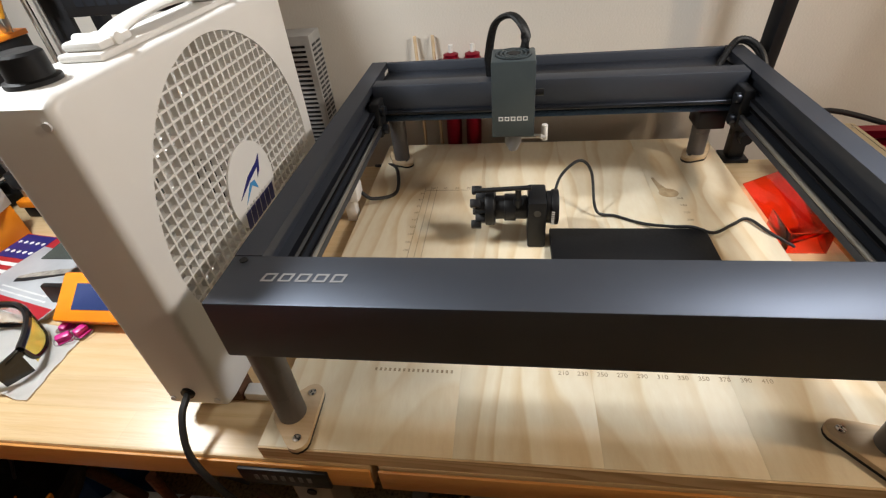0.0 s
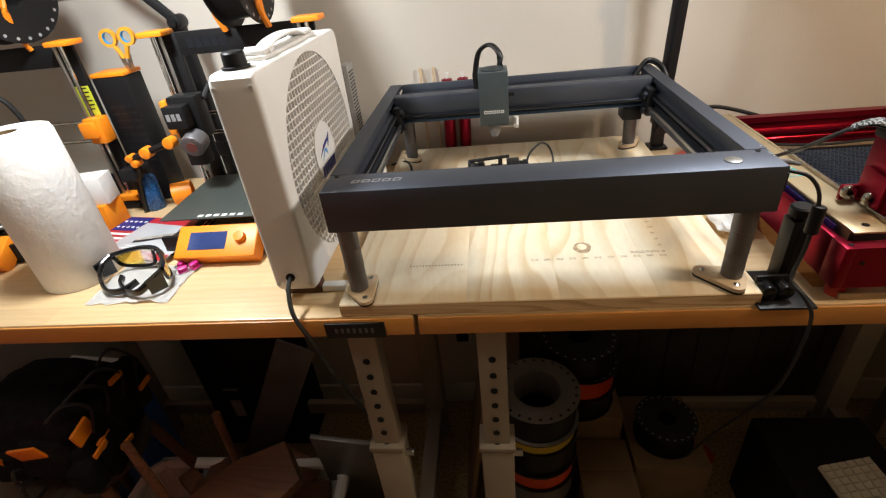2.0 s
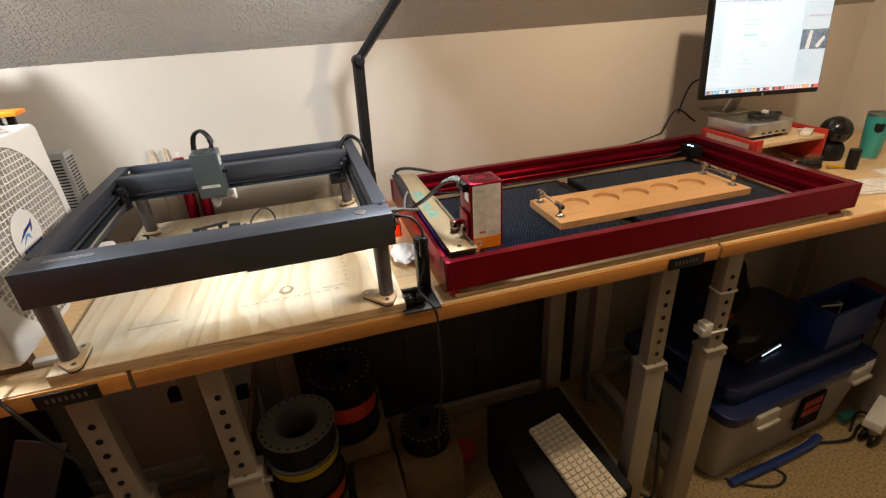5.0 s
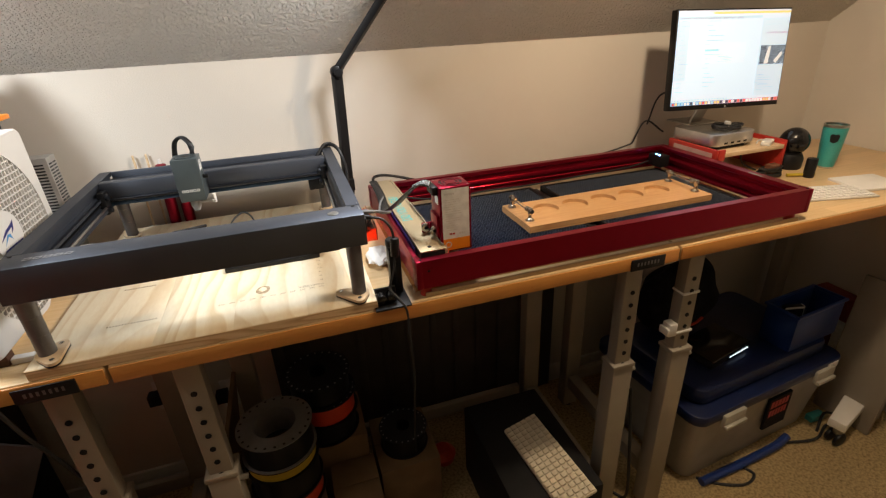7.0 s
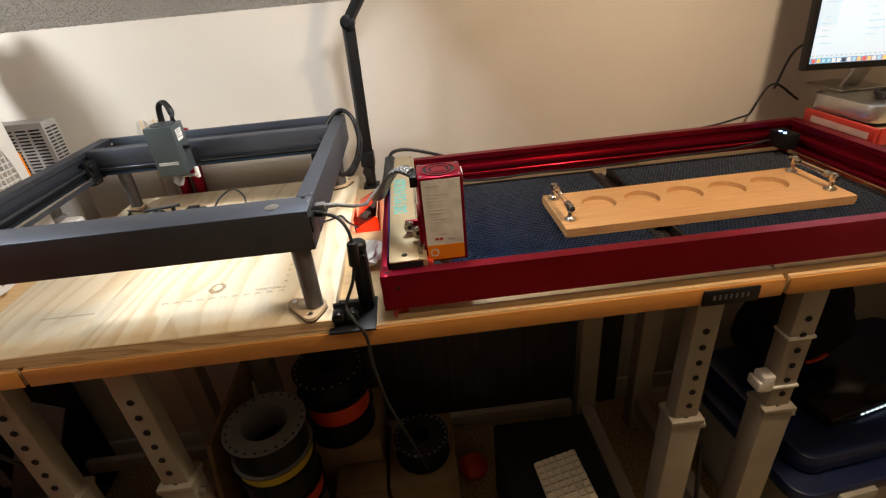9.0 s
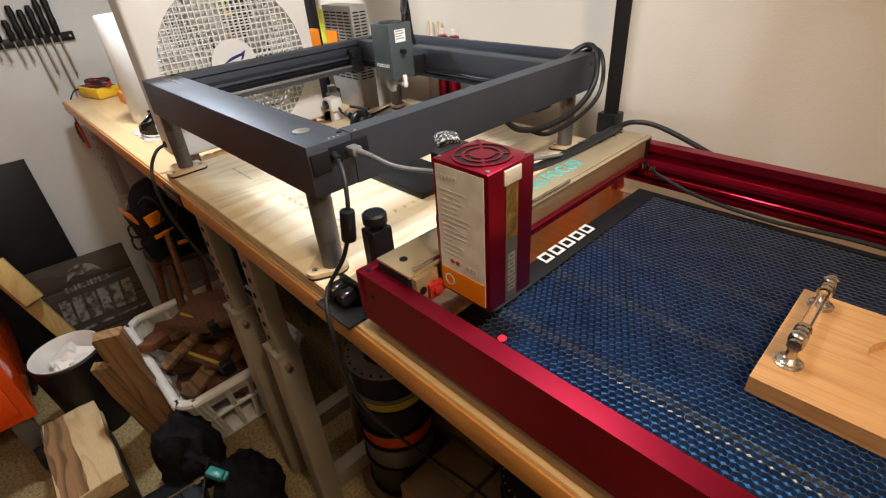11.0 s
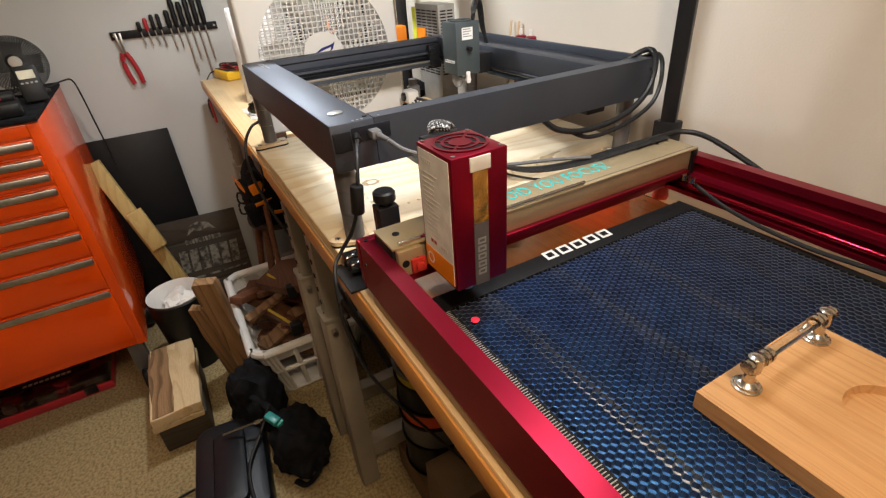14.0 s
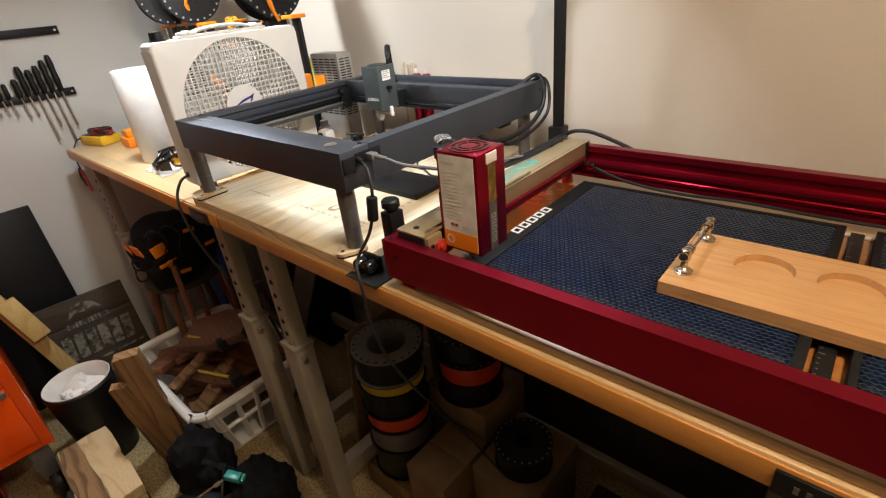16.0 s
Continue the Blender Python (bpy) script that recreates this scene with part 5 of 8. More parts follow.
    part("dial", turned(lathe([(0.011, 0.0182), (0.010, 0.028), (0, 0.029)], (0.048, 0.004, 0), 18), Matrix.Translation((-0.280, 0.190, 1.028)) @ pose(0, 0, 0, 35)), M_ORANGE, lcd)
    for y in (0.220, 0.545):
        for x in (-0.384, -0.206):
            part("foot", cyl((x, y, TOP), (x, y, TOP + 0.004), 0.008, seg=14), M_BLACK, ob)
    for x in (-0.282, -0.190):
        part("spool_arm", cable([(x, 0.462, 1.366), (x - 0.004, 0.450, 1.400), (x + 0.006, 0.440, 1.440), (x + 0.008, 0.452, 1.486)], 0.0075, 8, 5, None, 0.7), M_ORANGE, ob, "orange printed spool arm")
    return ob


PRINTER = printer("black and orange filament printer with a dark print sheet")
copy_thing(PRINTER, WORLD_OF[PRINTER] @ Matrix.Translation((-0.530, 0.0, 0.0)))


def reel(at_xyz, axis, r, width, filament, flange, label, name="filament_spool", group="filament spools", hub=0.45, fill=0.85, bore=0.30):
    ob = thing(name, at(*at_xyz), label, "spool", group)
    turn_to = Matrix.Translation(at_xyz) @ Vector(axis).to_track_quat("Z", "Y").to_matrix().to_4x4()
    w = width / 2
    for s in (-1, 1):
        fl = ring(r * bore, r, 0, 0.003, (0, 0, s * w - 0.0015), 40)
        k = part("flange", turned(fl, turn_to), flange, ob)
        h = bmesh.new()
        for i in range(24):
            a = 2 * math.pi * i / 24
            cyl((0.91 * r * math.cos(a), 0.91 * r * math.sin(a), s * (w + 0.0014) - 0.0004), (0.91 * r * math.cos(a), 0.91 * r * math.sin(a), s * (w + 0.0014) + 0.0004), 0.036 * r, seg=8, bm=h)
        tagged(part("flange_hole", turned(h, turn_to), M_FILGREY if flange is M_BLACK else M_BLACK, k), kind="stuff")
    part("winding", turned(ring(r * hub, r * fill, -w + 0.002, w - 0.002, (0, 0, 0), 40), turn_to), filament, ob)
    part("hub", turned(ring(r * (bore - 0.01), r * hub, -w + 0.001, w - 0.001, (0, 0, 0), 32), turn_to), flange, ob)
    return ob


reel((-0.235, 0.47, 1.468), (1, 0, 0.05), 0.098, 0.062, M_BLACK, M_BLACK, "black filament spool on the printer's top arms")
reel((-0.740, 0.47, 1.478), (1, -0.25, 0), 0.098, 0.062, M_FILRED, M_BLACK, "black spool of orange filament over the printer")
reel((-0.865, 0.44, 1.478), (1, -0.25, 0), 0.098, 0.062, M_BLUEBIN, M_BLACK, "black spool of blue filament over the printer")

PSU = thing("power_supply", at(-0.63, 0.47, TOP), "tall black printer power supply with yellow sticker", "power supply", "printer power supplies")
body = part("case", box(-0.628, -0.550, 0.4765, 0.5365, TOP, 1.296, 0.002), M_BLACK, PSU)
part("top_tray", box(-0.630, -0.548, 0.4755, 0.5380, 1.2962, 1.305, 0.002), M_ORANGE, PSU, "orange printed tray")
sl = bmesh.new()
for j in range(9):
    for i in range(3):
        box(-0.615 + 0.022 * i, -0.599 + 0.022 * i, 0.4757, 0.4770, 1.10 + 0.016 * j, 1.1055 + 0.016 * j, 0, sl)
part("vent_slot", sl, M_DARKRAIL, body)
part("sticker", box(-0.666, -0.634, 0.4652, 0.4658, 1.215, 1.285), M_LIME, PSU, "lime-yellow printed sticker")
part("sticker_print", lines(0.002, 0.026, 0.062, 0.009, 6, 0.003, Matrix.Translation((-0.6630, 0.4650, 1.217)) @ pose(0, 0, 0, 90), random.Random(4)), M_BLACK, PSU)
PSU2 = thing("power_supply", at(-0.145, 0.58, TOP), "grey perforated metal power supply box behind the fan", "power supply", "printer power supplies")
PX, PY = -0.212, 0.556
part("case", box(PX, PX + 0.135, PY, PY + 0.052, TOP, 1.262, 0.0015), M_MESH, PSU2)
sl = bmesh.new()
for j in range(22):
    for i in range(4):
        box(PX + 0.008 + 0.031 * i, PX + 0.032 + 0.031 * i, PY - 0.0008, PY + 0.0005, 1.08 + 0.0078 * j, 1.0835 + 0.0078 * j, 0, sl)
        if i < 2:
            box(PX + 0.1344, PX + 0.1358, PY + 0.006 + 0.022 * i, PY + 0.023 + 0.022 * i, 1.08 + 0.0078 * j, 1.0835 + 0.0078 * j, 0, sl)
tagged(part("vent_slot", sl, M_BLACK, PSU2), kind="stuff")
part("sticker", box(PX - 0.0235, PX - 0.0005, PY - 0.0006, PY, 1.165, 1.252), M_LIME, PSU2, "lime-yellow printed sticker")
part("switch_cover", box(PX + 0.010, PX + 0.060, PY - 0.006, PY - 0.001, 1.10, 1.20, 0.001), M_ORANGE, PSU2, "orange printed switch cover")

# ---- boom arms ----
def boom(x, y, joint, tip, label):
    ob = thing("boom_arm", at(x, y, TOP), label, "lamp arm", "boom arms")
    part("clamp_base", join(box(x - 0.021, x + 0.021, y - 0.021, y + 0.021, TOP, TOP + 0.007, 0.002), box(x - 0.013, x + 0.013, y - 0.012, y + 0.012, TOP + 0.007, TOP + 0.06, 0.002)), M_BLACK, ob)
    part("clamp_block", box(x - 0.018, x + 0.018, y - 0.018, y + 0.016, TOP + 0.060, TOP + 0.098, 0.003), M_BLACK, ob)
    part("pole", turned(box(-0.0125, 0.0125, -0.011, 0.011, 0, 1, 0.002), Matrix.Translation((x, y, TOP + 0.045)) @ (Vector(joint) - Vector((x, y, TOP + 0.045))).to_track_quat("Z", "Y").to_matrix().to_4x4() @ Matrix.Diagonal((1, 1, (Vector(joint) - Vector((x, y, TOP + 0.045))).length, 1))), M_BLACK, ob)
    part("elbow", join(cyl((joint[0], joint[1] - 0.018, joint[2]), (joint[0], joint[1] + 0.018, joint[2]), 0.0165, seg=24, bevel=0.002), cyl((joint[0], joint[1] - 0.026, joint[2]), (joint[0], joint[1] - 0.018, joint[2]), 0.009, seg=16)), M_BLACK, ob)
    part("upper_arm", turned(box(-0.0105, 0.0105, -0.0095, 0.0095, 0, 1, 0.002), Matrix.Translation(joint) @ (Vector(tip) - Vector(joint)).to_track_quat("Z", "Y").to_matrix().to_4x4() @ Matrix.Diagonal((1, 1, (Vector(tip) - Vector(joint)).length, 1))), M_BLACK, ob)
    return ob


right_boom = boom(0.638, 0.612, (0.645, 0.598, 1.403), (0.7815, 0.5035, 1.5875), "black jointed boom arm clamped behind the engraver")
part("arm_print", bars(0, 0.06, 0, 0.004, 8, Matrix.Translation((0.6405, 0.5945, 1.24)) @ Matrix(((0, 1, 0, 0), (0, 0, -1, 0), (1, 0, 0, 0), (0, 0, 0, 1))), 0.0004, 0.4), M_LOGO, right_boom)
part("arm_knob", lathe([(0.010, 0), (0.010, 0.012), (0.0, 0.013)], (0.634, 0.582, TOP + 0.055), 16, None, pose(0, 0, 0, 90)), M_BLACK, right_boom)
boom(-0.458, 0.612, (-0.460, 0.600, 1.381), (-0.575, 0.560, 1.53), "black jointed boom arm behind the printers")

# ---- left bench clutter ----
ROLL = thing("paper_towel_roll", at(-0.548, 0.150, TOP), "white embossed paper towel roll standing on end", "paper towel")
part("roll_body", lathe([(0.020, 0.002), (0.066, 0.0), (0.0675, 0.004), (0.068, 0.14), (0.067, 0.272), (0.064, 0.279), (0.021, 0.280), (0.020, 0.276), (0.020, 0.002)], (-0.548, 0.150, TOP), 64), M_TOWEL, ROLL)
part("card_core", ring(0.0185, 0.0198, 0, 0.279, (-0.548, 0.150, TOP), 32), M_CARD, ROLL)

NAP = thing("paper_towel_sheet", at(-0.40, 0.105, TOP), "crumpled white paper towel under the glasses", "paper")
sheet = bmesh.new()
rg = random.Random(8)
cols = [[sheet.verts.new((-0.475 + 0.0155 * i + 0.004 * rg.random(), 0.045 + 0.0115 * j + 0.0015 * (i % 3) + 0.004 * rg.random(), TOP + 0.0012 + 0.005 * rg.random() * (1 if 0 < i < 10 else 0.4))) for j in range(11)] for i in range(11)]
for i in range(10):
    for j in range(10):
        sheet.faces.new((cols[i][j], cols[i + 1][j], cols[i + 1][j + 1], cols[i][j + 1]))
bmesh.ops.solidify(sheet, geom=sheet.faces[:], thickness=0.0008)
part("towel", sheet, M_PAPER, NAP, smooth=60)

GL = thing("safety_glasses", at(-0.402, 0.112, TOP + 0.0065, -22), "black wraparound laser safety glasses with amber lenses", "glasses", local=True)


def wrap(x):
    """The bow of the glasses' front."""
    return 0.044 - 7.5 * x * x


fr = bmesh.new()
cable([(x, wrap(x) - 0.002, 0.043 - 1.2 * x * x) for x in (-0.072, -0.055, -0.035, -0.015, 0, 0.015, 0.035, 0.055, 0.072)], 0.0046, 8, 6, fr)
for s in (-1, 1):
    cable([(s * x, wrap(x) - 0.001, z) for x, z in ((0.007, 0.036), (0.012, 0.016), (0.022, 0.004), (0.045, 0.003), (0.066, 0.012), (0.072, 0.034))], 0.0032, 8, 6, fr)
part("glasses_frame", fr, M_GLOSSBLACK, GL)
for s in (-1, 1):
    part("side_shield", extrude([(0.004, 0.002), (0.034, 0.006), (0.036, 0.034), (0.004, 0.040)], -0.0015, 0.0015, Matrix.Translation((s * 0.0735, 0.004, 0)) @ pose(0, 0, 0, 90, 0, 0) @ pose(0, 0, 0, 0, -90, 0)), M_GLOSSBLACK, GL)
    part("temple", cable([(s * 0.073, 0.002, 0.034), (s * 0.070, -0.022, 0.026), (s * 0.052, -0.040, 0.012), (s * 0.018, -0.046 + 0.006 * s, 0.006), (s * -0.012, -0.036 + 0.006 * s, 0.008), (s * -0.022, -0.018, 0.014)], 0.0040, 8, 8, None, 1.7), M_GLOSSBLACK, GL, "black curved temple")
    ln = bmesh.new()
    c = [ln.verts.new((s * x, wrap(x), z)) for z in (0.006, 0.039) for x in (0.009, 0.017, 0.025, 0.033, 0.041, 0.049, 0.057, 0.064, 0.069)]
    for i in range(8):
        ln.faces.new((c[i], c[i + 1], c[i + 10], c[i + 9]))
    bmesh.ops.solidify(ln, geom=ln.faces[:], thickness=0.0015)
    part("lens", ln, M_YLENS, GL, "amber lens").visible_shadow = False

CLIP = thing("hair_clip", at(-0.335, 0.150, TOP, 20), "bright magenta plastic clip", "clip", local=True)
for k, (x, y, r) in enumerate(((-0.012, 0.012, 70), (-0.006, -0.012, 20), (0.014, -0.006, 55))):
    jaw = join(box(-0.0085, 0.0085, -0.007, 0.007, 0.001, 0.0035, 0.0008), turned(box(-0.0085, 0.0085, -0.0045, 0.0045, 0.0035, 0.013, 0.002), pose(0, 0.002, 0, 14)))
    part("clip_jaw", turned(jaw, at(x, y, 0.001 + 0.001 * k, r)), M_PINK, CLIP)
    part("wire_loop", cable([(x + 0.014 * math.cos(0.6 * i + k), y + 0.010 * math.sin(0.6 * i + k), 0.006 + 0.002 * math.sin(i)) for i in range(11)], 0.0007, 6, 4), M_STEEL, CLIP)

MAG = thing("magazine", at(-0.495, 0.265, TOP, -9), "red magazine with flag pattern and grey knife picture", "magazine", local=True)
part("page_block", box(-0.108, 0.108, -0.075, 0.080, 0, 0.011, 0.001), M_PAPER, MAG)
part("cover", box(-0.109, 0.109, -0.076, 0.081, 0.0112, 0.0122), M_FLAGRED, MAG)
part("flag_corner", extrude([(-0.107, 0.020), (-0.040, 0.020), (-0.040, 0.079), (-0.107, 0.079)], 0.0123, 0.0126), M_NAVY, MAG)
fl = bmesh.new()
for k in range(5):
    extrude([(-0.107, -0.070 + 0.018 * k), (0.107, -0.070 + 0.018 * k), (0.107, -0.062 + 0.018 * k), (-0.107, -0.062 + 0.018 * k)], 0.0123, 0.0126, None, fl)
part("flag_stripe", fl, M_WHITEPRINT, MAG)
for k in range(10):
    part("flag_star", cyl((-0.100 + 0.013 * (k % 5), 0.035 + 0.024 * (k // 5), 0.0126), (-0.100 + 0.013 * (k % 5), 0.035 + 0.024 * (k // 5), 0.0129), 0.004, seg=5), M_WHITEPRINT, MAG)
CARD = thing("leaflet", at(-0.460, 0.240, TOP + 0.0131, -14), "grey leaflet with a picture of a pocket knife", "leaflet", local=True)
part("sheet", box(-0.082, 0.085, -0.062, 0.066, 0, 0.0012, 0.0003), mat("grey_card", (0.46, 0.47, 0.49), 0.35, scale=15), CARD)
part("picture", extrude([(-0.045, -0.002), (-0.030, 0.010), (0.010, 0.030), (0.050, 0.044), (0.056, 0.038), (0.030, 0.020), (-0.020, -0.004), (-0.040, -0.012)], 0.0013, 0.0016), mat("picture_tan", (0.42, 0.38, 0.32), 0.4, col2=(0.16, 0.15, 0.14), scale=70), CARD)
part("picture", extrude([(-0.044, -0.006), (-0.028, -0.001), (0.034, 0.027), (0.030, 0.021), (-0.022, -0.008), (-0.040, -0.014)], 0.0016, 0.0018), M_DARKRAIL, CARD)
part("colour_band", extrude([(-0.081, -0.061), (0.084, -0.061), (0.084, -0.040), (-0.081, -0.040)], 0.0013, 0.0015), M_FLAGRED, CARD, "red band")
part("heading", bars(-0.050, 0.055, -0.057, -0.050, 14, Matrix.Translation((0, 0, 0.0015)), 0.0003, 0.3), M_WHITEPRINT, CARD)
for k in range(2):
    part("heading", bars(-0.060 + 0.01 * k, 0.060 - 0.01 * k, -0.034 + 0.009 * k, -0.031 + 0.009 * k, 22, Matrix.Translation((0, 0, 0.0013)), 0.0003, 0.4), M_WHITEPRINT, CARD)

BOT = thing("glitter_bottle", at(-0.572, 0.430, TOP), "small clear bottle of blue glitter with black cap", "bottle")
part("bottle_body", lathe([(0, 0.001), (0.021, 0), (0.023, 0.004), (0.023, 0.078), (0.018, 0.086), (0.018, 0.090), (0, 0.090)], (-0.572, 0.430, TOP), 28), M_BLUEFILL, BOT)
part("cap", cyl((-0.572, 0.430, TOP + 0.0905), (-0.572, 0.430, TOP + 0.112), 0.0205, seg=28, bevel=0.0015), M_BLACK, BOT)
OB = thing("printed_box", at(-0.64, 0.348, TOP), "plain orange printed box", "box")
part("box_body", box(-0.676, -0.604, 0.318, 0.378, TOP, TOP + 0.062, 0.003), M_ORANGE, OB)
WB = thing("white_box", at(-0.632, 0.348, TOP + 0.0622), "small white carton on the orange box", "box")
part("carton", turned(box(-0.032, 0.032, -0.026, 0.026, 0, 0.060, 0.001), at(-0.632, 0.350, TOP + 0.0622, 12)), M_PAPER, WB)
RNG = thing("printed_ring", at(-0.470, 0.450, TOP), "orange printed ring lying on its side", "ring")
part("band", ring(0.022, 0.026, -0.022, 0.022, (-0.506, 0.452, TOP + 0.0262), 32, None, pose(0, 0, 0, 0, 90, 25)), M_ORANGE, RNG)
TRI = thing("mini_tripod", at(-0.60, 0.395, TOP), "orange and black jointed camera arm by the printers", "tripod")
part("arm_link", cable([(-0.585, 0.41, TOP + 0.001), (-0.575, 0.405, TOP + 0.05), (-0.555, 0.40, TOP + 0.115)], 0.007), M_BLACK, TRI)
for q in ((-0.556, 0.40, TOP + 0.138), (-0.546, 0.398, TOP + 0.126), (-0.513, 0.40, TOP + 0.148), (-0.449, 0.398, TOP + 0.167)):
    part("joint", cyl((q[0], q[1] - 0.012, q[2]), (q[0], q[1] + 0.012, q[2]), 0.0125 if q[0] > -0.54 else 0.008, seg=20, bevel=0.002), M_ORANGE, TRI)
part("camera_block", box(-0.592, -0.556, 0.385, 0.415, TOP + 0.085, TOP + 0.116, 0.004), M_BLACK, TRI)
part("link_bar", cable([(-0.560, 0.40, TOP + 0.132), (-0.513, 0.40, TOP + 0.148), (-0.449, 0.40, TOP + 0.167)], 0.0075, 8, 4), M_BLACK, TRI)
SC = thing("scissors", at(-0.545, 0.50, 1.328), "scissors with orange and blue-lined handles", "scissors")
for s in (-1, 1):
    part("blade", turned(box(-0.005, 0.005, -0.001, 0.001, 0.0, 0.030, 0.0005), Matrix.Translation((-0.545 + s * 0.003, 0.500 + s * 0.0015, 1.307)) @ pose(0, 0, 0, 0, s * 10, 0)), M_STEEL, SC)
    part("handle", ring(0.012, 0.0185, -0.004, 0.004, (-0.545 + s * 0.021, 0.500, 1.371), 28, None, pose(0, 0, 0, 90, s * 25, 0)), M_AMBERP, SC, "orange finger loop")
    part("handle_stem", cable([(-0.545 + s * 0.004, 0.500, 1.328), (-0.545 + s * 0.010, 0.500, 1.344), (-0.545 + s * 0.015, 0.500, 1.356)], 0.005), M_AMBERP, SC)
    part("loop_lining", ring(0.0105, 0.0121, -0.0035, 0.0035, (-0.545 + s * 0.021, 0.500, 1.371), 28, None, pose(0, 0, 0, 90, s * 25, 0)), M_SKY, SC)
MET = thing("multimeter", at(-1.062, 0.108, TOP, 15), "yellow multimeter with coiled red and black leads", "multimeter", local=True)
part("meter_case", box(-0.072, 0.072, -0.040, 0.040, 0, 0.036, 0.008), M_YELLOW, MET)
part("meter_face", box(-0.06, 0.06, -0.030, 0.030, 0.0362, 0.038, 0.0005), M_BLACK, MET)
rgm = random.Random(6)
for k, mt in enumerate((M_FLAGRED, M_RUBBER, M_FLAGRED, M_RUBBER)):
    part("test_lead", cable([(0.02 + 0.03 * rgm.random() * math.cos(a) + 0.035 * math.cos(a), 0.03 * math.sin(a), 0.042 + 0.004 * k + 0.004 * rgm.random()) for a in [0.7 * i + k for i in range(12)]], 0.0028), mt, MET)
part("test_lead", cable([(-0.05, -0.035, 0.03), (-0.065, -0.055, 0.02), (-0.058, -0.085, -0.02), (-0.03, -0.10, -0.08)], 0.0025), M_RUBBER, MET)
part("probe", cable([(-0.03, -0.10, -0.075), (-0.016, -0.103, -0.11), (-0.006, -0.105, -0.16)], 0.005), M_REDP, MET, "red test probe")
part("probe", cable([(-0.035, -0.10, -0.07), (-0.04, -0.104, -0.10), (-0.02, -0.106, -0.14)], 0.005), M_RUBBER, MET)
OBK = thing("printed_part", at(-0.86, 0.16, TOP), "orange printed bracket behind the towel roll", "bracket")
part("bracket_body", join(box(-0.90, -0.82, 0.13, 0.19, TOP, TOP + 0.035, 0.004), box(-0.89, -0.84, 0.14, 0.18, TOP + 0.035, TOP + 0.06, 0.004)), M_ORANGE, OBK)

# ---- things on and behind the pine board ----
CHUCK = thing("rotary_chuck", at(0.27, 0.345, 1.02), "black rotary chuck attachment with jaws and a drive pulley", "rotary chuck")
part("base_rail", box(0.300, 0.512, 0.247, 0.352, 1.0203, 1.032, 0.002), M_BLACK, CHUCK, "flat black extension rail")
part("bracket", box(0.268, 0.293, 0.320, 0.372, 1.0203, 1.094, 0.003), M_BLACK, CHUCK)
part("bracket_hole", cyl((0.2805, 0.3195, 1.078), (0.2805, 0.3205, 1.078), 0.005, seg=16), M_GLOSSBLACK, CHUCK)
part("pulley", join(cyl((0.293, 0.346, 1.072), (0.307, 0.346, 1.072), 0.0225, seg=36, bevel=0.001), cyl((0.300, 0.346, 1.072), (0.3095, 0.346, 1.072), 0.0245, seg=36, bevel=0.001)), M_BLACK, CHUCK)
part("pulley_print", bars(0, 0.022, 0, 0.004, 7, Matrix.Translation((0.3035, 0.3208, 1.060)) @ pose(0, 0, 0, 90, 0, 0) @ pose(0, 0, 0, 0, 0, 90), 0.0004, 0.4), M_PRINT, CHUCK)
part("spindle", join(cyl((0.222, 0.346, 1.072), (0.268, 0.346, 1.072), 0.0165, seg=32, bevel=0.002), cyl((0.236, 0.346, 1.072), (0.252, 0.346, 1.072), 0.019, seg=32, bevel=0.001)), M_BLACK, CHUCK)
for k in range(4):
    a = radians(45 + 90 * k)
    y, z = 0.346 + 0.016 * math.cos(a), 1.072 + 0.016 * math.sin(a)
    part("jaw", join(turned(box(0.196, 0.224, -0.006, 0.006, -0.007, 0.007, 0.0012), Matrix.Translation((0, y, z)) @ pose(0, 0, 0, 45 + 90 * k)), turned(box(0.190, 0.204, -0.0055, 0.0055, 0.003, 0.014, 0.001), Matrix.Translation((0, y, z)) @ pose(0, 0, 0, 90 * k - 45))), M_BLACK, CHUCK)
part("chuck_plate", cyl((0.210, 0.346, 1.072), (0.2225, 0.346, 1.072), 0.0255, seg=36, bevel=0.0015), M_BLACK, CHUCK)
part("key_bar", cyl((0.196, 0.338, 1.104), (0.272, 0.330, 1.113), 0.0032, seg=12), M_BLACK, CHUCK)
part("key_stem", join(cyl((0.255, 0.334, 1.080), (0.255, 0.334, 1.108), 0.0042, seg=14), lathe([(0.006, 1.084), (0.0065, 1.090), (0.006, 1.094)], (0.255, 0.334, 0), 14)), M_BLACK, CHUCK)
part("lead", cable([(0.306, 0.385, 1.062), (0.318, 0.41, 1.085), (0.345, 0.43, 1.098), (0.365, 0.435, 1.075), (0.372, 0.40, 1.030), (0.40, 0.395, 1.023), (0.435, 0.375, 1.0232), (0.468, 0.358, 1.0300), (0.495, 0.350, 1.0345), (0.522, 0.345, 1.0285), (0.556, 0.372, 1.0232), (0.580, 0.385, 1.024), (0.598, 0.352, 1.023), (0.622, 0.33, 1.016)], 0.0022), M_RUBBER, CHUCK, "thin black motor lead")
OR = thing("acrylic_cover", at(0.645, 0.37, TOP), "translucent orange acrylic cover leaning beside the board", "cover")
cov = bmesh.new()
box(0.613, 0.6155, 0.335, 0.395, TOP + 0.0005, TOP + 0.034, 0.0008, cov)
box(0.6157, 0.668, 0.335, 0.3375, TOP + 0.0005, TOP + 0.034, 0.0008, cov)
box(0.6655, 0.668, 0.3377, 0.505, TOP + 0.0005, TOP + 0.040, 0.0008, cov)
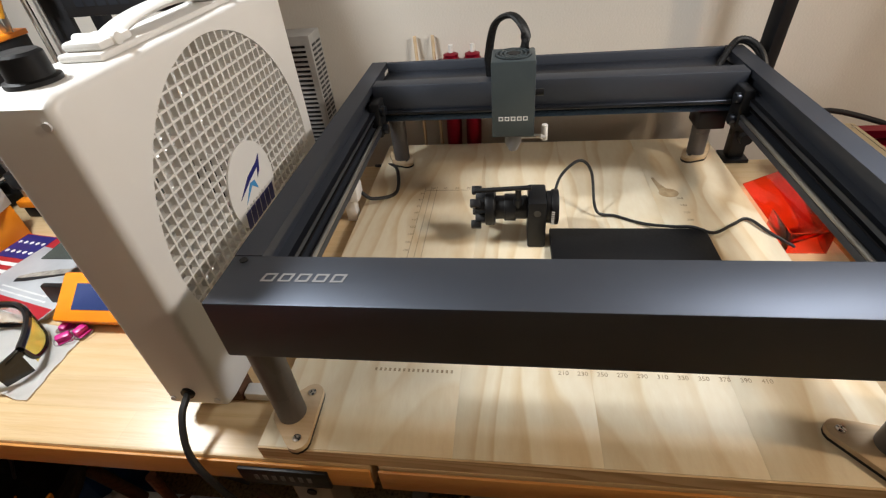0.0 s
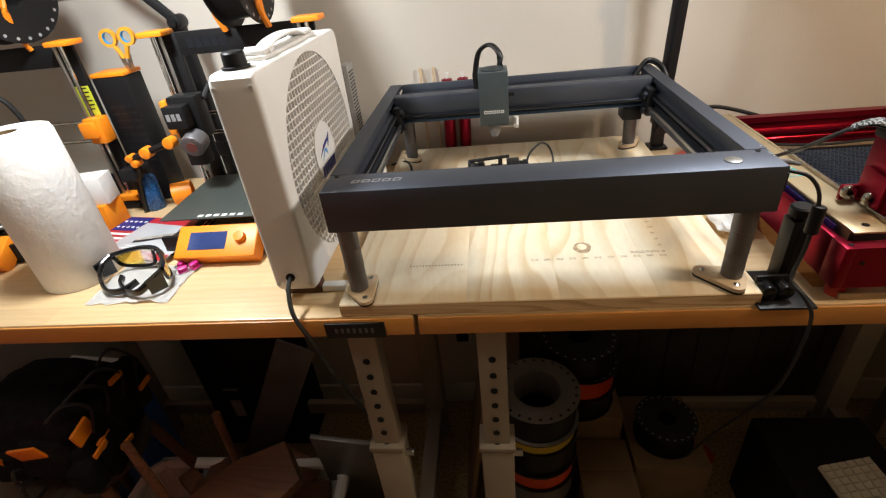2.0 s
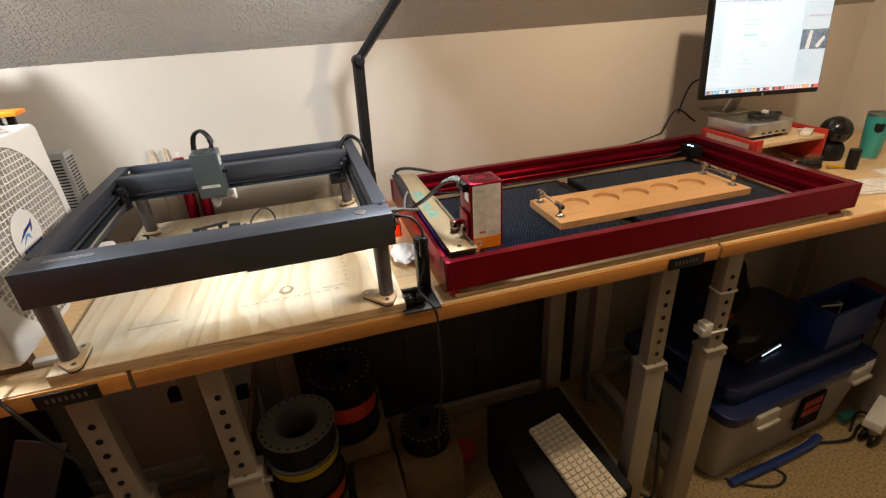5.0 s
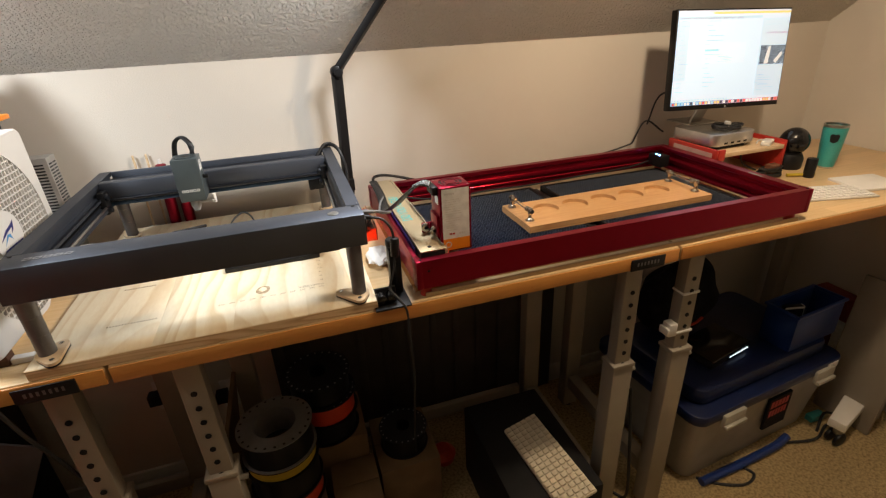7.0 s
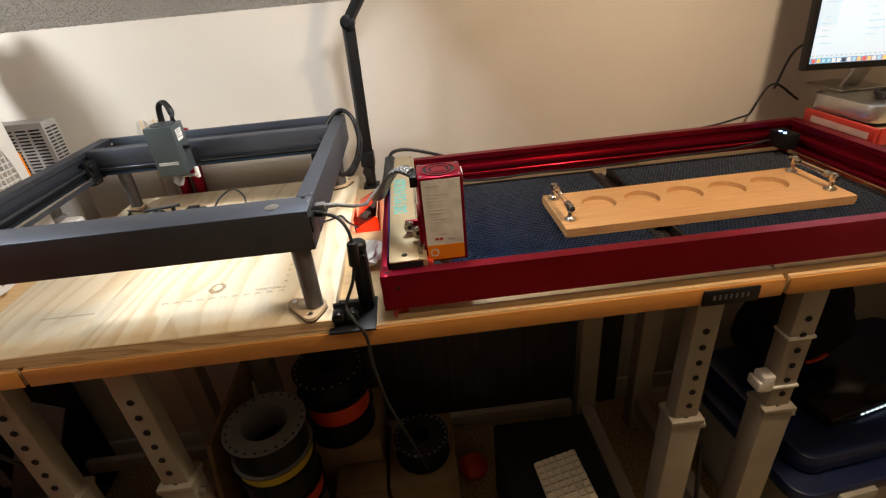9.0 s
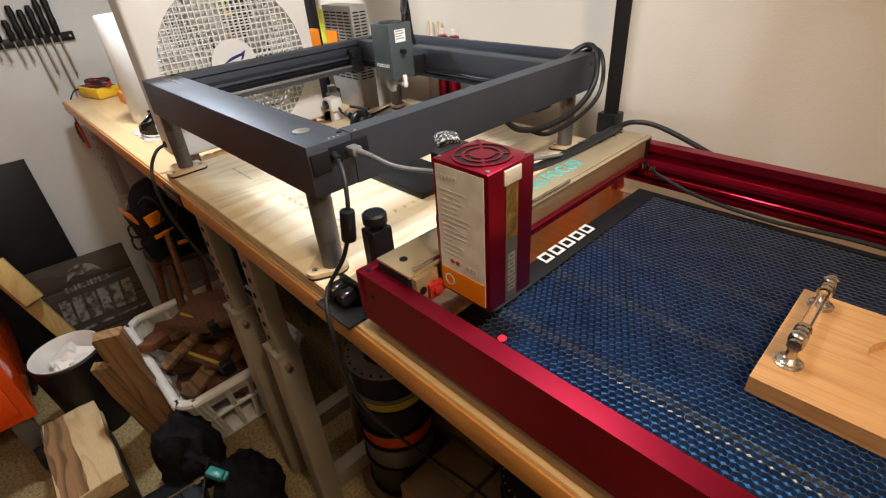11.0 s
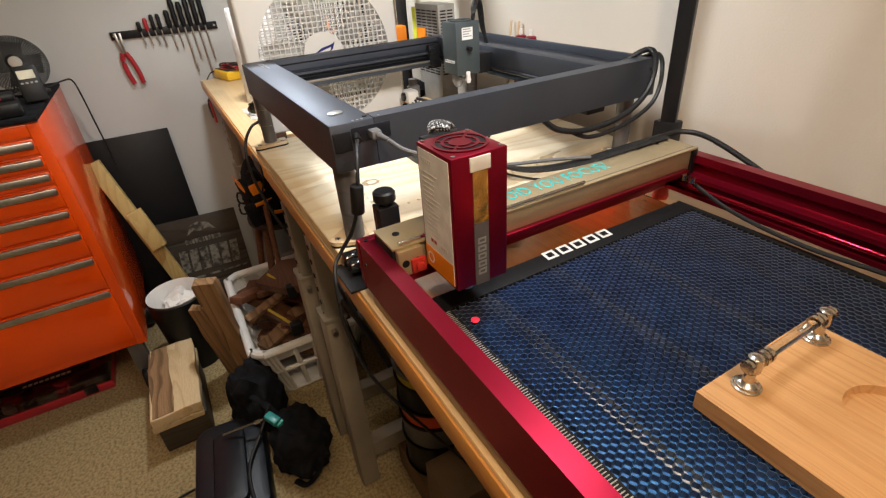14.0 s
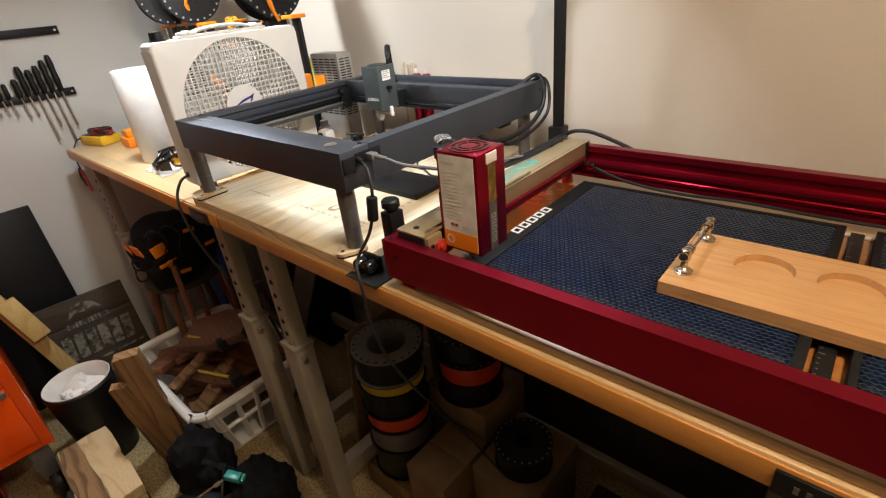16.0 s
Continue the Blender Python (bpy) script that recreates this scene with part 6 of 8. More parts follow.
join(cov, turned(box(-0.027, 0.025, 0.339, 0.500, -0.0012, 0.0012, 0.0006), Matrix.Translation((0.640, 0, TOP + 0.024)) @ pose(0, 0, 0, 0, -26, 0)))
part("cover_body", cov, M_AMBER, OR).visible_shadow = False
WP = thing("crumpled_paper", at(0.655, 0.20, TOP), "scrap of crumpled white paper", "paper")
cr = bmesh.new()
bmesh.ops.create_icosphere(cr, subdivisions=3, radius=1)
rg = random.Random(12)
for v in cr.verts:
    v.co *= 1 + 0.35 * (noise.noise(v.co * 2.2) + 0.4 * rg.random())
    v.co = Vector((0.648 + 0.026 * v.co.x, 0.215 + 0.045 * v.co.y, TOP + 0.014 + 0.012 * v.co.z))
    v.co.z = max(v.co.z, TOP + 0.0005)
part("scrap", cr, M_PAPER, WP, smooth=15)

for x in (0.131, 0.170):
    ob = thing("marker_tube", at(x, 0.672, TOP), "red anodised metal tube with a white tip", "tube", "red tubes")
    part("tube_body", cyl((x, 0.672, TOP), (x + 0.004, 0.672, 1.168), 0.0150, seg=28, bevel=0.001), M_RED, ob)
    part("tube_cap", lathe([(0.0150, 1.1685), (0.0160, 1.172), (0.0160, 1.180), (0.0135, 1.184), (0.0135, 1.189), (0.006, 1.192), (0, 1.192)], (x + 0.004, 0.672, 0), 28), M_RED, ob)
    part("tip", cyl((x + 0.004, 0.672, 1.192), (x + 0.0045, 0.672, 1.205), 0.0042, seg=14), M_WHITE, ob)
for x in (0.072, 0.105):
    ob = thing("dowel", at(x, 0.68, TOP), "thin plain wooden dowel leaning on the wall", "dowel", "dowels")
    part("rod", cyl((x, 0.672, TOP), (x - 0.004, 0.692, 1.218), 0.0031, seg=14), M_PLY, ob)
CAMW = thing("webcam", at(-0.018, 0.43, TOP), "small white camera on a stand behind the grey frame", "camera")
part("camera_body", box(-0.038, 0.004, 0.405, 0.440, TOP + 0.040, TOP + 0.074, 0.008), M_WHITE, CAMW)
part("camera_foot", box(-0.026, -0.008, 0.415, 0.433, TOP, TOP + 0.040, 0.002), M_WHITE, CAMW)
part("lens", cyl((-0.017, 0.406, TOP + 0.058), (-0.017, 0.398, TOP + 0.058), 0.011, seg=24, bevel=0.002), M_GLOSSBLACK, CAMW)
part("cord", cable([(0.004, 0.425, TOP + 0.05), (0.02, 0.43, TOP + 0.035), (0.05, 0.47, TOP + 0.0235), (0.03, 0.56, TOP + 0.0235), (-0.02, 0.60, TOP + 0.004)], 0.003), M_RUBBER, CAMW)
DIALS = thing("plastic_fitting", at(-0.07, 0.458, TOP), "stepped grey plastic knob behind the fan", "knob")
part("knob_body", lathe([(0.016, 0), (0.018, 0.050), (0.018, 0.068), (0.012, 0.072), (0.012, 0.088), (0, 0.088)], (-0.068, 0.458, TOP), 24), M_FILGREY, DIALS)

STAND = thing("roller_stand", at(0.63, 0.02, TOP), "black metal roller support on a flat base", "stand")
part("base_plate", box(0.596, 0.670, -0.014, 0.076, TOP, TOP + 0.004, 0.001), M_BLACK, STAND)
part("post", box(0.642, 0.666, 0.042, 0.070, TOP + 0.004, 1.104, 0.002), M_BLACK, STAND)
part("post_groove", box(0.6525, 0.6555, 0.0412, 0.0419, TOP + 0.02, 1.095), M_DARKRAIL, STAND)
part("post_knob", lathe([(0.008, 1.104), (0.008, 1.109), (0.0145, 1.111), (0.0145, 1.121), (0.012, 1.1235), (0, 1.1235)], (0.654, 0.056, 0), 28), M_BLACK, STAND)
for x in (0.612, 0.634):
    part("roller", cyl((x, 0.000, TOP + 0.018), (x, 0.022, TOP + 0.018), 0.0105, seg=24, bevel=0.002), M_GLOSSBLACK, STAND)
part("roller_bracket", box(0.603, 0.645, 0.022, 0.028, TOP + 0.004, TOP + 0.032, 0.001), M_BLACK, STAND)

# ---- computer corner ----
MON = thing("monitor", at(1.93, 0.50, 1.09), "black slim computer monitor showing a white document window", "monitor")
mm = Matrix.Translation((1.900, 0.48, 1.360)) @ pose(0, 0, 0, -7, 1.5, -4) @ Matrix.Diagonal((0.84, 1, 0.97, 1))
part("panel", turned(box(-0.256, 0.256, 0.0, 0.028, -0.156, 0.156, 0.003), mm), M_BLACK, MON)
scr = part("screen", turned(box(-0.2505, 0.2505, -0.0012, -0.0002, -0.141, 0.151), mm), glow("lit_screen", (0.62, 0.80, 1.0), 0.55), MON, "lit white screen")
sm = mm @ Matrix.Translation((0, -0.0013, 0)) @ pose(0, 0, 0, 90)


def shown(name, x0, x1, y0, y1, col, strength, lift=0.0002, tone=""):
    key = "shown_" + name + tone
    m = bpy.data.materials.get(key) or glow(key, col, strength)
    part(name, extrude([(x0, y0), (x1, y0), (x1, y1), (x0, y1)], lift, lift + 0.0002, sm), m, scr)


shown("menu_bar", -0.2505, 0.2505, 0.1465, 0.151, (0.55, 0.60, 0.70), 0.7)
shown("title_strip", -0.10, 0.2505, 0.1395, 0.1462, (0.85, 0.62, 0.22), 0.6)
rgt = random.Random(5)
for k in range(30):
    if k % 7 != 5:
        shown("tool_mark", -0.240 + 0.0092 * k, -0.2345 + 0.0092 * k, 0.124 + 0.002 * rgt.random(), 0.1295, (0.42, 0.44, 0.48), 0.5, 0.0005)
for k in range(10):
    f = k / 9
    shown("dock_strip", -0.2505 + 0.0501 * k, -0.2004 + 0.0501 * k, -0.141, -0.129, (0.12 + 0.50 * f, 0.36 - 0.14 * f, 0.62 - 0.40 * f), 0.55, tone=str(k))
rg = random.Random(9)
for k in range(36):
    tone = rg.choice(("white", "white", "sky", "red", "amber", "ink"))
    col = {"white": (0.85, 0.88, 0.9), "sky": (0.35, 0.6, 0.85), "red": (0.75, 0.12, 0.10), "amber": (0.8, 0.55, 0.2), "ink": (0.06, 0.06, 0.08)}[tone]
    shown("dock_icon", -0.246 + 0.0137 * k, -0.2365 + 0.0137 * k, -0.1395, -0.1310, col, 0.6, 0.0004, tone)
shown("selection", -0.122, -0.062, 0.028, 0.033, (0.30, 0.60, 0.72), 0.8)
shown("divider", -0.245, 0.0, -0.0665, -0.0655, (0.5, 0.53, 0.56), 0.8)
for k in range(7):
    shown("text_row", 0.128 + 0.01 * (k % 3), 0.165 + 0.01 * (k % 2) + 0.02 * (k % 3), -0.055 - 0.008 * k, -0.0535 - 0.008 * k, (0.42, 0.45, 0.50), 0.45)
for k in range(8):
    shown("text_row", -0.060 + 0.012 * (k % 3), -0.010 + 0.01 * (k % 2), 0.010 - 0.005 * k, 0.0113 - 0.005 * k, (0.45, 0.47, 0.52), 0.5) if k < 4 else None
shown("window_header", -0.250, 0.120, 0.126, 0.133, (0.50, 0.64, 0.80), 0.55)
shown("side_list", -0.250, -0.200, -0.060, 0.120, (0.56, 0.73, 0.92), 0.52)
shown("side_panel", 0.125, 0.250, -0.121, 0.125, (0.58, 0.74, 0.92), 0.52)
shown("popup_pane", -0.130, 0.060, -0.010, 0.050, (0.66, 0.82, 1.0), 0.56, 0.0001)
shown("popup_edge", -0.130, 0.060, 0.0495, 0.052, (0.60, 0.66, 0.74), 0.7)
rgs = random.Random(77)
for k in range(46):
    col = k % 3
    x = (-0.245, -0.125, 0.132)[col] + 0.012 * rgs.random()
    y = 0.118 - 0.0145 * (k // 3) + 0.003 * rgs.random()
    if y > -0.118 and not (col == 2 and -0.03 < y < 0.09):
        shown("text_row", x, x + 0.014 + 0.07 * rgs.random() * (0.4 if col == 0 else 1.0), y, y + 0.0014, (0.42, 0.45, 0.50), 0.45)
for k in range(20):
    shown("status_mark", -0.250 + 0.0130 * k, -0.243 + 0.0130 * k, -0.1255, -0.1222, (0.40, 0.43, 0.46), 0.7)
shown("preview_bar", 0.150, 0.250, 0.077, 0.082, (0.45, 0.16, 0.14), 0.7)
shown("preview_pane", 0.132, 0.250, -0.020, 0.040, (0.03, 0.03, 0.035), 0.5)
part("preview_shape", extrude([(0.155, -0.018), (0.168, 0.036), (0.180, 0.038), (0.174, -0.018)], 0.0004, 0.0006, sm), glow("preview_light", (0.7, 0.72, 0.72), 0.6), scr)
part("preview_shape", extrude([(0.200, -0.010), (0.232, 0.020), (0.240, 0.012), (0.212, -0.018)], 0.0004, 0.0006, sm), bpy.data.materials["preview_light"], scr)
part("maker_mark", extrude([(-0.004, -0.155), (0.004, -0.155), (0.004, -0.147), (-0.004, -0.147)], 0, 0.0003, sm), M_LOGO, MON)
part("stand_neck", turned(box(-0.022, 0.022, -0.006, 0.006, -0.15, 0.02, 0.003), Matrix.Translation((1.915, 0.535, 1.275)) @ pose(0, 0, 0, 14, 14, 0)), M_STEEL, MON)
part("stand_foot", box(1.835, 1.955, 0.53, 0.65, 1.1422, 1.147, 0.001), M_STEEL, MON)

SHELF = thing("riser_shelf", at(1.934, 0.43, TOP), "wooden riser shelf with red printed ends and trim", "shelf")
part("shelf_board", box(1.786, 2.066, 0.35, 0.555, 1.076, 1.0895, 0.001), M_PLY, SHELF)
part("side_trim", box(1.774, 1.7858, 0.346, 0.558, 1.070, 1.104, 0.003), M_REDP, SHELF, "red printed trim")
part("trim_label", box(1.7728, 1.7738, 0.36, 0.53, 1.077, 1.092), mat("pink_label", (0.62, 0.40, 0.36), 0.5), SHELF)
part("trim_corner", box(1.786, 1.812, 0.344, 0.3498, 1.066, 1.104, 0.002), M_REDP, SHELF)
for x in (1.7862, 2.0662):
    part("end_panel", box(x, x + 0.012, 0.35, 0.555, TOP, 1.0758 if x < 2 else 1.104, 0.002), M_REDP, SHELF, "red printed end panel")
MINI = thing("desktop_computer", at(1.887, 0.482, 1.0897, 3), "small silver square desktop computer on the shelf", "computer", local=True)
part("computer_case", extrude(rounded(-0.095, 0.095, -0.095, 0.095, 0.030, 6), 0.012, 0.052, None, None, 0.003), mat("silver_case", (0.62, 0.61, 0.60), 0.32, 0.9, scale=20), MINI)
for k in range(4):
    part("port", box(-0.05 + 0.028 * k, -0.036 + 0.028 * k, -0.0955, -0.0949, 0.018, 0.024), M_BLACK, MINI)
part("rubber_base", extrude(rounded(-0.08, 0.08, -0.08, 0.08, 0.026, 6), 0.0003, 0.0118), M_BLACK, MINI)
HEAP = thing("cable_heap", at(1.885, 0.45, 1.142), "heap of black cords with a white plug on the computer", "cable")
rg = random.Random(21)
for k in range(3):
    part("cord", cable([(1.895 + (0.044 + 0.014 * rg.random()) * math.cos(0.8 * i + k), 0.435 + (0.024 + 0.012 * rg.random()) * math.sin(0.8 * i + k), 1.1465 + 0.004 * k + 0.006 * rg.random()) for i in range(14)], 0.0038), M_RUBBER, HEAP)
part("plug", box(1.888, 1.900, 0.425, 0.445, 1.160, 1.170, 0.002), M_WHITE, HEAP)
for pts in ([(1.70, 0.66, 1.07), (1.62, 0.68, 1.045), (1.5, 0.685, 1.03), (1.35, 0.69, 1.003)], [(1.74, 0.64, 1.14), (1.76, 0.62, 1.24), (1.78, 0.54, 1.27)], [(1.70, 0.66, 1.07), (1.74, 0.65, 1.15), (1.80, 0.62, 1.11)], [(1.92, 0.43, 1.10), (1.935, 0.405, 1.085), (1.95, 0.395, 1.03), (2.0, 0.38, 1.003)]):
    ob = thing("loose_cable", at(*pts[-1]), "loose black cord behind the monitor", "cable", "desk cords")
    part("cord", cable(pts, 0.003), M_RUBBER, ob)
CHG = thing("white_charger", at(2.025, 0.38, 1.0897, 30), "small white charger and cord on the shelf", "charger", local=True)
part("charger_body", box(-0.035, 0.03, -0.014, 0.014, 0, 0.014, 0.003), M_WHITE, CHG)
part("cord", cable([(0.03, 0, 0.006), (0.05, 0.01, 0.004), (0.03, 0.03, 0.004), (-0.02, 0.028, 0.004)], 0.003), M_WHITE, CHG)
BRASS = thing("brass_pen", at(2.045, 0.275, TOP), "brass pen among dark cables", "pen")
part("pen_body", cyl((2.025, 0.285, TOP + 0.007), (2.11, 0.257, TOP + 0.006), 0.0055, seg=14), M_FILGOLD, BRASS)
TANG = thing("cable_tangle", at(1.985, 0.305, TOP), "tangle of dark adapters and cords", "cable")
for k in range(4):
    part("cord", cable([(1.975 + (0.035 + 0.02 * rg.random()) * math.cos(0.9 * i + k), 0.307 + 0.018 * math.sin(0.9 * i + k), TOP + 0.005 + 0.008 * k + 0.006 * rg.random()) for i in range(10)], 0.004), M_RUBBER, TANG)
part("adapter", box(1.96, 2., 0.295, 0.32, TOP + 0.001, TOP + 0.045, 0.003), mat("brown_plastic", (0.16, 0.06, 0.03), 0.4), TANG)
SPK = thing("ball_webcam", at(2.13, 0.368, TOP), "round black ball speaker on a black stand", "speaker")
part("ball", lathe([(0.001, -0.046)] + [(0.046 * math.cos(radians(a)), 0.046 * math.sin(radians(a))) for a in range(-80, 90, 10)] + [(0.001, 0.046)], (2.132, 0.368, 1.090), 36), M_GLOSSBLACK, SPK)
part("stand", lathe([(0.040, 0), (0.042, 0.006), (0.043, 0.034), (0.036, 0.050), (0.022, 0.056)], (2.126, 0.368, TOP), 36), M_BLACK, SPK)
CUP = thing("tumbler", at(2.234, 0.315, TOP), "teal insulated tumbler with steel rim and dark emblem", "tumbler")
part("tumbler_body", lathe([(0.025, 0.006), (0.028, 0.028), (0.033, 0.086), (0.0355, 0.132), (0.0355, 0.138)], (2.234, 0.315, TOP), 40), M_TEAL, CUP)
part("steel_base", lathe([(0.024, 0), (0.025, 0.006)], (2.234, 0.315, TOP), 36), M_STEEL, CUP)
part("rim", ring(0.0315, 0.0356, 0.138, 0.146, (2.234, 0.315, TOP), 40), M_STEEL, CUP)
part("lid", cyl((2.234, 0.315, TOP + 0.136), (2.234, 0.315, TOP + 0.143), 0.0315, seg=36), M_SMOKE, CUP)
part("emblem", turned(extrude([(-0.011, -0.010), (0.0, -0.017), (0.011, -0.010), (0.013, 0.010), (0.006, 0.015), (0.0, 0.011), (-0.006, 0.015), (-0.013, 0.010)], -0.0012, 0.0006), Matrix.Translation((2.2085, 0.2925, TOP + 0.105)) @ pose(0, 0, 0, 94, 0, -49)), M_BLACK, CUP, "dark emblem")
CAN = thing("small_canister", at(2.085, 0.258, TOP), "small black cylinder standing on the bench", "canister")
part("canister_body", lathe([(0.015, 0), (0.016, 0.002), (0.016, 0.058), (0.0145, 0.062), (0, 0.062)], (2.085, 0.258, TOP), 24), M_BLACK, CAN)
PAD = thing("white_keyboard", at(1.99, 0.12, TOP, -14), "thin white keyboard lying on the bench", "keyboard", "keyboards", local=True)
part("keyboard_base", box(-0.11, 0.11, -0.055, 0.055, 0, 0.006, 0.002), M_WHITE, PAD)
key_mesh = mesh_of("key", box(-0.0075, 0.0075, -0.0075, 0.0075, 0, 0.003, 0.001), M_PAPER)
for j in range(5):
    for i in range(11):
        k = part("key", key_mesh, M_PAPER, PAD)
        k.matrix_basis = Matrix.Translation((-0.095 + 0.019 * i, -0.040 + 0.019 * j, 0.006))
PAP = thing("notepad", at(2.175, 0.135, TOP, -10), "blank white notepad on the bench", "notepad", local=True)
part("page_block", box(-0.08, 0.08, -0.062, 0.062, 0, 0.008, 0.001), M_PAPER, PAP)

# ---- under the benches ----
z_top = 0.562
M_DULLFLANGE = mat("dull_grey_flange", (0.20, 0.20, 0.20), 0.55, scale=24)
for w, mt, fl, nm, lb in ((0.080, M_BLACK, M_DULLFLANGE, "wire_spool", "large grey-flanged spool of black wire atop the stack"), (0.036, M_FILGOLD, M_BLACK, "filament_spool", "thin black spool of gold filament in the stack"),
                      (0.080, M_BLACK, M_BLACK, "filament_spool", "black spool of black filament in the stack"), (0.052, M_FILRED, M_BLACK, "filament_spool", "black spool of red filament in the stack"),
                      (0.080, M_TUBE, M_BLACK, "filament_spool", "black spool of dull silver filament in the stack"), (0.112, M_BLACK, M_BLACK, "filament_spool", "black spool at the bottom of the stack")):
    reel((0.320, 0.246, z_top - w / 2 - 0.0015), (0, 0, 1), 0.100, w, mt, fl, lb, nm, "stacked spools", 0.5 + 0.10 * (nm == "wire_spool"), 0.93, 0.30 + 0.26 * (nm == "wire_spool"))
    z_top -= w + 0.0032
single("spool_box", box(0.225, 0.425, 0.15, 0.34, 0.0, 0.1015, 0.002), M_CARD, "brown cardboard box under the spool stack", "box", "cardboard boxes")
reel((0.448, 0.440, 0.512), (0, 0, 1), 0.100, 0.070, M_BLACK, M_BLACK, "black filament spool near the wall", "filament_spool", "stacked spools", 0.5, 0.9)
reel((0.456, 0.435, 0.438), (0, 0, 1), 0.100, 0.070, M_FILRED, M_BLACK, "black spool of orange-red filament near the wall", "filament_spool", "stacked spools", 0.5, 0.9)
reel((0.452, 0.435, 0.364), (0, 0, 1), 0.100, 0.070, M_BLACK, M_BLACK, "black filament spool near the wall", "filament_spool", "stacked spools", 0.5, 0.9)
def carton(x0, x1, y0, y1, h, label):
    ob = thing("carton", at((x0 + x1) / 2, (y0 + y1) / 2, 0), label, "box", "cardboard boxes")
    part("carton_body", box(x0, x1, y0, y1, 0.0, h - 0.003, 0.002), M_CARD, ob)
    ym = (y0 + y1) / 2
    part("flap", box(x0, x1, y0, ym - 0.001, h - 0.0028, h, 0.0006), M_CARD, ob)
    part("flap", box(x0, x1, ym + 0.001, y1, h - 0.0028, h, 0.0006), M_CARD, ob)
    part("tape_strip", box(x0 - 0.0005, x0, ym - 0.024, ym + 0.024, h - 0.07, h), M_TAPE, ob, "shiny brown tape")


carton(0.340, 0.565, 0.352, 0.56, 0.3275, "brown carton carrying filament spools")
carton(0.585, 0.78, 0.26, 0.50, 0.235, "brown carton beside the spools")
carton(0.435, 0.575, 0.15, 0.345, 0.24, "taped brown carton under the bench")
reel((0.685, 0.365, 0.2705), (0, 0, 1), 0.080, 0.068, M_BLACK, M_BLACK, "dark filament spool on a carton", "filament_spool", "stacked spools", 0.5, 0.9)
single("orange_bag", lathe([(0.0, 0), (0.045, 0.004), (0.05, 0.03), (0.03, 0.05), (0, 0.052)], (0.84, 0.45, 0.0), 14), M_FILRED, "crumpled orange bag on the floor", "bag")
TOWER = thing("computer_tower", at(1.07, 0.12, 0), "black computer case lying flat under the bench", "computer")
part("case_body", box(0.90, 1.17, -0.06, 0.36, 0.02, 0.315, 0.006), M_MATBLACK, TOWER)
for x in (0.93, 1.14):
    for y in (-0.03, 0.33):
        part("case_foot", cyl((x, y, 0), (x, y, 0.02), 0.014, seg=14), M_BLACK, TOWER)
KEYB = thing("keyboard", at(1.068, 0.118, 0.3165), "dusty off-white computer keyboard lying on the dark case", "keyboard", "keyboards")
kb = Matrix.Translation((1.052, 0.058, 0.332)) @ pose(0, 0, 0, 0, -12, 5)
ivory = mat("ivory_plastic", (0.78, 0.71, 0.57), 0.5, col2=(0.70, 0.62, 0.48), scale=30)
part("keyboard_base", turned(box(-0.058, 0.058, -0.155, 0.155, -0.006, 0.006, 0.003), kb), ivory, KEYB)
cap_mesh = mesh_of("key", turned(box(-0.0078, 0.0078, -0.0078, 0.0078, 0.006, 0.012, 0.0012), kb), ivory)
for i in range(6):
    for j in range(17):
        k = part("key", cap_mesh, ivory, KEYB)
        k.matrix_basis = Matrix.Translation(kb.to_3x3() @ Vector((-0.0465 + 0.0186 * i, -0.145 + 0.0181 * j, 0)))
for z, x in ((0.345, 0.14), (0.40, -0.06)):
    ob = thing("power_outlet", at(x, BACK, z), "white wall socket plate with a plugged adapter", "socket", "wall sockets")
    part("cover_plate", box(x - 0.036, x + 0.036, BACK - 0.006, BACK, z - 0.058, z + 0.058, 0.002), M_WHITE, ob)
    part("socket_face", box(x - 0.016, x + 0.016, BACK - 0.0075, BACK - 0.0062, z - 0.034, z + 0.034, 0.001), M_PAPER, ob)
    part("adapter", box(x - 0.05, x - 0.01, BACK - 0.045, BACK - 0.0078, z - 0.012, z + 0.03, 0.004), M_BLACK, ob)
setting("baseboard", box(LEFT, RIGHT, BACK - 0.012, BACK, 0.0, 0.09, 0.002), M_WHITE, "white-painted skirting along the low wall", "baseboard")

# Added dark panel: deepens the shade on the wall below the benches.
DPAN = thing("ribbed_panel", at(0.86, 0.68, 0.0), "dark ribbed panel added to deepen the shade on the low wall", "panel")
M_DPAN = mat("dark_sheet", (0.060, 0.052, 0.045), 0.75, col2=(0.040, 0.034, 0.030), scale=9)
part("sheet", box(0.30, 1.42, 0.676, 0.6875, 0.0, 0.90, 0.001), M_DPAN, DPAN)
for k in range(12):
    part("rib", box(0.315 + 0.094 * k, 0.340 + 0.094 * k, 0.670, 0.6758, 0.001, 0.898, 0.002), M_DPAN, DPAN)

TOTE = thing("storage_tote", at(1.98, 0.30, 0), "grey storage tote with a blue lid and white latches", "storage box")
tb = Matrix.Translation((1.915, 0.300, 0)) @ pose(0, 0, 0, 0, 0, 6) @ Matrix.Diagonal((0.9, 1, 1, 1))
tub = bmesh.new()
lo_p, hi_p = rounded(-0.36, 0.36, -0.205, 0.205, 0.04), rounded(-0.40, 0.40, -0.235, 0.235, 0.045)
va, vb = [tub.verts.new((x, y, 0.001)) for x, y in lo_p], [tub.verts.new((x, y, 0.300)) for x, y in hi_p]
for k in range(len(va)):
    tub.faces.new((va[k], va[(k + 1) % len(va)], vb[(k + 1) % len(va)], vb[k]))
tub.faces.new(va[::-1])
tub.faces.new(vb)
part("tub", turned(tub, tb), M_TOTE, TOTE)
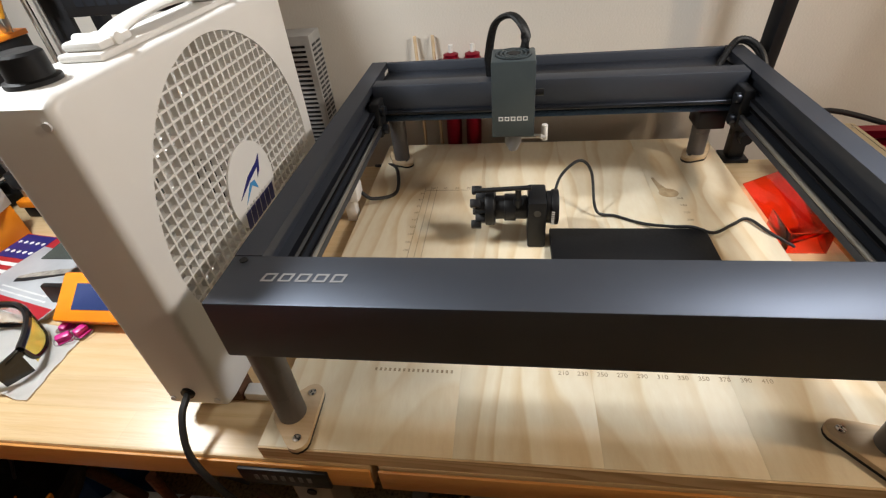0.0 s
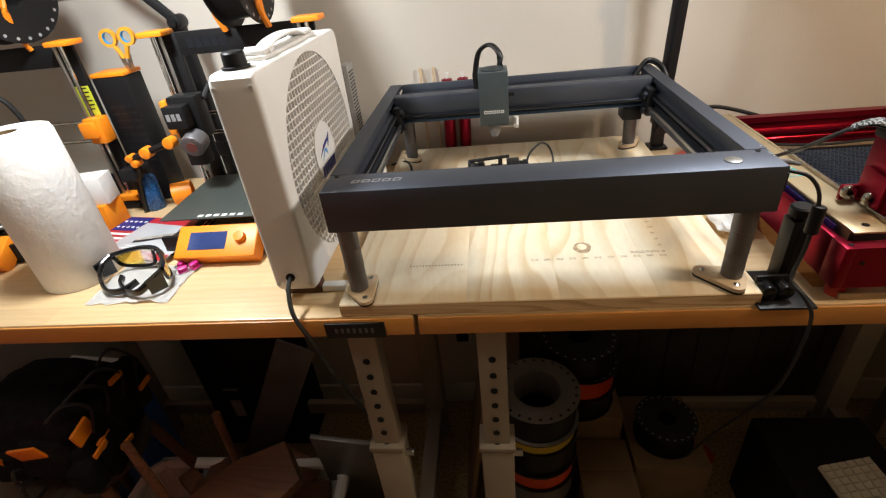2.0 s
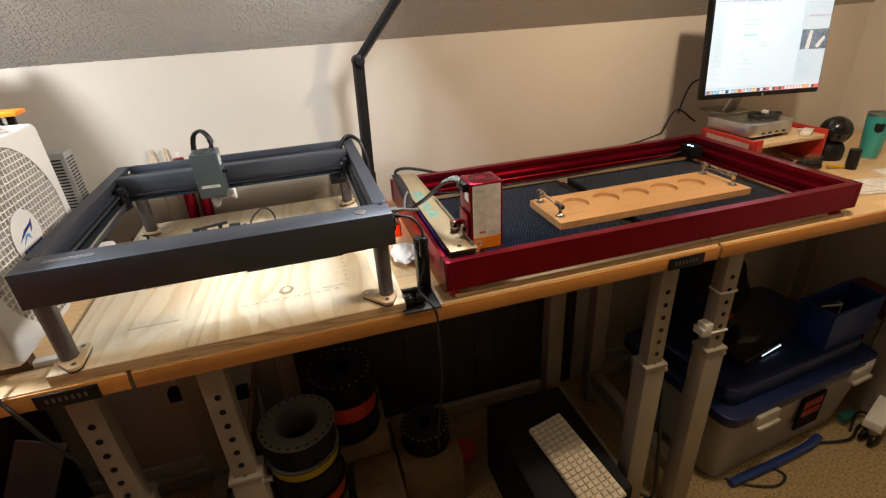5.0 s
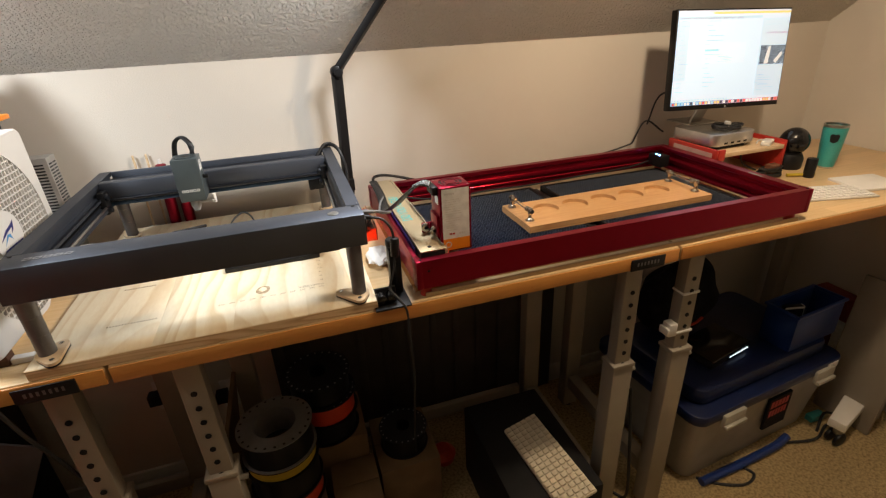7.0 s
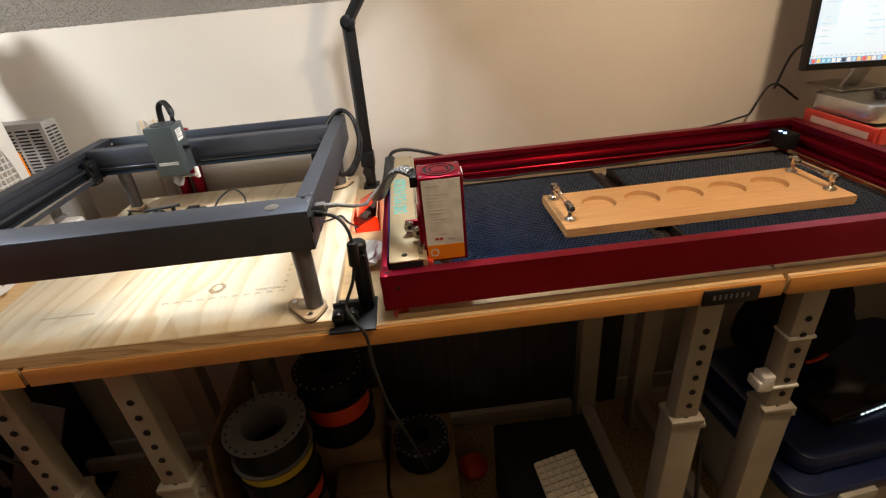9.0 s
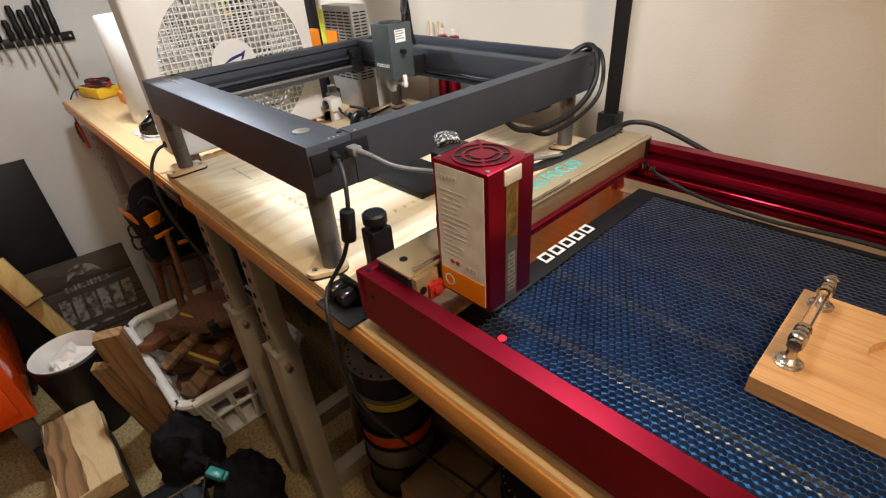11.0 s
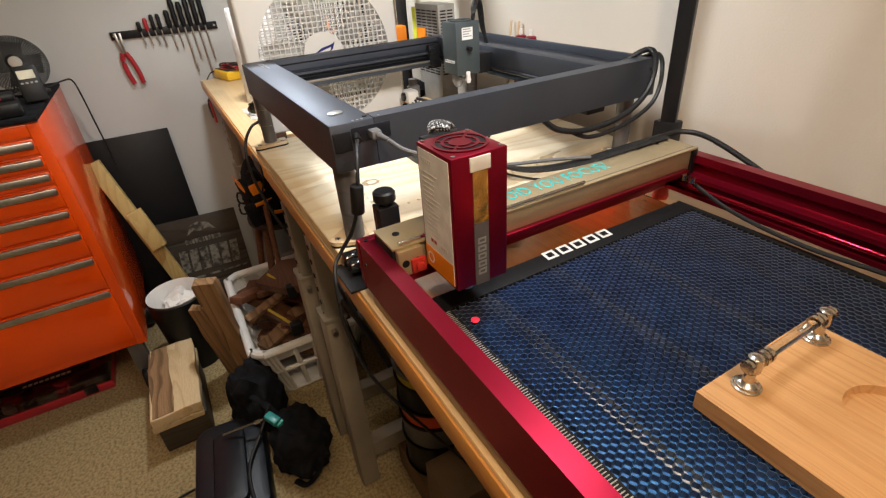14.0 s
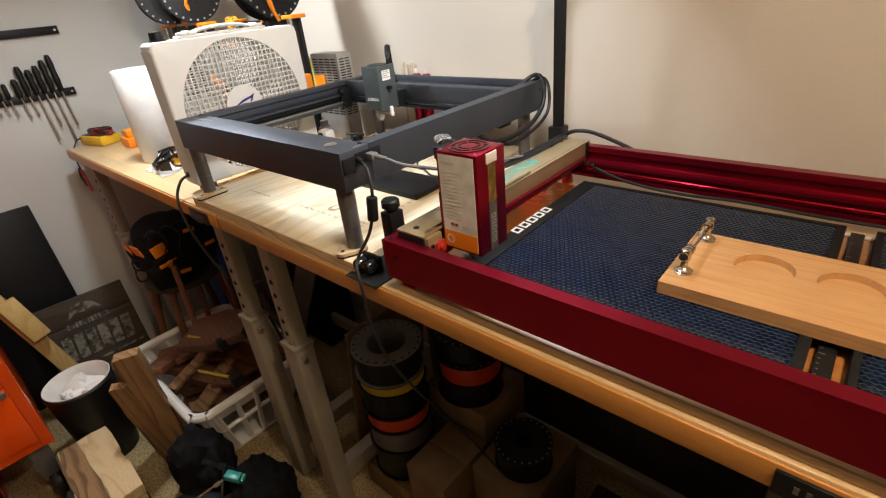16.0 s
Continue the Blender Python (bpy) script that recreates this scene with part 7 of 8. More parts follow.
part("tote_lid", turned(join(extrude(rounded(-0.415, 0.415, -0.25, 0.25, 0.05), 0.295, 0.335, None, None, 0.006), extrude(rounded(-0.37, 0.37, -0.205, 0.205, 0.05), 0.335, 0.395, None, None, 0.015)), tb), M_BLUEBIN, TOTE, "dark blue moulded lid")
M_LATCH = mat("off_white_latch", (0.48, 0.45, 0.38), 0.45, scale=12)
for x in (-0.24, 0.28):
    part("latch", turned(join(box(x - 0.055, x + 0.055, -0.262, -0.246, 0.268, 0.318, 0.004), box(x - 0.055, x + 0.055, -0.272, -0.258, 0.266, 0.280, 0.003)), tb), M_LATCH, TOTE, "off-white latch")
part("tote_sticker", turned(box(0.0, 0.13, -0.2405, -0.2305, 0.12, 0.26), tb), M_FABRIC, TOTE, "dark sticker with red blocks")
part("sticker_print", turned(bars(0.012, 0.118, 0.215, 0.245, 5, Matrix.Translation((0, -0.2407, 0)) @ pose(0, 0, 0, 90), 0.0006, 0.2), tb), M_FLAGRED, TOTE)
part("sticker_print", turned(bars(0.012, 0.118, 0.175, 0.205, 6, Matrix.Translation((0, -0.2407, 0)) @ pose(0, 0, 0, 90), 0.0006, 0.25), tb), M_FLAGRED, TOTE)
M_BINBLUE = mat("bright_blue_bin", (0.008, 0.032, 0.17), 0.32, scale=10)
BIN = thing("parts_bin", at(2.24, 0.215, 0.396), "open blue plastic parts bin on the tote", "bin")
bb = Matrix.Translation((2.165, 0.190, 0.3958)) @ pose(0, 0, 0, 0, 0, 6)
for a, b, c, d in ((-0.130, 0.130, -0.056, -0.052), (-0.130, 0.130, 0.052, 0.056), (-0.130, -0.126, -0.0518, 0.0518), (0.126, 0.130, -0.0518, 0.0518)):
    part("bin_wall", turned(box(a, b, c, d, 0.0062, 0.142, 0.001), bb), M_BINBLUE, BIN)
part("bin_floor", turned(box(-0.128, 0.128, -0.054, 0.054, 0, 0.006, 0.001), bb), M_BINBLUE, BIN)
for a, b, c, d in ((-0.137, 0.137, -0.063, -0.053), (-0.137, 0.137, 0.053, 0.063), (-0.137, -0.127, -0.0528, 0.0528), (0.127, 0.137, -0.0528, 0.0528)):
    part("bin_lip", turned(box(a, b, c, d, 0.1422, 0.152, 0.002), bb), M_BINBLUE, BIN)
GAD = thing("white_gadget", at(2.15, 0.22, 0.40), "small white framed gadget standing in the bin", "gadget")
part("gadget_case", turned(box(-0.035, 0.035, -0.010, 0.010, 0.0065, 0.150, 0.002), bb @ Matrix.Translation((-0.075, 0.0, 0)) @ pose(0, 0, 0, 0, 0, -20)), M_BLACK, GAD)
part("gadget_rim", turned(join(box(-0.036, 0.036, -0.0115, -0.0102, 0.143, 0.151, 0.0005), box(0.0352, 0.037, -0.010, 0.010, 0.10, 0.151, 0.0005)), bb @ Matrix.Translation((-0.075, 0.0, 0)) @ pose(0, 0, 0, 0, 0, -20)), M_WHITE, GAD)
part("bin_label", turned(box(0.30, 0.36, -0.2525, -0.2505, 0.302, 0.328), tb), M_PAPER, TOTE, "small pale paper label")
HUB = thing("network_switch", at(1.74, 0.26, 0.397), "black network box with a row of lit ports", "network switch")
part("switch_case", turned(box(-0.11, 0.11, -0.07, 0.07, 0, 0.035, 0.004), at(1.815, 0.232, 0.3975, 12)), M_GLOSSBLACK, HUB)
for k in range(7):
    part("port_light", turned(box(-0.010 + 0.016 * k, -0.001 + 0.016 * k, -0.0716, -0.0702, 0.012, 0.017), at(1.815, 0.232, 0.3975, 12)), glow("port_glow", (0.75, 0.9, 1.0), 1.6) if k == 0 else bpy.data.materials["port_glow"], HUB)
BAG = thing("black_shoulder_bag", at(1.72, 0.40, 0.397), "slumped black bag with a red mark on the tote", "bag")
bg = bmesh.new()
bmesh.ops.create_icosphere(bg, subdivisions=4, radius=1)
for v in bg.verts:
    v.co *= 1 + 0.16 * noise.noise(v.co * 1.8)
    v.co = Vector((1.80 + 0.17 * v.co.x, 0.41 + 0.09 * v.co.y, 0.53 + 0.15 * v.co.z))
    v.co.z = max(v.co.z, 0.397)
part("bag_body", bg, M_FABRIC, BAG, smooth=60)
part("red_mark", turned(cable([(1.772, 0.319, 0.462), (1.795, 0.316, 0.470), (1.825, 0.318, 0.485)], 0.006, 8, 6, None, 0.5), Matrix.Translation((0, -0.01, 0.0))), M_FILRED, BAG)
single("blue_tarp_roll", cable([(1.655, 0.022, 0.016), (1.85, 0.035, 0.017), (2.02, 0.052, 0.016), (2.10, 0.068, 0.022)], 0.015, 10), M_BINBLUE, "rolled blue plastic sheet on the carpet", "sheet")
single("loose_board", turned(box(-0.008, 0.008, -0.10, 0.10, 0, 0.60, 0.002), Matrix.Translation((2.40, 0.08, 0.001)) @ pose(0, 0, 0, 0, 4, 6)), M_LEG, "pale board standing under the bench end", "board")
RCASE = thing("red_carton", at(2.56, 0.2, 0), "dark red printed carton by the end wall", "box")
part("carton_body", box(2.53, 2.595, 0.10, 0.40, 0, 0.42, 0.002), mat("dark_red_card", (0.22, 0.03, 0.02), 0.7, scale=14), RCASE)
part("carton_print", bars(-0.28, -0.12, 0.08, 0.32, 3, Matrix.Translation((2.5295, 0.0, 0.0)) @ Matrix(((0, 0, -1, 0), (-1, 0, 0, 0), (0, 1, 0, 0), (0, 0, 0, 1))), 0.0006, 0.35), M_WHITEPRINT, RCASE)
CHAIR = thing("caster_base", at(2.34, 0.02, 0), "white chair base arm with a dark caster", "chair base")
part("base_arm", turned(extrude([(-0.22, -0.028), (0.10, -0.040), (0.10, 0.040), (-0.22, 0.028)], 0.075, 0.112, None, None, 0.006), Matrix.Translation((2.445, 0.072, 0)) @ pose(0, 0, 0, 0, 0, 19)), M_WHITE, CHAIR)
part("caster_fork", box(2.249, 2.279, -0.015, 0.015, 0.045, 0.076, 0.004), M_STEEL, CHAIR)
for y in (-0.020, 0.012):
    part("caster_wheel", cyl((2.259, y, 0.028), (2.259, y + 0.014, 0.028), 0.028, seg=24, bevel=0.003), M_BLACK, CHAIR)
for pts in ([(1.66, 0.05, 0.004), (1.72, 0.0, 0.004), (1.80, -0.03, 0.004), (1.86, -0.01, 0.004), (1.85, 0.03, 0.004)], [(1.35, 0.10, 0.004), (1.37, 0.06, 0.03), (1.345, 0.05, 0.25), (1.33, 0.07, 0.5)], [(2.05, 0.07, 0.004), (2.2, 0.03, 0.01), (2.3, 0.06, 0.02), (2.42, 0.03, 0.005)], [(2.3, 0.04, 0.004), (2.37, 0.08, 0.02), (2.33, 0.10, 0.03), (2.25, 0.06, 0.004)]):
    ob = thing("trailing_cable", at(*pts[0]), "loose black cord on the carpet", "cable", "floor cords")
    part("cord", cable(pts, 0.005), M_RUBBER, ob)
single("teal_plug", box(2.27, 2.34, 0.098, 0.128, 0.0, 0.028, 0.004), M_TEAL, "teal cable connector on the carpet", "connector")

# ---- wall tools ----
def tool_bar(y0, y1, z, label):
    ob = thing("magnetic_bar", at(LEFT, (y0 + y1) / 2, z), label, "tool holder", "tool bars")
    part("bar_body", box(LEFT, LEFT + 0.012, y0, y1, z - 0.014, z + 0.014, 0.001), M_BLACK, ob)
    for y in (y0 + 0.012, y1 - 0.012):
        part("bar_screw", cyl((LEFT + 0.012, y, z), (LEFT + 0.0135, y, z), 0.004, seg=12), M_STEEL, ob)
    return ob


tool_bar(-0.262, 0.128, 1.190, "black magnetic tool bar on the white wall")
tool_bar(-0.55, 0.156, 1.406, "upper black magnetic tool bar, empty")
rg = random.Random(31)
for k, y in enumerate((-0.155, -0.130, -0.105, -0.082, -0.048, -0.022, 0.004, 0.030, 0.056, 0.082)):
    long = (0.045, 0.050, 0.050, 0.060, 0.075, 0.07, 0.17, 0.12, 0.19, 0.13)[k]
    up = (0.035, 0.045, 0.055, 0.055, 0.065, 0.105, 0.09, 0.10, 0.115, 0.13)[k]
    ob = thing("screwdriver", at(LEFT + 0.019, y, 1.172), "red-handled screwdriver on the magnetic bar" if k == 1 else "black-handled screwdriver on the magnetic bar", "screwdriver", "screwdrivers")
    r = 0.0085 + 0.0025 * (k > 3)
    part("handle", lathe([(0.004, 0), (r * 0.8, 0.006), (r, up * 0.35), (r * 0.82, up * 0.55), (r, up * 0.8), (r * 0.7, up), (0, up + 0.002)], (LEFT + 0.021, y, 1.196), 16), M_FLAGRED if k == 1 else M_BLACK, ob)
    part("shaft", cyl((LEFT + 0.0165, y, 1.197), (LEFT + 0.0165, y + 0.004, 1.193 - long), 0.0030 + 0.0008 * (k > 5), seg=10), M_STEEL, ob)
PL = thing("pliers", at(LEFT + 0.02, -0.237, 1.15), "pliers with red and blue handles on the bar", "pliers")
part("jaw", join(turned(box(-0.005, 0.005, -0.009, 0.0, -0.02, 0.055, 0.001), Matrix.Translation((LEFT + 0.018, -0.237, 1.145)) @ pose(0, 0, 0, 4)), turned(box(-0.005, 0.005, 0.0, 0.009, -0.02, 0.055, 0.001), Matrix.Translation((LEFT + 0.018, -0.237, 1.145)) @ pose(0, 0, 0, -4))), M_STEEL, PL)
for s in (-1, 1):
    part("grip", cable([(LEFT + 0.018, -0.237 + s * 0.006, 1.128), (LEFT + 0.018, -0.235 + s * 0.015, 1.100), (LEFT + 0.018, -0.229 + s * 0.019, 1.055), (LEFT + 0.018, -0.223 + s * 0.016, 1.012)], 0.0088, 10, 6), M_FLAGRED, PL, "red rubber grip")

# ---- tool cabinet corner ----
CAB = thing("tool_cabinet", at(-0.80, -0.85, 0), "orange rolling tool cabinet with grey drawer pulls", "tool cabinet")
CX0, CX1, CY0, CY1 = -1.13, -0.535, -1.265, -0.474
part("cabinet_body", box(CX0, CX1 - 0.012, CY0, CY1, 0.245, 1.054, 0.004), M_ORANGEC, CAB)
fz = [1.013, 0.963, 0.917, 0.872, 0.798, 0.720, 0.628, 0.500, 0.275]
part("top_rail", box(CX1 - 0.0118, CX1 - 0.001, CY0 + 0.004, CY1 - 0.030, 1.015, 1.050, 0.002), M_ORANGEC, CAB)
for hi_, lo_ in zip(fz, fz[1:]):
    d = part("drawer", box(CX1 - 0.0118, CX1, CY0 + 0.03, CY1 - 0.03, lo_ + 0.004, hi_ - 0.004, 0.003), M_ORANGEC, CAB)
    part("pull", box(CX1, CX1 + 0.012, CY0 + 0.032, CY1 - 0.032, hi_ - 0.028, hi_ - 0.007, 0.004), M_STEEL, d, "brushed grey pull strip")
part("front_post", box(CX1 - 0.0118, CX1 - 0.002, CY1 - 0.0295, CY1 - 0.0005, 0.250, 1.050, 0.001), M_ORANGEC, CAB)
part("cabinet_top", box(CX0 - 0.002, CX1 + 0.002, CY0 - 0.002, CY1 + 0.002, 1.0542, 1.068, 0.003), M_FABRIC, CAB, "black rubber mat top")
for x in (CX0 + 0.07, CX1 - 0.06):
    for y in (CY0 + 0.06, CY1 - 0.05):
        part("caster_fork", box(x - 0.02, x + 0.02, y - 0.026, y + 0.026, 0.10, 0.2448, 0.004), M_TUBE, CAB)
        w = part("caster_wheel", cyl((x, y - 0.018, 0.058), (x, y + 0.018, 0.058), 0.058, seg=30, bevel=0.006), M_BLACK, CAB)
        part("axle_nut", cyl((x, y + 0.026, 0.058), (x, y + 0.031, 0.058), 0.009, seg=8), M_CHROME, w)
CASE = thing("parts_organiser", at(-0.62, -0.85, 0), "red parts organiser with clear lid on the carpet", "tool case")
part("organiser_base", box(-0.875, -0.680, -1.13, -0.665, 0.0, 0.036, 0.006), M_FRIDGE, CASE)
part("organiser_lid", box(-0.872, -0.683, -1.127, -0.668, 0.0365, 0.078, 0.006), M_SMOKE, CASE, "clear lid")
part("latch_strip", box(-0.790, -0.750, -1.07, -0.73, 0.0782, 0.0810, 0.001), M_BLACK, CASE)
for y in (-1.09, -0.74):
    part("latch", box(-0.6805, -0.6735, y - 0.022, y + 0.022, 0.012, 0.050, 0.003), M_BLACK, CASE, "black latch")
part("strip_print", bars(-0.95, -0.79, -0.007, 0.007, 9, Matrix.Translation((-0.770, 0, 0.0811)) @ pose(0, 0, 0, 0, 0, 90), 0.0005, 0.25), M_WHITEPRINT, CASE)
rg = random.Random(14)
for k in range(10):
    part("stored_part", turned(box(-0.02, 0.02, -0.012, 0.012, 0, 0.02, 0.003), at(-0.855 + 0.15 * rg.random(), -1.10 + 0.40 * rg.random(), 0.0385, 180 * rg.random())), (M_BLACK, M_STEEL, M_FLAGRED)[k % 3], CASE)
single("floor_roll", cyl((-0.67, -1.225, 0.035), (-0.67, -1.165, 0.035), 0.035, seg=24, bevel=0.004), M_BLACK, "black tape roll on the carpet", "tape")
DESK = thing("desk_fan", at(-0.90, -0.52, 1.068), "black round mesh desk fan on the tool cabinet", "fan")
part("fan_base", lathe([(0.050, 0), (0.050, 0.008), (0.02, 0.013), (0.014, 0.02)], (-0.93, -0.525, 1.0682), 30), M_BLACK, DESK)
part("fan_motor", cyl((-0.965, -0.534, 1.165), (-0.915, -0.528, 1.165), 0.022, seg=24, bevel=0.004), M_BLACK, DESK)
part("fan_yoke", cable([(-0.93, -0.525, 1.080), (-0.945, -0.529, 1.12), (-0.945, -0.530, 1.145)], 0.008), M_BLACK, DESK)
fg = bmesh.new()
fm = Matrix.Translation((-0.905, -0.528, 1.166)) @ pose(0, 0, 0, 0, 74, 12) @ Matrix.Scale(0.88, 4)
for r in [0.095 - 0.0046 * i for i in range(15)]:
    join(fg, turned(ring(r - 0.0013, r + 0.0013, -0.0013, 0.0013, (0, 0, 0.034 * (1 - (r / 0.1) ** 2)), 40), fm))
for k in range(72):
    a = 2 * math.pi * k / 72
    join(fg, turned(cable([(0.02 * math.cos(a), 0.02 * math.sin(a), 0.033), (0.06 * math.cos(a), 0.06 * math.sin(a), 0.022), (0.095 * math.cos(a), 0.095 * math.sin(a), 0.002), (0.09 * math.cos(a), 0.09 * math.sin(a), -0.03)], 0.0015, 5, 4), fm))
part("fan_cage", fg, M_BLACK, DESK)
part("fan_cap", turned(cyl((0, 0, 0.030), (0, 0, 0.037), 0.020, seg=28, bevel=0.002), fm), M_LEG, DESK, "grey centre cap")
for k in range(4):
    bl = extrude([(0.012, -0.022), (0.070, -0.046), (0.084, 0.026), (0.012, 0.024)], 0.0, 0.0015)
    part("fan_blade", turned(bl, fm @ pose(0, 0, -0.004, 14, 0, 90 * k)), M_BLACK, DESK)
part("cord", cable([(-0.94, -0.510, 1.077), (-0.99, -0.480, 1.075), (-1.06, -0.452, 1.078), (-1.12, -0.428, 1.066), (-1.142, -0.422, 0.99), (-1.152, -0.420, 0.92), (-1.185, -0.419, 0.82), (-1.205, -0.415, 0.6), (-1.205, -0.41, 0.30), (-1.205, -0.40, 0.02)], 0.0030), M_RUBBER, DESK)
METER = thing("multimeter", at(-0.74, -0.475, 1.068), "black handheld meter with a grey display on the cabinet", "meter")
mt = Matrix.Translation((-0.735, -0.486, 1.0682)) @ pose(0, 0, 0, 0, -14, 10)
part("meter_case", turned(box(-0.010, 0.010, -0.030, 0.030, 0.004, 0.108, 0.005), mt), M_BLACK, METER)
part("display", turned(box(0.0102, 0.0110, -0.021, 0.021, 0.070, 0.094), mt), mat("meter_display", (0.22, 0.25, 0.20), 0.25, scale=40), METER, "grey-green display")
for k in range(4):
    part("button", turned(box(0.0102, 0.0125, -0.021 + 0.0115 * k, -0.014 + 0.0115 * k, 0.056, 0.061, 0.0006), mt), M_FILGREY, METER)
part("meter_lead", cable([(-0.73, -0.490, 1.077), (-0.76, -0.488, 1.08), (-0.84, -0.486, 1.080), (-0.92, -0.486, 1.077)], 0.006, 8), M_BLACK, METER)
RAD = thing("tool_charger", at(-0.60, -0.51, 1.068), "low black battery charger with a red stripe on the cabinet", "charger")
rdm = at(-0.605, -0.545, 1.0682, 10)
part("charger_case", turned(join(box(-0.058, 0.055, -0.044, 0.040, 0, 0.038, 0.008), box(-0.055, 0.010, -0.036, 0.034, 0.036, 0.056, 0.006)), rdm), M_BLACK, RAD)
part("stripe", turned(box(0.0102, 0.0112, -0.030, 0.004, 0.043, 0.051), rdm), M_FLAGRED, RAD)
SQ = thing("squeeze_bottle", at(-0.565, -0.607, 1.068), "translucent squeeze bottle with a white spout cap", "bottle")
part("bottle_body", lathe([(0.032, 0), (0.035, 0.004), (0.035, 0.095), (0.028, 0.108), (0.016, 0.112)], (-0.565, -0.607, 1.0682), 30), mat("frosted_plastic", (0.50, 0.56, 0.60), 0.35, alpha_trans=0.4), SQ)
part("cap", lathe([(0.017, 0.112), (0.017, 0.122), (0.010, 0.126), (0.0045, 0.140), (0.003, 0.152), (0, 0.152)], (-0.565, -0.607, 1.0682), 24), M_WHITE, SQ)
DR = thing("cordless_drill", at(-0.82, -0.65, 1.068), "black and red cordless drill standing on its battery", "drill")
part("drill_body", join(cyl((-0.86, -0.665, 1.187), (-0.78, -0.625, 1.187), 0.026, seg=22, bevel=0.004), cyl((-0.78, -0.625, 1.187), (-0.745, -0.6075, 1.187), 0.018, 0.011, 20)), M_FLAGRED, DR)
part("grip", turned(box(-0.017, 0.017, -0.015, 0.015, 0, 0.075, 0.006), Matrix.Translation((-0.845, -0.655, 1.102)) @ pose(0, 0, 0, 0, 6, 0)), M_BLACK, DR)
part("battery", box(-0.89, -0.80, -0.690, -0.620, 1.0682, 1.104, 0.005), M_BLACK, DR)
single("lime_tag", box(-0.57, -0.54, -0.675, -0.645, 1.0682, 1.097, 0.006), M_LIME, "lime tape dispenser on the cabinet", "tape")

PANEL = thing("black_board", at(-1.2, -0.35, 0), "large matt black panel leaning on the wall", "panel")
part("sheet", turned(box(-0.004, 0.004, -0.20, 0.160, 0, 0.818, 0.001), Matrix.Translation((-1.162, -0.343, 0.002)) @ pose(0, 0, 0, 0, -3.2, 0)), M_BLACK, PANEL)
TIMBER = thing("timber_offcut", at(-0.98, -0.38, 0), "yellowish treated timber leaning on the tool cabinet", "timber")
part("post", turned(box(-0.022, 0.022, -0.026, 0.026, 0, 0.80, 0.003), Matrix.Translation((-0.92, -0.278, 0.012)) @ pose(0, 0, 0, 14, -9, 0)), M_YPINE, TIMBER)
part("block", turned(box(-0.018, 0.018, -0.03, 0.03, 0, 0.17, 0.003), Matrix.Translation((-0.925, -0.358, 0.42)) @ pose(0, 0, 0, 14, -9, 0)), M_YPINE, TIMBER)
SIGN = thing("wooden_sign", at(-1.03, -0.16, 0.1), "dark stained wooden sign with pale worn lettering blocks", "sign")
sg = Matrix.Translation((-1.03, -0.205, 0.02)) @ pose(0, 0, 0, 0, -13, -4) @ Matrix.Diagonal((1, 0.82, 1, 1))
for k in range(4):
    part("plank", turned(box(-0.008, 0.008, -0.205, 0.205, 0.002 + 0.105 * k, 0.105 + 0.105 * k, 0.002), sg), M_STAINED, SIGN)
sp = sg @ Matrix.Translation((0.0082, 0, 0)) @ ROT
worn = mat("worn_white_paint", (0.19, 0.175, 0.145), 0.8, col2=(0.035, 0.028, 0.02), scale=45, low=0.38, high=0.58)
part("sign_print", bars(-0.15, 0.17, 0.17, 0.275, 6, sp, 0.0006, 0.22, 0.012), worn, SIGN)
part("sign_print", bars(-0.09, 0.10, 0.30, 0.322, 11, sp, 0.0006, 0.3), worn, SIGN)
part("sign_print", extrude([(-0.07, 0.34), (-0.04, 0.385), (0.0, 0.395), (0.05, 0.385), (0.085, 0.345), (0.04, 0.36), (0.0, 0.352), (-0.03, 0.36)], 0, 0.0006, sp), worn, SIGN)
part("sign_print", extrude([(-0.16, 0.13), (0.18, 0.14), (0.19, 0.148), (-0.16, 0.142)], 0, 0.0006, sp), worn, SIGN)

BUCK = thing("waste_bin", at(-0.672, -0.347, 0), "black round waste bin with white liner and foam scraps", "waste bin")
part("bin_body", lathe([(0.0, 0.002), (0.080, 0.0), (0.106, 0.325), (0.101, 0.330), (0.075, 0.012), (0, 0.012)], (-0.672, -0.347, 0), 40), M_BLACK, BUCK)
part("liner", lathe([(0.089, 0.20), (0.0985, 0.322), (0.1015, 0.3305), (0.0995, 0.331), (0.0965, 0.322), (0.087, 0.20), (0.089, 0.20)], (-0.672, -0.347, 0.004), 40), M_PAPER, BUCK, "white bin liner")
rg = random.Random(17)
for k in range(11):
    a, r = 6.28 * rg.random(), 0.052 * math.sqrt(rg.random())
    fm = Matrix.Translation((-0.672 + r * math.cos(a), -0.347 + r * math.sin(a), 0.262 + 0.035 * rg.random())) @ pose(0, 0, 0, 40 * rg.random(), 40 * rg.random(), 360 * rg.random())
    part("foam_scrap", turned(box(-0.038, 0.038, -0.022, 0.022, -0.016, 0.016, 0.007), fm), M_PAPER, BUCK)
part("bag_floor", cyl((-0.672, -0.347, 0.215), (-0.672, -0.347, 0.225), 0.086, seg=32), M_PAPER, BUCK)

M_HEART = wood("weathered_heartwood", (0.36, 0.205, 0.095), (0.15, 0.08, 0.036), "x", 0.85, 16, 0.6, 0.12, bump=0.003, rings=8, lines=40)


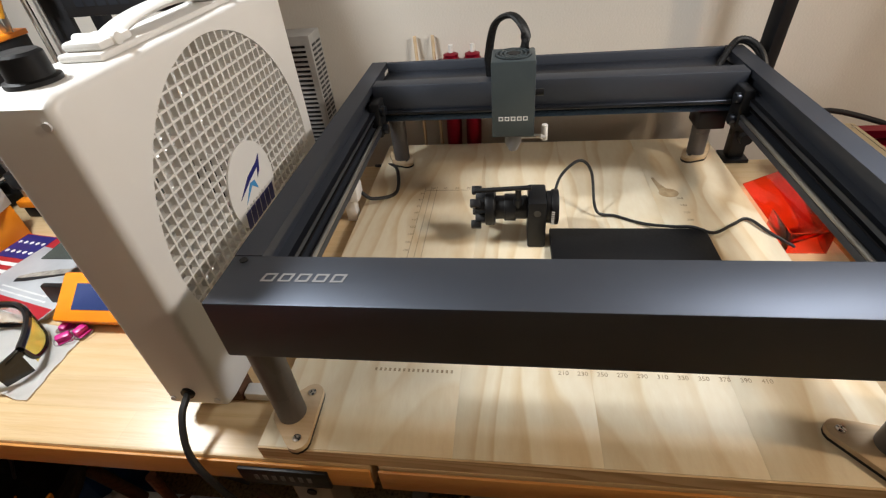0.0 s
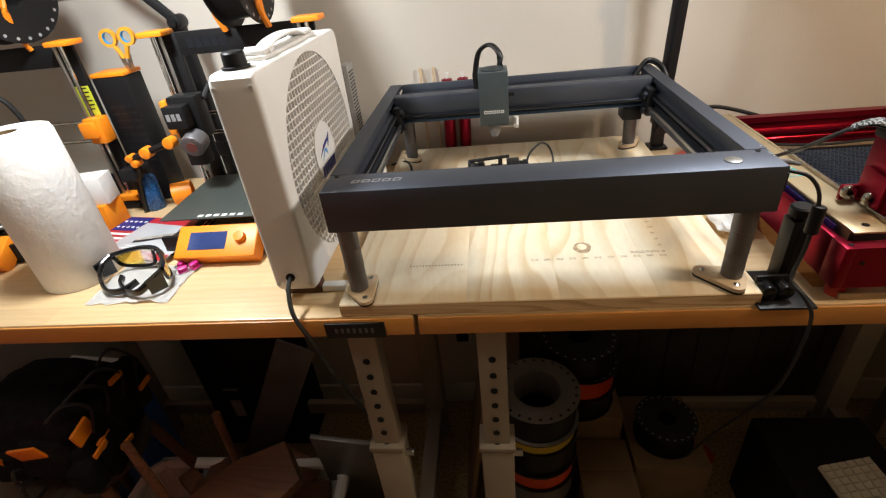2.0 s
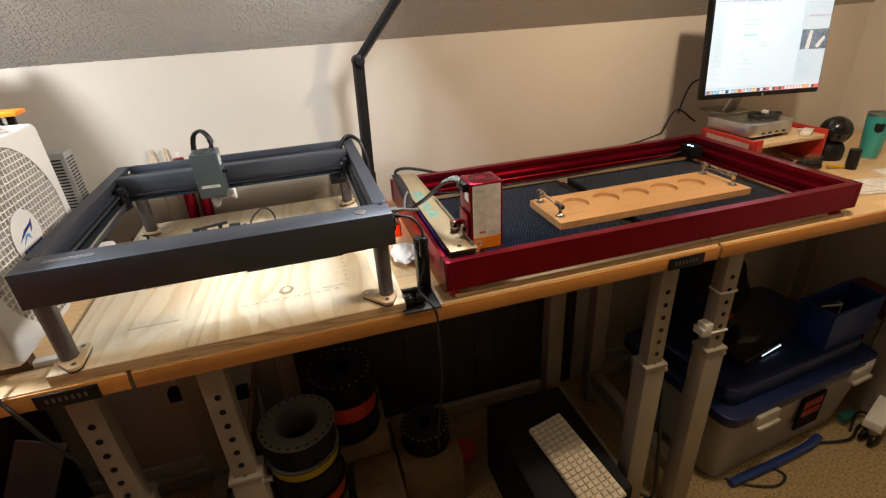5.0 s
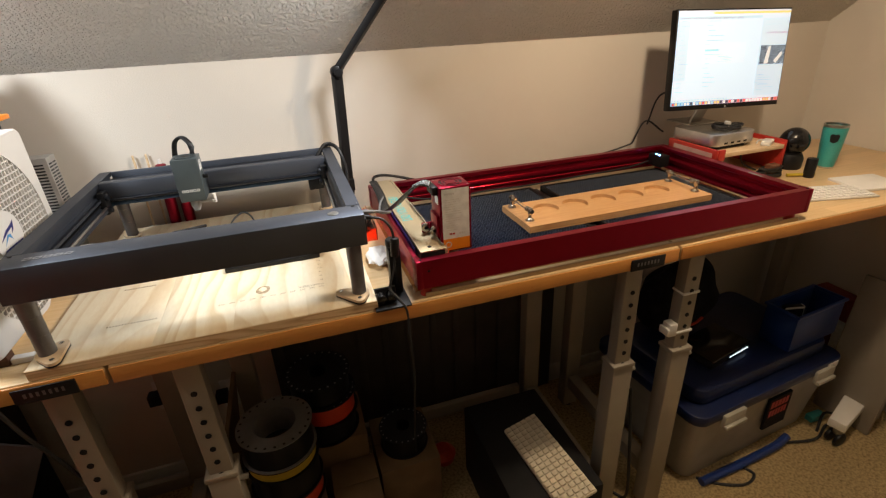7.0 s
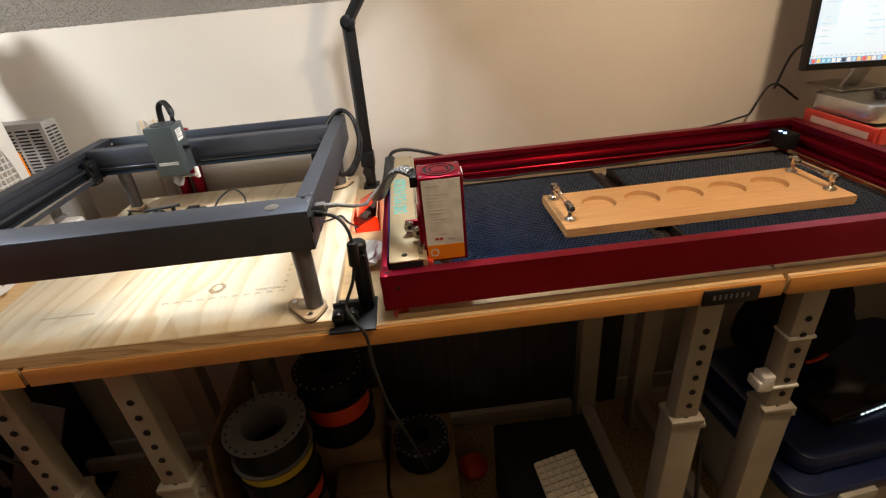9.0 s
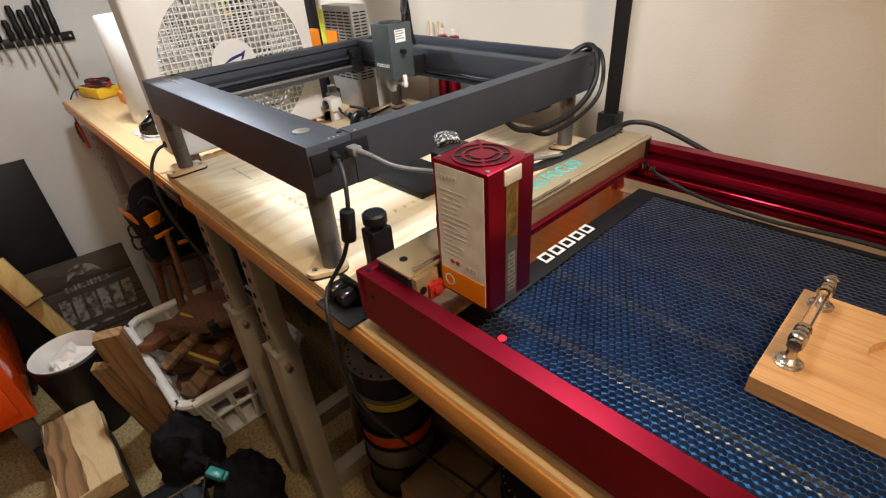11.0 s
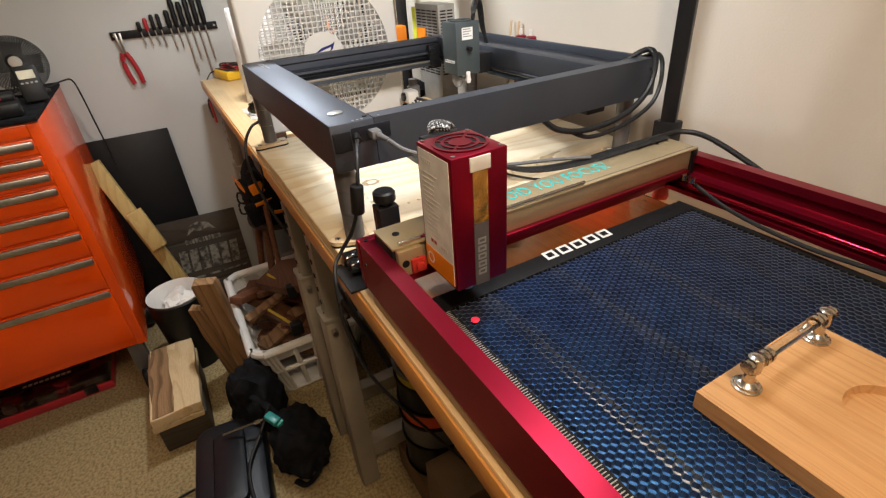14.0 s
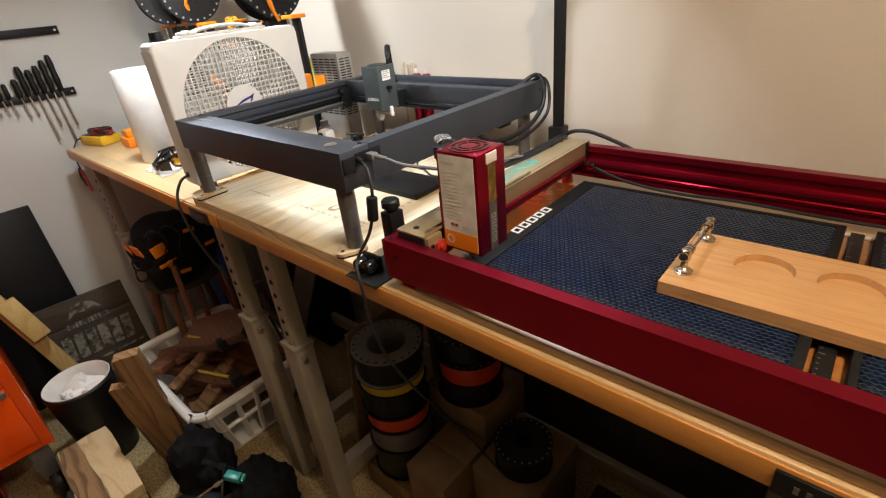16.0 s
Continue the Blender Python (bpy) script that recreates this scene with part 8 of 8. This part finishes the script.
def log_half(m, lx, ly, lz, label, seed, bark=True):
    ob = thing("split_log", m, label, "firewood", "wood blocks", local=True)
    rg = random.Random(seed)
    b = box(-lx / 2, lx / 2, -ly / 2, ly / 2, 0, lz, 0.003)
    bmesh.ops.subdivide_edges(b, edges=b.edges[:], cuts=5, use_grid_fill=True)
    for v in b.verts:
        v.co += 0.010 * noise.noise_vector(v.co * 9 + Vector((seed, 0, 0))) * Vector((1, 1, 0.5))
        v.co.z = max(0.0, v.co.z)
    part("split_face", b, M_LOG if bark is True else M_HEART, ob, smooth=40)
    if bark is True:
        k = box(-lx / 2 + 0.004, lx / 2 - 0.004, -ly * 0.47, -ly * 0.06, lz - 0.010, lz + 0.0026, 0.001)
        bmesh.ops.subdivide_edges(k, edges=k.edges[:], cuts=11, use_grid_fill=True)
        for v in k.verts:
            fray = 0.016 * noise.noise_vector(v.co * 16 + Vector((seed, 0, 0))) * Vector((0.1, 0.7, 0.04))
            v.co += 0.010 * noise.noise_vector(v.co * 9 + Vector((seed, 0, 0))) * Vector((1, 1, 0.5)) + fray
        part("heartwood", k, M_HEART, ob, "brown weathered heartwood")
    if bark:
        k = box(-lx / 2 + 0.01, lx / 2 - 0.01, -ly / 2 - 0.006, -ly / 2 + 0.02, 0.004, lz * 0.85, 0.003)
        part("bark", k, M_BARK, ob, "rough dark bark")
    return ob


single("dark_block", box(-0.55, -0.225, -0.502, -0.350, 0.0, 0.112, 0.004), M_STAINED, "dark stained block under the split boards", "wood", "wood blocks")
log_half(at(-0.388, -0.424, 0.1122, -3), 0.36, 0.148, 0.022, "split log board lying flat", 3)
log_half(at(-0.398, -0.422, 0.137, -1), 0.375, 0.150, 0.036, "pale split log with brown heartwood stripe", 4)
log_half(Matrix.Translation((-0.385, -0.215, 0.062)) @ pose(0, 0, 0, 0, -81, -24), 0.52, 0.070, 0.035, "brown split log standing on end", 5, 2)
log_half(Matrix.Translation((-0.448, -0.219, 0.045)) @ pose(0, 0, 0, 0, -82, -8), 0.44, 0.070, 0.040, "reddish split log standing on end", 6, 2)
log_half(Matrix.Translation((-0.405, -0.262, 0.020)) @ pose(0, 0, 0, 0, -80, -40), 0.40, 0.050, 0.030, "short bark-edged split log standing on end", 9, 2)
for ob in [o for o in scene.objects if o.name.startswith("split_log")]:
    if ob.matrix_basis.to_euler().y < -1:
        ob.location.z += 0.19

BASK = thing("laundry_basket", at(-0.30, 0.07, 0), "white slotted plastic basket full of wood offcuts", "basket")
rim_p = rounded(-0.79, -0.205, -0.160, 0.25, 0.06)
low_p = rounded(-0.73, -0.265, -0.105, 0.20, 0.05)
part("rim", cable([(x, y, 0.256) for x, y in rim_p] + [(rim_p[0][0], rim_p[0][1], 0.256)], 0.016, 10, 2, None, 1.0), M_WHITE, BASK)
nseg = len(rim_p)
band = bmesh.new()
hi_v = [band.verts.new((x, y, 0.252)) for x, y in rim_p]
lo_v = [band.verts.new((x + (u - x) * 0.2, y + (v - y) * 0.2, 0.203)) for (x, y), (u, v) in zip(rim_p, low_p)]
for k in range(nseg):
    band.faces.new((lo_v[k], lo_v[(k + 1) % nseg], hi_v[(k + 1) % nseg], hi_v[k]))
bmesh.ops.solidify(band, geom=band.faces[:], thickness=0.005)
part("rim_band", band, M_WHITE, BASK)
for k in range(nseg):
    (x0, y0), (x1, y1) = rim_p[k], rim_p[(k + 1) % nseg]
    (u0, v0), (u1, v1) = low_p[k], low_p[(k + 1) % nseg]
    run = max(1, int(math.hypot(x1 - x0, y1 - y0) / 0.062))
    for s in range(run):
        f = s / run
        a = Vector((x0 + (x1 - x0) * f, y0 + (y1 - y0) * f, 0.25))
        b = Vector((u0 + (u1 - u0) * f, v0 + (v1 - v0) * f, 0.01))
        part("slat", cable([a, (a + b) / 2, b], 0.0095, 6, 2, None, 0.6), M_WHITE, BASK)
for zf in (0.45, 1.0):
    part("hoop", cable([(x + (u - x) * zf, y + (v - y) * zf, 0.25 - 0.24 * zf) for (x, y), (u, v) in zip(rim_p + rim_p[:1], low_p + low_p[:1])], 0.008, 6, 1), M_WHITE, BASK)
part("basket_floor", extrude(low_p, 0.002, 0.008), M_WHITE, BASK)
rg = random.Random(23)
for k in range(38):
    L, W, H_ = 0.14 + 0.20 * rg.random(), 0.03 + 0.07 * rg.random(), 0.015 + 0.03 * rg.random()
    x, y, z = -0.49 + 0.30 * (rg.random() - 0.5), 0.045 + 0.20 * (rg.random() - 0.5), 0.06 + 0.22 * k / 38
    m = Matrix.Translation((x, y, z)) @ pose(0, 0, 0, 30 * (rg.random() - 0.5), 40 * (rg.random() - 0.5), 180 * rg.random())
    tagged(single("wood_offcut", turned(box(-L / 2, L / 2, -W / 2, W / 2, -H_ / 2, H_ / 2, 0.002), m), (M_REDWOOD, M_REDWOOD, M_REDWOOD, M_LOGDARK)[k % 4], "reddish wood offcut piled in the basket", "wood", "wood offcuts"))
single("wood_chunk", turned(extrude([(-0.15, -0.07), (0.02, -0.085), (0.14, -0.05), (0.13, 0.06), (0.0, 0.085), (-0.14, 0.06)], -0.018, 0.018, None, None, 0.004), Matrix.Translation((-0.38, 0.06, 0.415)) @ pose(0, 0, 0, 12, -14, 28)), M_REDWOOD, "reddish-brown live-edge slab atop the offcuts", "wood", "wood offcuts")
for k, (p, q) in enumerate((((-0.52, 0.02, 0.02), (-0.58, 0.05, 0.62)), ((-0.62, 0.10, 0.02), (-0.75, 0.16, 0.60)), ((-0.50, 0.20, 0.1), (-0.44, 0.16, 0.58)))):
    ob = thing("wood_stick", at(*p), "plain stick standing in the wood pile", "stick", "sticks")
    part("stick", cyl(p, q, 0.010, seg=10), M_REDWOOD, ob)
for k, (a, b) in enumerate((((-0.47, -0.02, 0.40), (-0.29, 0.03, 0.42)), ((-0.35, -0.06, 0.33), (-0.19, 0.0, 0.335)))):
    ob = thing("bar_clamp", at(*a), "brass-coloured bar clamp lying on the offcuts", "clamp", "clamps")
    part("clamp_bar", cyl(a, b, 0.005, seg=10), M_FILGOLD, ob)
    part("clamp_jaw", box(b[0] - 0.02, b[0] + 0.01, b[1] - 0.02, b[1] + 0.02, b[2] - 0.03, b[2] + 0.015, 0.004), M_BLACK, ob)

SADDLE = thing("tool_bag", at(-0.80, 0.12, 0.5), "black tool bag with orange pockets hung under the bench", "tool bag")
tb2 = bmesh.new()
bmesh.ops.create_icosphere(tb2, subdivisions=4, radius=1)
for v in tb2.verts:
    n3 = v.co.copy()
    v.co = Vector([math.copysign(abs(c) ** 0.6, c) for c in n3]) * (1 + 0.10 * noise.noise(n3 * 2.5))
    v.co = Vector((-0.80 + 0.15 * v.co.x, 0.13 + 0.11 * v.co.y, 0.610 + 0.12 * v.co.z))
part("bag_body", tb2, M_FABRIC, SADDLE, smooth=60)
for y, z, w in ((0.045, 0.70, 0.05), (0.075, 0.63, 0.04), (0.16, 0.68, 0.045)):
    part("pocket_flap", turned(box(-0.004, 0.004, -w / 2, w / 2, -0.022, 0.022, 0.002), Matrix.Translation((-0.655, y, z - 0.035)) @ pose(0, 0, 0, 12, 8, 0)), M_ORANGE, SADDLE, "orange fabric flap")
part("strap_loop", cable([(-0.80, 0.02, 0.585), (-0.80, -0.015, 0.61), (-0.80, -0.02, 0.57), (-0.80, 0.015, 0.56)], 0.004), M_RUBBER, SADDLE)
part("strap_loop", cable([(-0.80, 0.02, 0.545), (-0.80, -0.02, 0.565), (-0.80, -0.022, 0.52), (-0.80, 0.015, 0.515)], 0.004), M_RUBBER, SADDLE)
rgp = random.Random(41)
for k in range(9):
    y, z = 0.015 + 0.028 * k * (0.9 + 0.2 * rgp.random()), 0.520 + 0.16 * rgp.random()
    pouch = part("pouch", turned(box(-0.026, 0.022, -0.026, 0.026, -0.045, 0.045, 0.010), Matrix.Translation((-0.665 - 0.03 * rgp.random(), y, z)) @ pose(0, 0, 0, 24 * rgp.random() - 12, 16 * rgp.random() - 4, 30 * rgp.random() - 15)), M_FABRIC, SADDLE)
    if k % 2:
        part("pouch_trim", turned(box(-0.003, 0.003, -0.020, 0.020, -0.007, 0.007, 0.001), Matrix.Translation((-0.640, y, z + 0.028)) @ pose(0, 0, 0, 20 * rgp.random() - 10, 10, 0)), M_ORANGE, pouch)
for k in range(4):
    y = 0.03 + 0.05 * k
    part("strap_loop", cable([(-0.70, y, 0.715), (-0.66, y + 0.02, 0.74 + 0.02 * rgp.random()), (-0.64, y + 0.045, 0.705), (-0.65, y + 0.03, 0.645)], 0.006, 8, 6, None, 0.5), M_RUBBER, SADDLE)
for k in range(2):
    part("front_pocket", turned(box(-0.05, 0.05, -0.020, 0.014, -0.05, 0.05, 0.010), Matrix.Translation((-0.85 + 0.11 * k, 0.022, 0.585 + 0.03 * k)) @ pose(0, 0, 0, 10 - 16 * k, 12 * k, 6)), M_FABRIC, SADDLE)
    part("pocket_flap", turned(box(-0.030, 0.030, -0.003, 0.003, -0.022, 0.022, 0.001), Matrix.Translation((-0.86 + 0.11 * k, -0.002, 0.625 + 0.03 * k)) @ pose(0, 0, 0, 14, 20 - 24 * k, 6)), M_ORANGE, SADDLE, "orange fabric flap")
STOOL = thing("wooden_stool", at(-0.80, 0.13, 0), "brown wooden stool under the tool bag", "stool")
part("stool_seat", cyl((-0.80, 0.13, 0.465), (-0.80, 0.13, 0.491), 0.140, seg=36, bevel=0.006), M_STAINED, STOOL)
for sx, sy in ((-1, -1), (1, -1), (1, 1), (-1, 1)):
    part("stool_leg", cyl((-0.80 + 0.17 * sx, 0.13 + 0.15 * sy, 0), (-0.80 + 0.10 * sx, 0.13 + 0.09 * sy, 0.465), 0.014, seg=14), M_REDWOOD, STOOL)
BB = thing("blue_carton", at(-0.928, 0.33, 0), "blue carton with a white top under the bench", "box")
bcm = at(-0.928, 0.330, 0, -6)
part("carton_body", turned(box(-0.106, 0.106, -0.062, 0.062, 0.0, 0.546, 0.002), bcm), mat("blue_card", (0.025, 0.12, 0.42), 0.5, scale=14), BB)
part("carton_top", turned(box(-0.105, 0.105, -0.061, 0.061, 0.5462, 0.549), bcm), M_PAPER, BB, "white carton top")
DC = thing("black_storage_case", at(-0.60, 0.58, 0), "tall black storage case by the wall under the bench", "case")
part("case_body", box(-0.76, -0.44, 0.500, 0.660, 0.0, 0.600, 0.006), M_MATBLACK, DC)
part("case_lid_edge", box(-0.762, -0.438, 0.497, 0.662, 0.6005, 0.612, 0.004), M_BLACK, DC)
part("case_label", box(-0.686, -0.648, 0.4985, 0.4997, 0.155, 0.235), M_FILGREY, DC, "grey paper label")
part("case_latch", box(-0.690, -0.640, 0.494, 0.4998, 0.285, 0.293, 0.001), M_STEEL, DC)
single("grey_sheet", turned(box(-0.058, 0.058, -0.004, 0.004, 0, 0.56, 0.001), Matrix.Translation((-0.610, 0.420, 0.0265)) @ pose(0, 0, 0, -3, 27, 0)), mat("grey_laminate", (0.16, 0.17, 0.185), 0.5, col2=(0.11, 0.118, 0.13), scale=9), "grey laminate sheet leaning on the black case", "panel")
single("metal_sheet", turned(box(-0.10, 0.10, -0.006, 0.006, 0, 0.56, 0.002), Matrix.Translation((-0.20, 0.30, 0.002)) @ pose(0, 0, 0, 18, 10, 0)), M_TUBE, "grey sheet metal panel leaning under the bench", "panel")
single("plywood_sheet", turned(box(-0.006, 0.006, -0.16, 0.16, 0, 0.56, 0.001), Matrix.Translation((0.12, 0.36, 0.002)) @ pose(0, 0, 0, 0, 8, 0)), M_CARD, "brown hardboard sheet standing behind the legs", "board")

TC = thing("tool_case", at(0.12, -0.29, 0), "black moulded power-tool case with red end", "tool case")
tcm = at(0.050, -0.318, 0, -6)
part("case_shell", turned(extrude(rounded(-0.21, 0.17, -0.105, 0.105, 0.050), 0.001, 0.10, None, None, 0.022), tcm), M_CASE, TC)
part("case_rib", turned(extrude(rounded(-0.15, 0.13, -0.045, 0.050, 0.03), 0.098, 0.118, None, None, 0.012), tcm), M_CASE, TC)
part("case_end", turned(extrude(rounded(0.172, 0.235, -0.10, 0.10, 0.012), 0.002, 0.085, None, None, 0.008), tcm), M_FRIDGE, TC, "ribbed red end")
for k in range(6):
    part("case_fin", turned(box(0.178 + 0.009 * k, 0.182 + 0.009 * k, -0.085, 0.085, 0.0852, 0.089, 0.001), tcm), M_FRIDGE, TC)
part("cord", cable([(0.02, -0.385, 0.04), (-0.002, -0.406, 0.03), (-0.023, -0.476, 0.004), (-0.001, -0.542, 0.004), (0.039, -0.585, 0.004), (0.095, -0.605, 0.004)], 0.0042), M_RUBBER, TC)
part("cord", cable([(0.30, -0.27, 0.108), (0.10, -0.27, 0.112), (-0.02, -0.21, 0.12), (-0.06, -0.16, 0.18)], 0.005), M_RUBBER, TC)
PACK = thing("backpack", at(-0.12, -0.16, 0), "slumped black backpack on the carpet", "bag")
for nm, cx, cy, cz, rx, ry, rz_, sd in (("bag_body", -0.190, -0.190, 0.105, 0.105, 0.088, 0.145, 0), ("bag_pocket", 0.035, -0.105, 0.075, 0.115, 0.090, 0.095, 5)):
    bk = bmesh.new()
    bmesh.ops.create_icosphere(bk, subdivisions=4, radius=1)
    for v in bk.verts:
        v.co *= 1 + 0.22 * noise.noise(v.co * 2.1 + Vector((sd, 1, 0))) + 0.13 * noise.noise(v.co * 5.5) + 0.05 * noise.noise(v.co * 13)
        v.co = Vector((cx + rx * v.co.x, cy + ry * v.co.y, max(0.001, cz + rz_ * v.co.z)))
    part(nm, bk, M_FABRIC, PACK, smooth=60)
part("strap", cable([(-0.215, -0.262, 0.15), (-0.15, -0.235, 0.20), (-0.10, -0.185, 0.18), (-0.03, -0.145, 0.14)], 0.012, 8, 6, None, 0.3), M_FABRIC, PACK)
part("strap", cable([(0.10, -0.06, 0.10), (0.15, -0.08, 0.06), (0.16, -0.13, 0.02), (0.12, -0.16, 0.01)], 0.010, 8, 6, None, 0.3), M_FABRIC, PACK)
TEAL = thing("glue_gun", at(-0.03, -0.2, 0.16), "teal and steel caulking tool on the backpack", "tool")
part("tool_body", join(turned(box(-0.024, 0.026, -0.014, 0.014, -0.011, 0.011, 0.005), Matrix.Translation((-0.008, -0.165, 0.168)) @ pose(0, 0, 0, 0, 10, 30)), turned(box(-0.012, 0.012, -0.012, 0.012, -0.045, 0.0, 0.004), Matrix.Translation((0.010, -0.15, 0.166)) @ pose(0, 0, 0, 10, 10, 30))), M_TEAL, TEAL)
part("rod", cyl((-0.062, -0.314, 0.135), (-0.024, -0.190, 0.165), 0.0045, seg=10), M_CHROME, TEAL)
part("rod_nut", cyl((-0.031, -0.214, 0.159), (-0.026, -0.199, 0.163), 0.009, seg=8), M_CHROME, TEAL)
single("washed_rag", turned(box(-0.09, 0.04, -0.06, 0.05, 0, 0.05, 0.02), at(-0.47, -0.47, 0.0)), M_JEANS, "faded blue rag on the carpet", "rag")
# Added below the camera's view: dark slab that cuts light bouncing off the carpet.
single("floor_mat", box(0.35, 0.95, -0.62, -0.12, 0.0005, 0.006, 0.002), M_FABRIC, "added dark mat on the carpet, out of view", "mat")
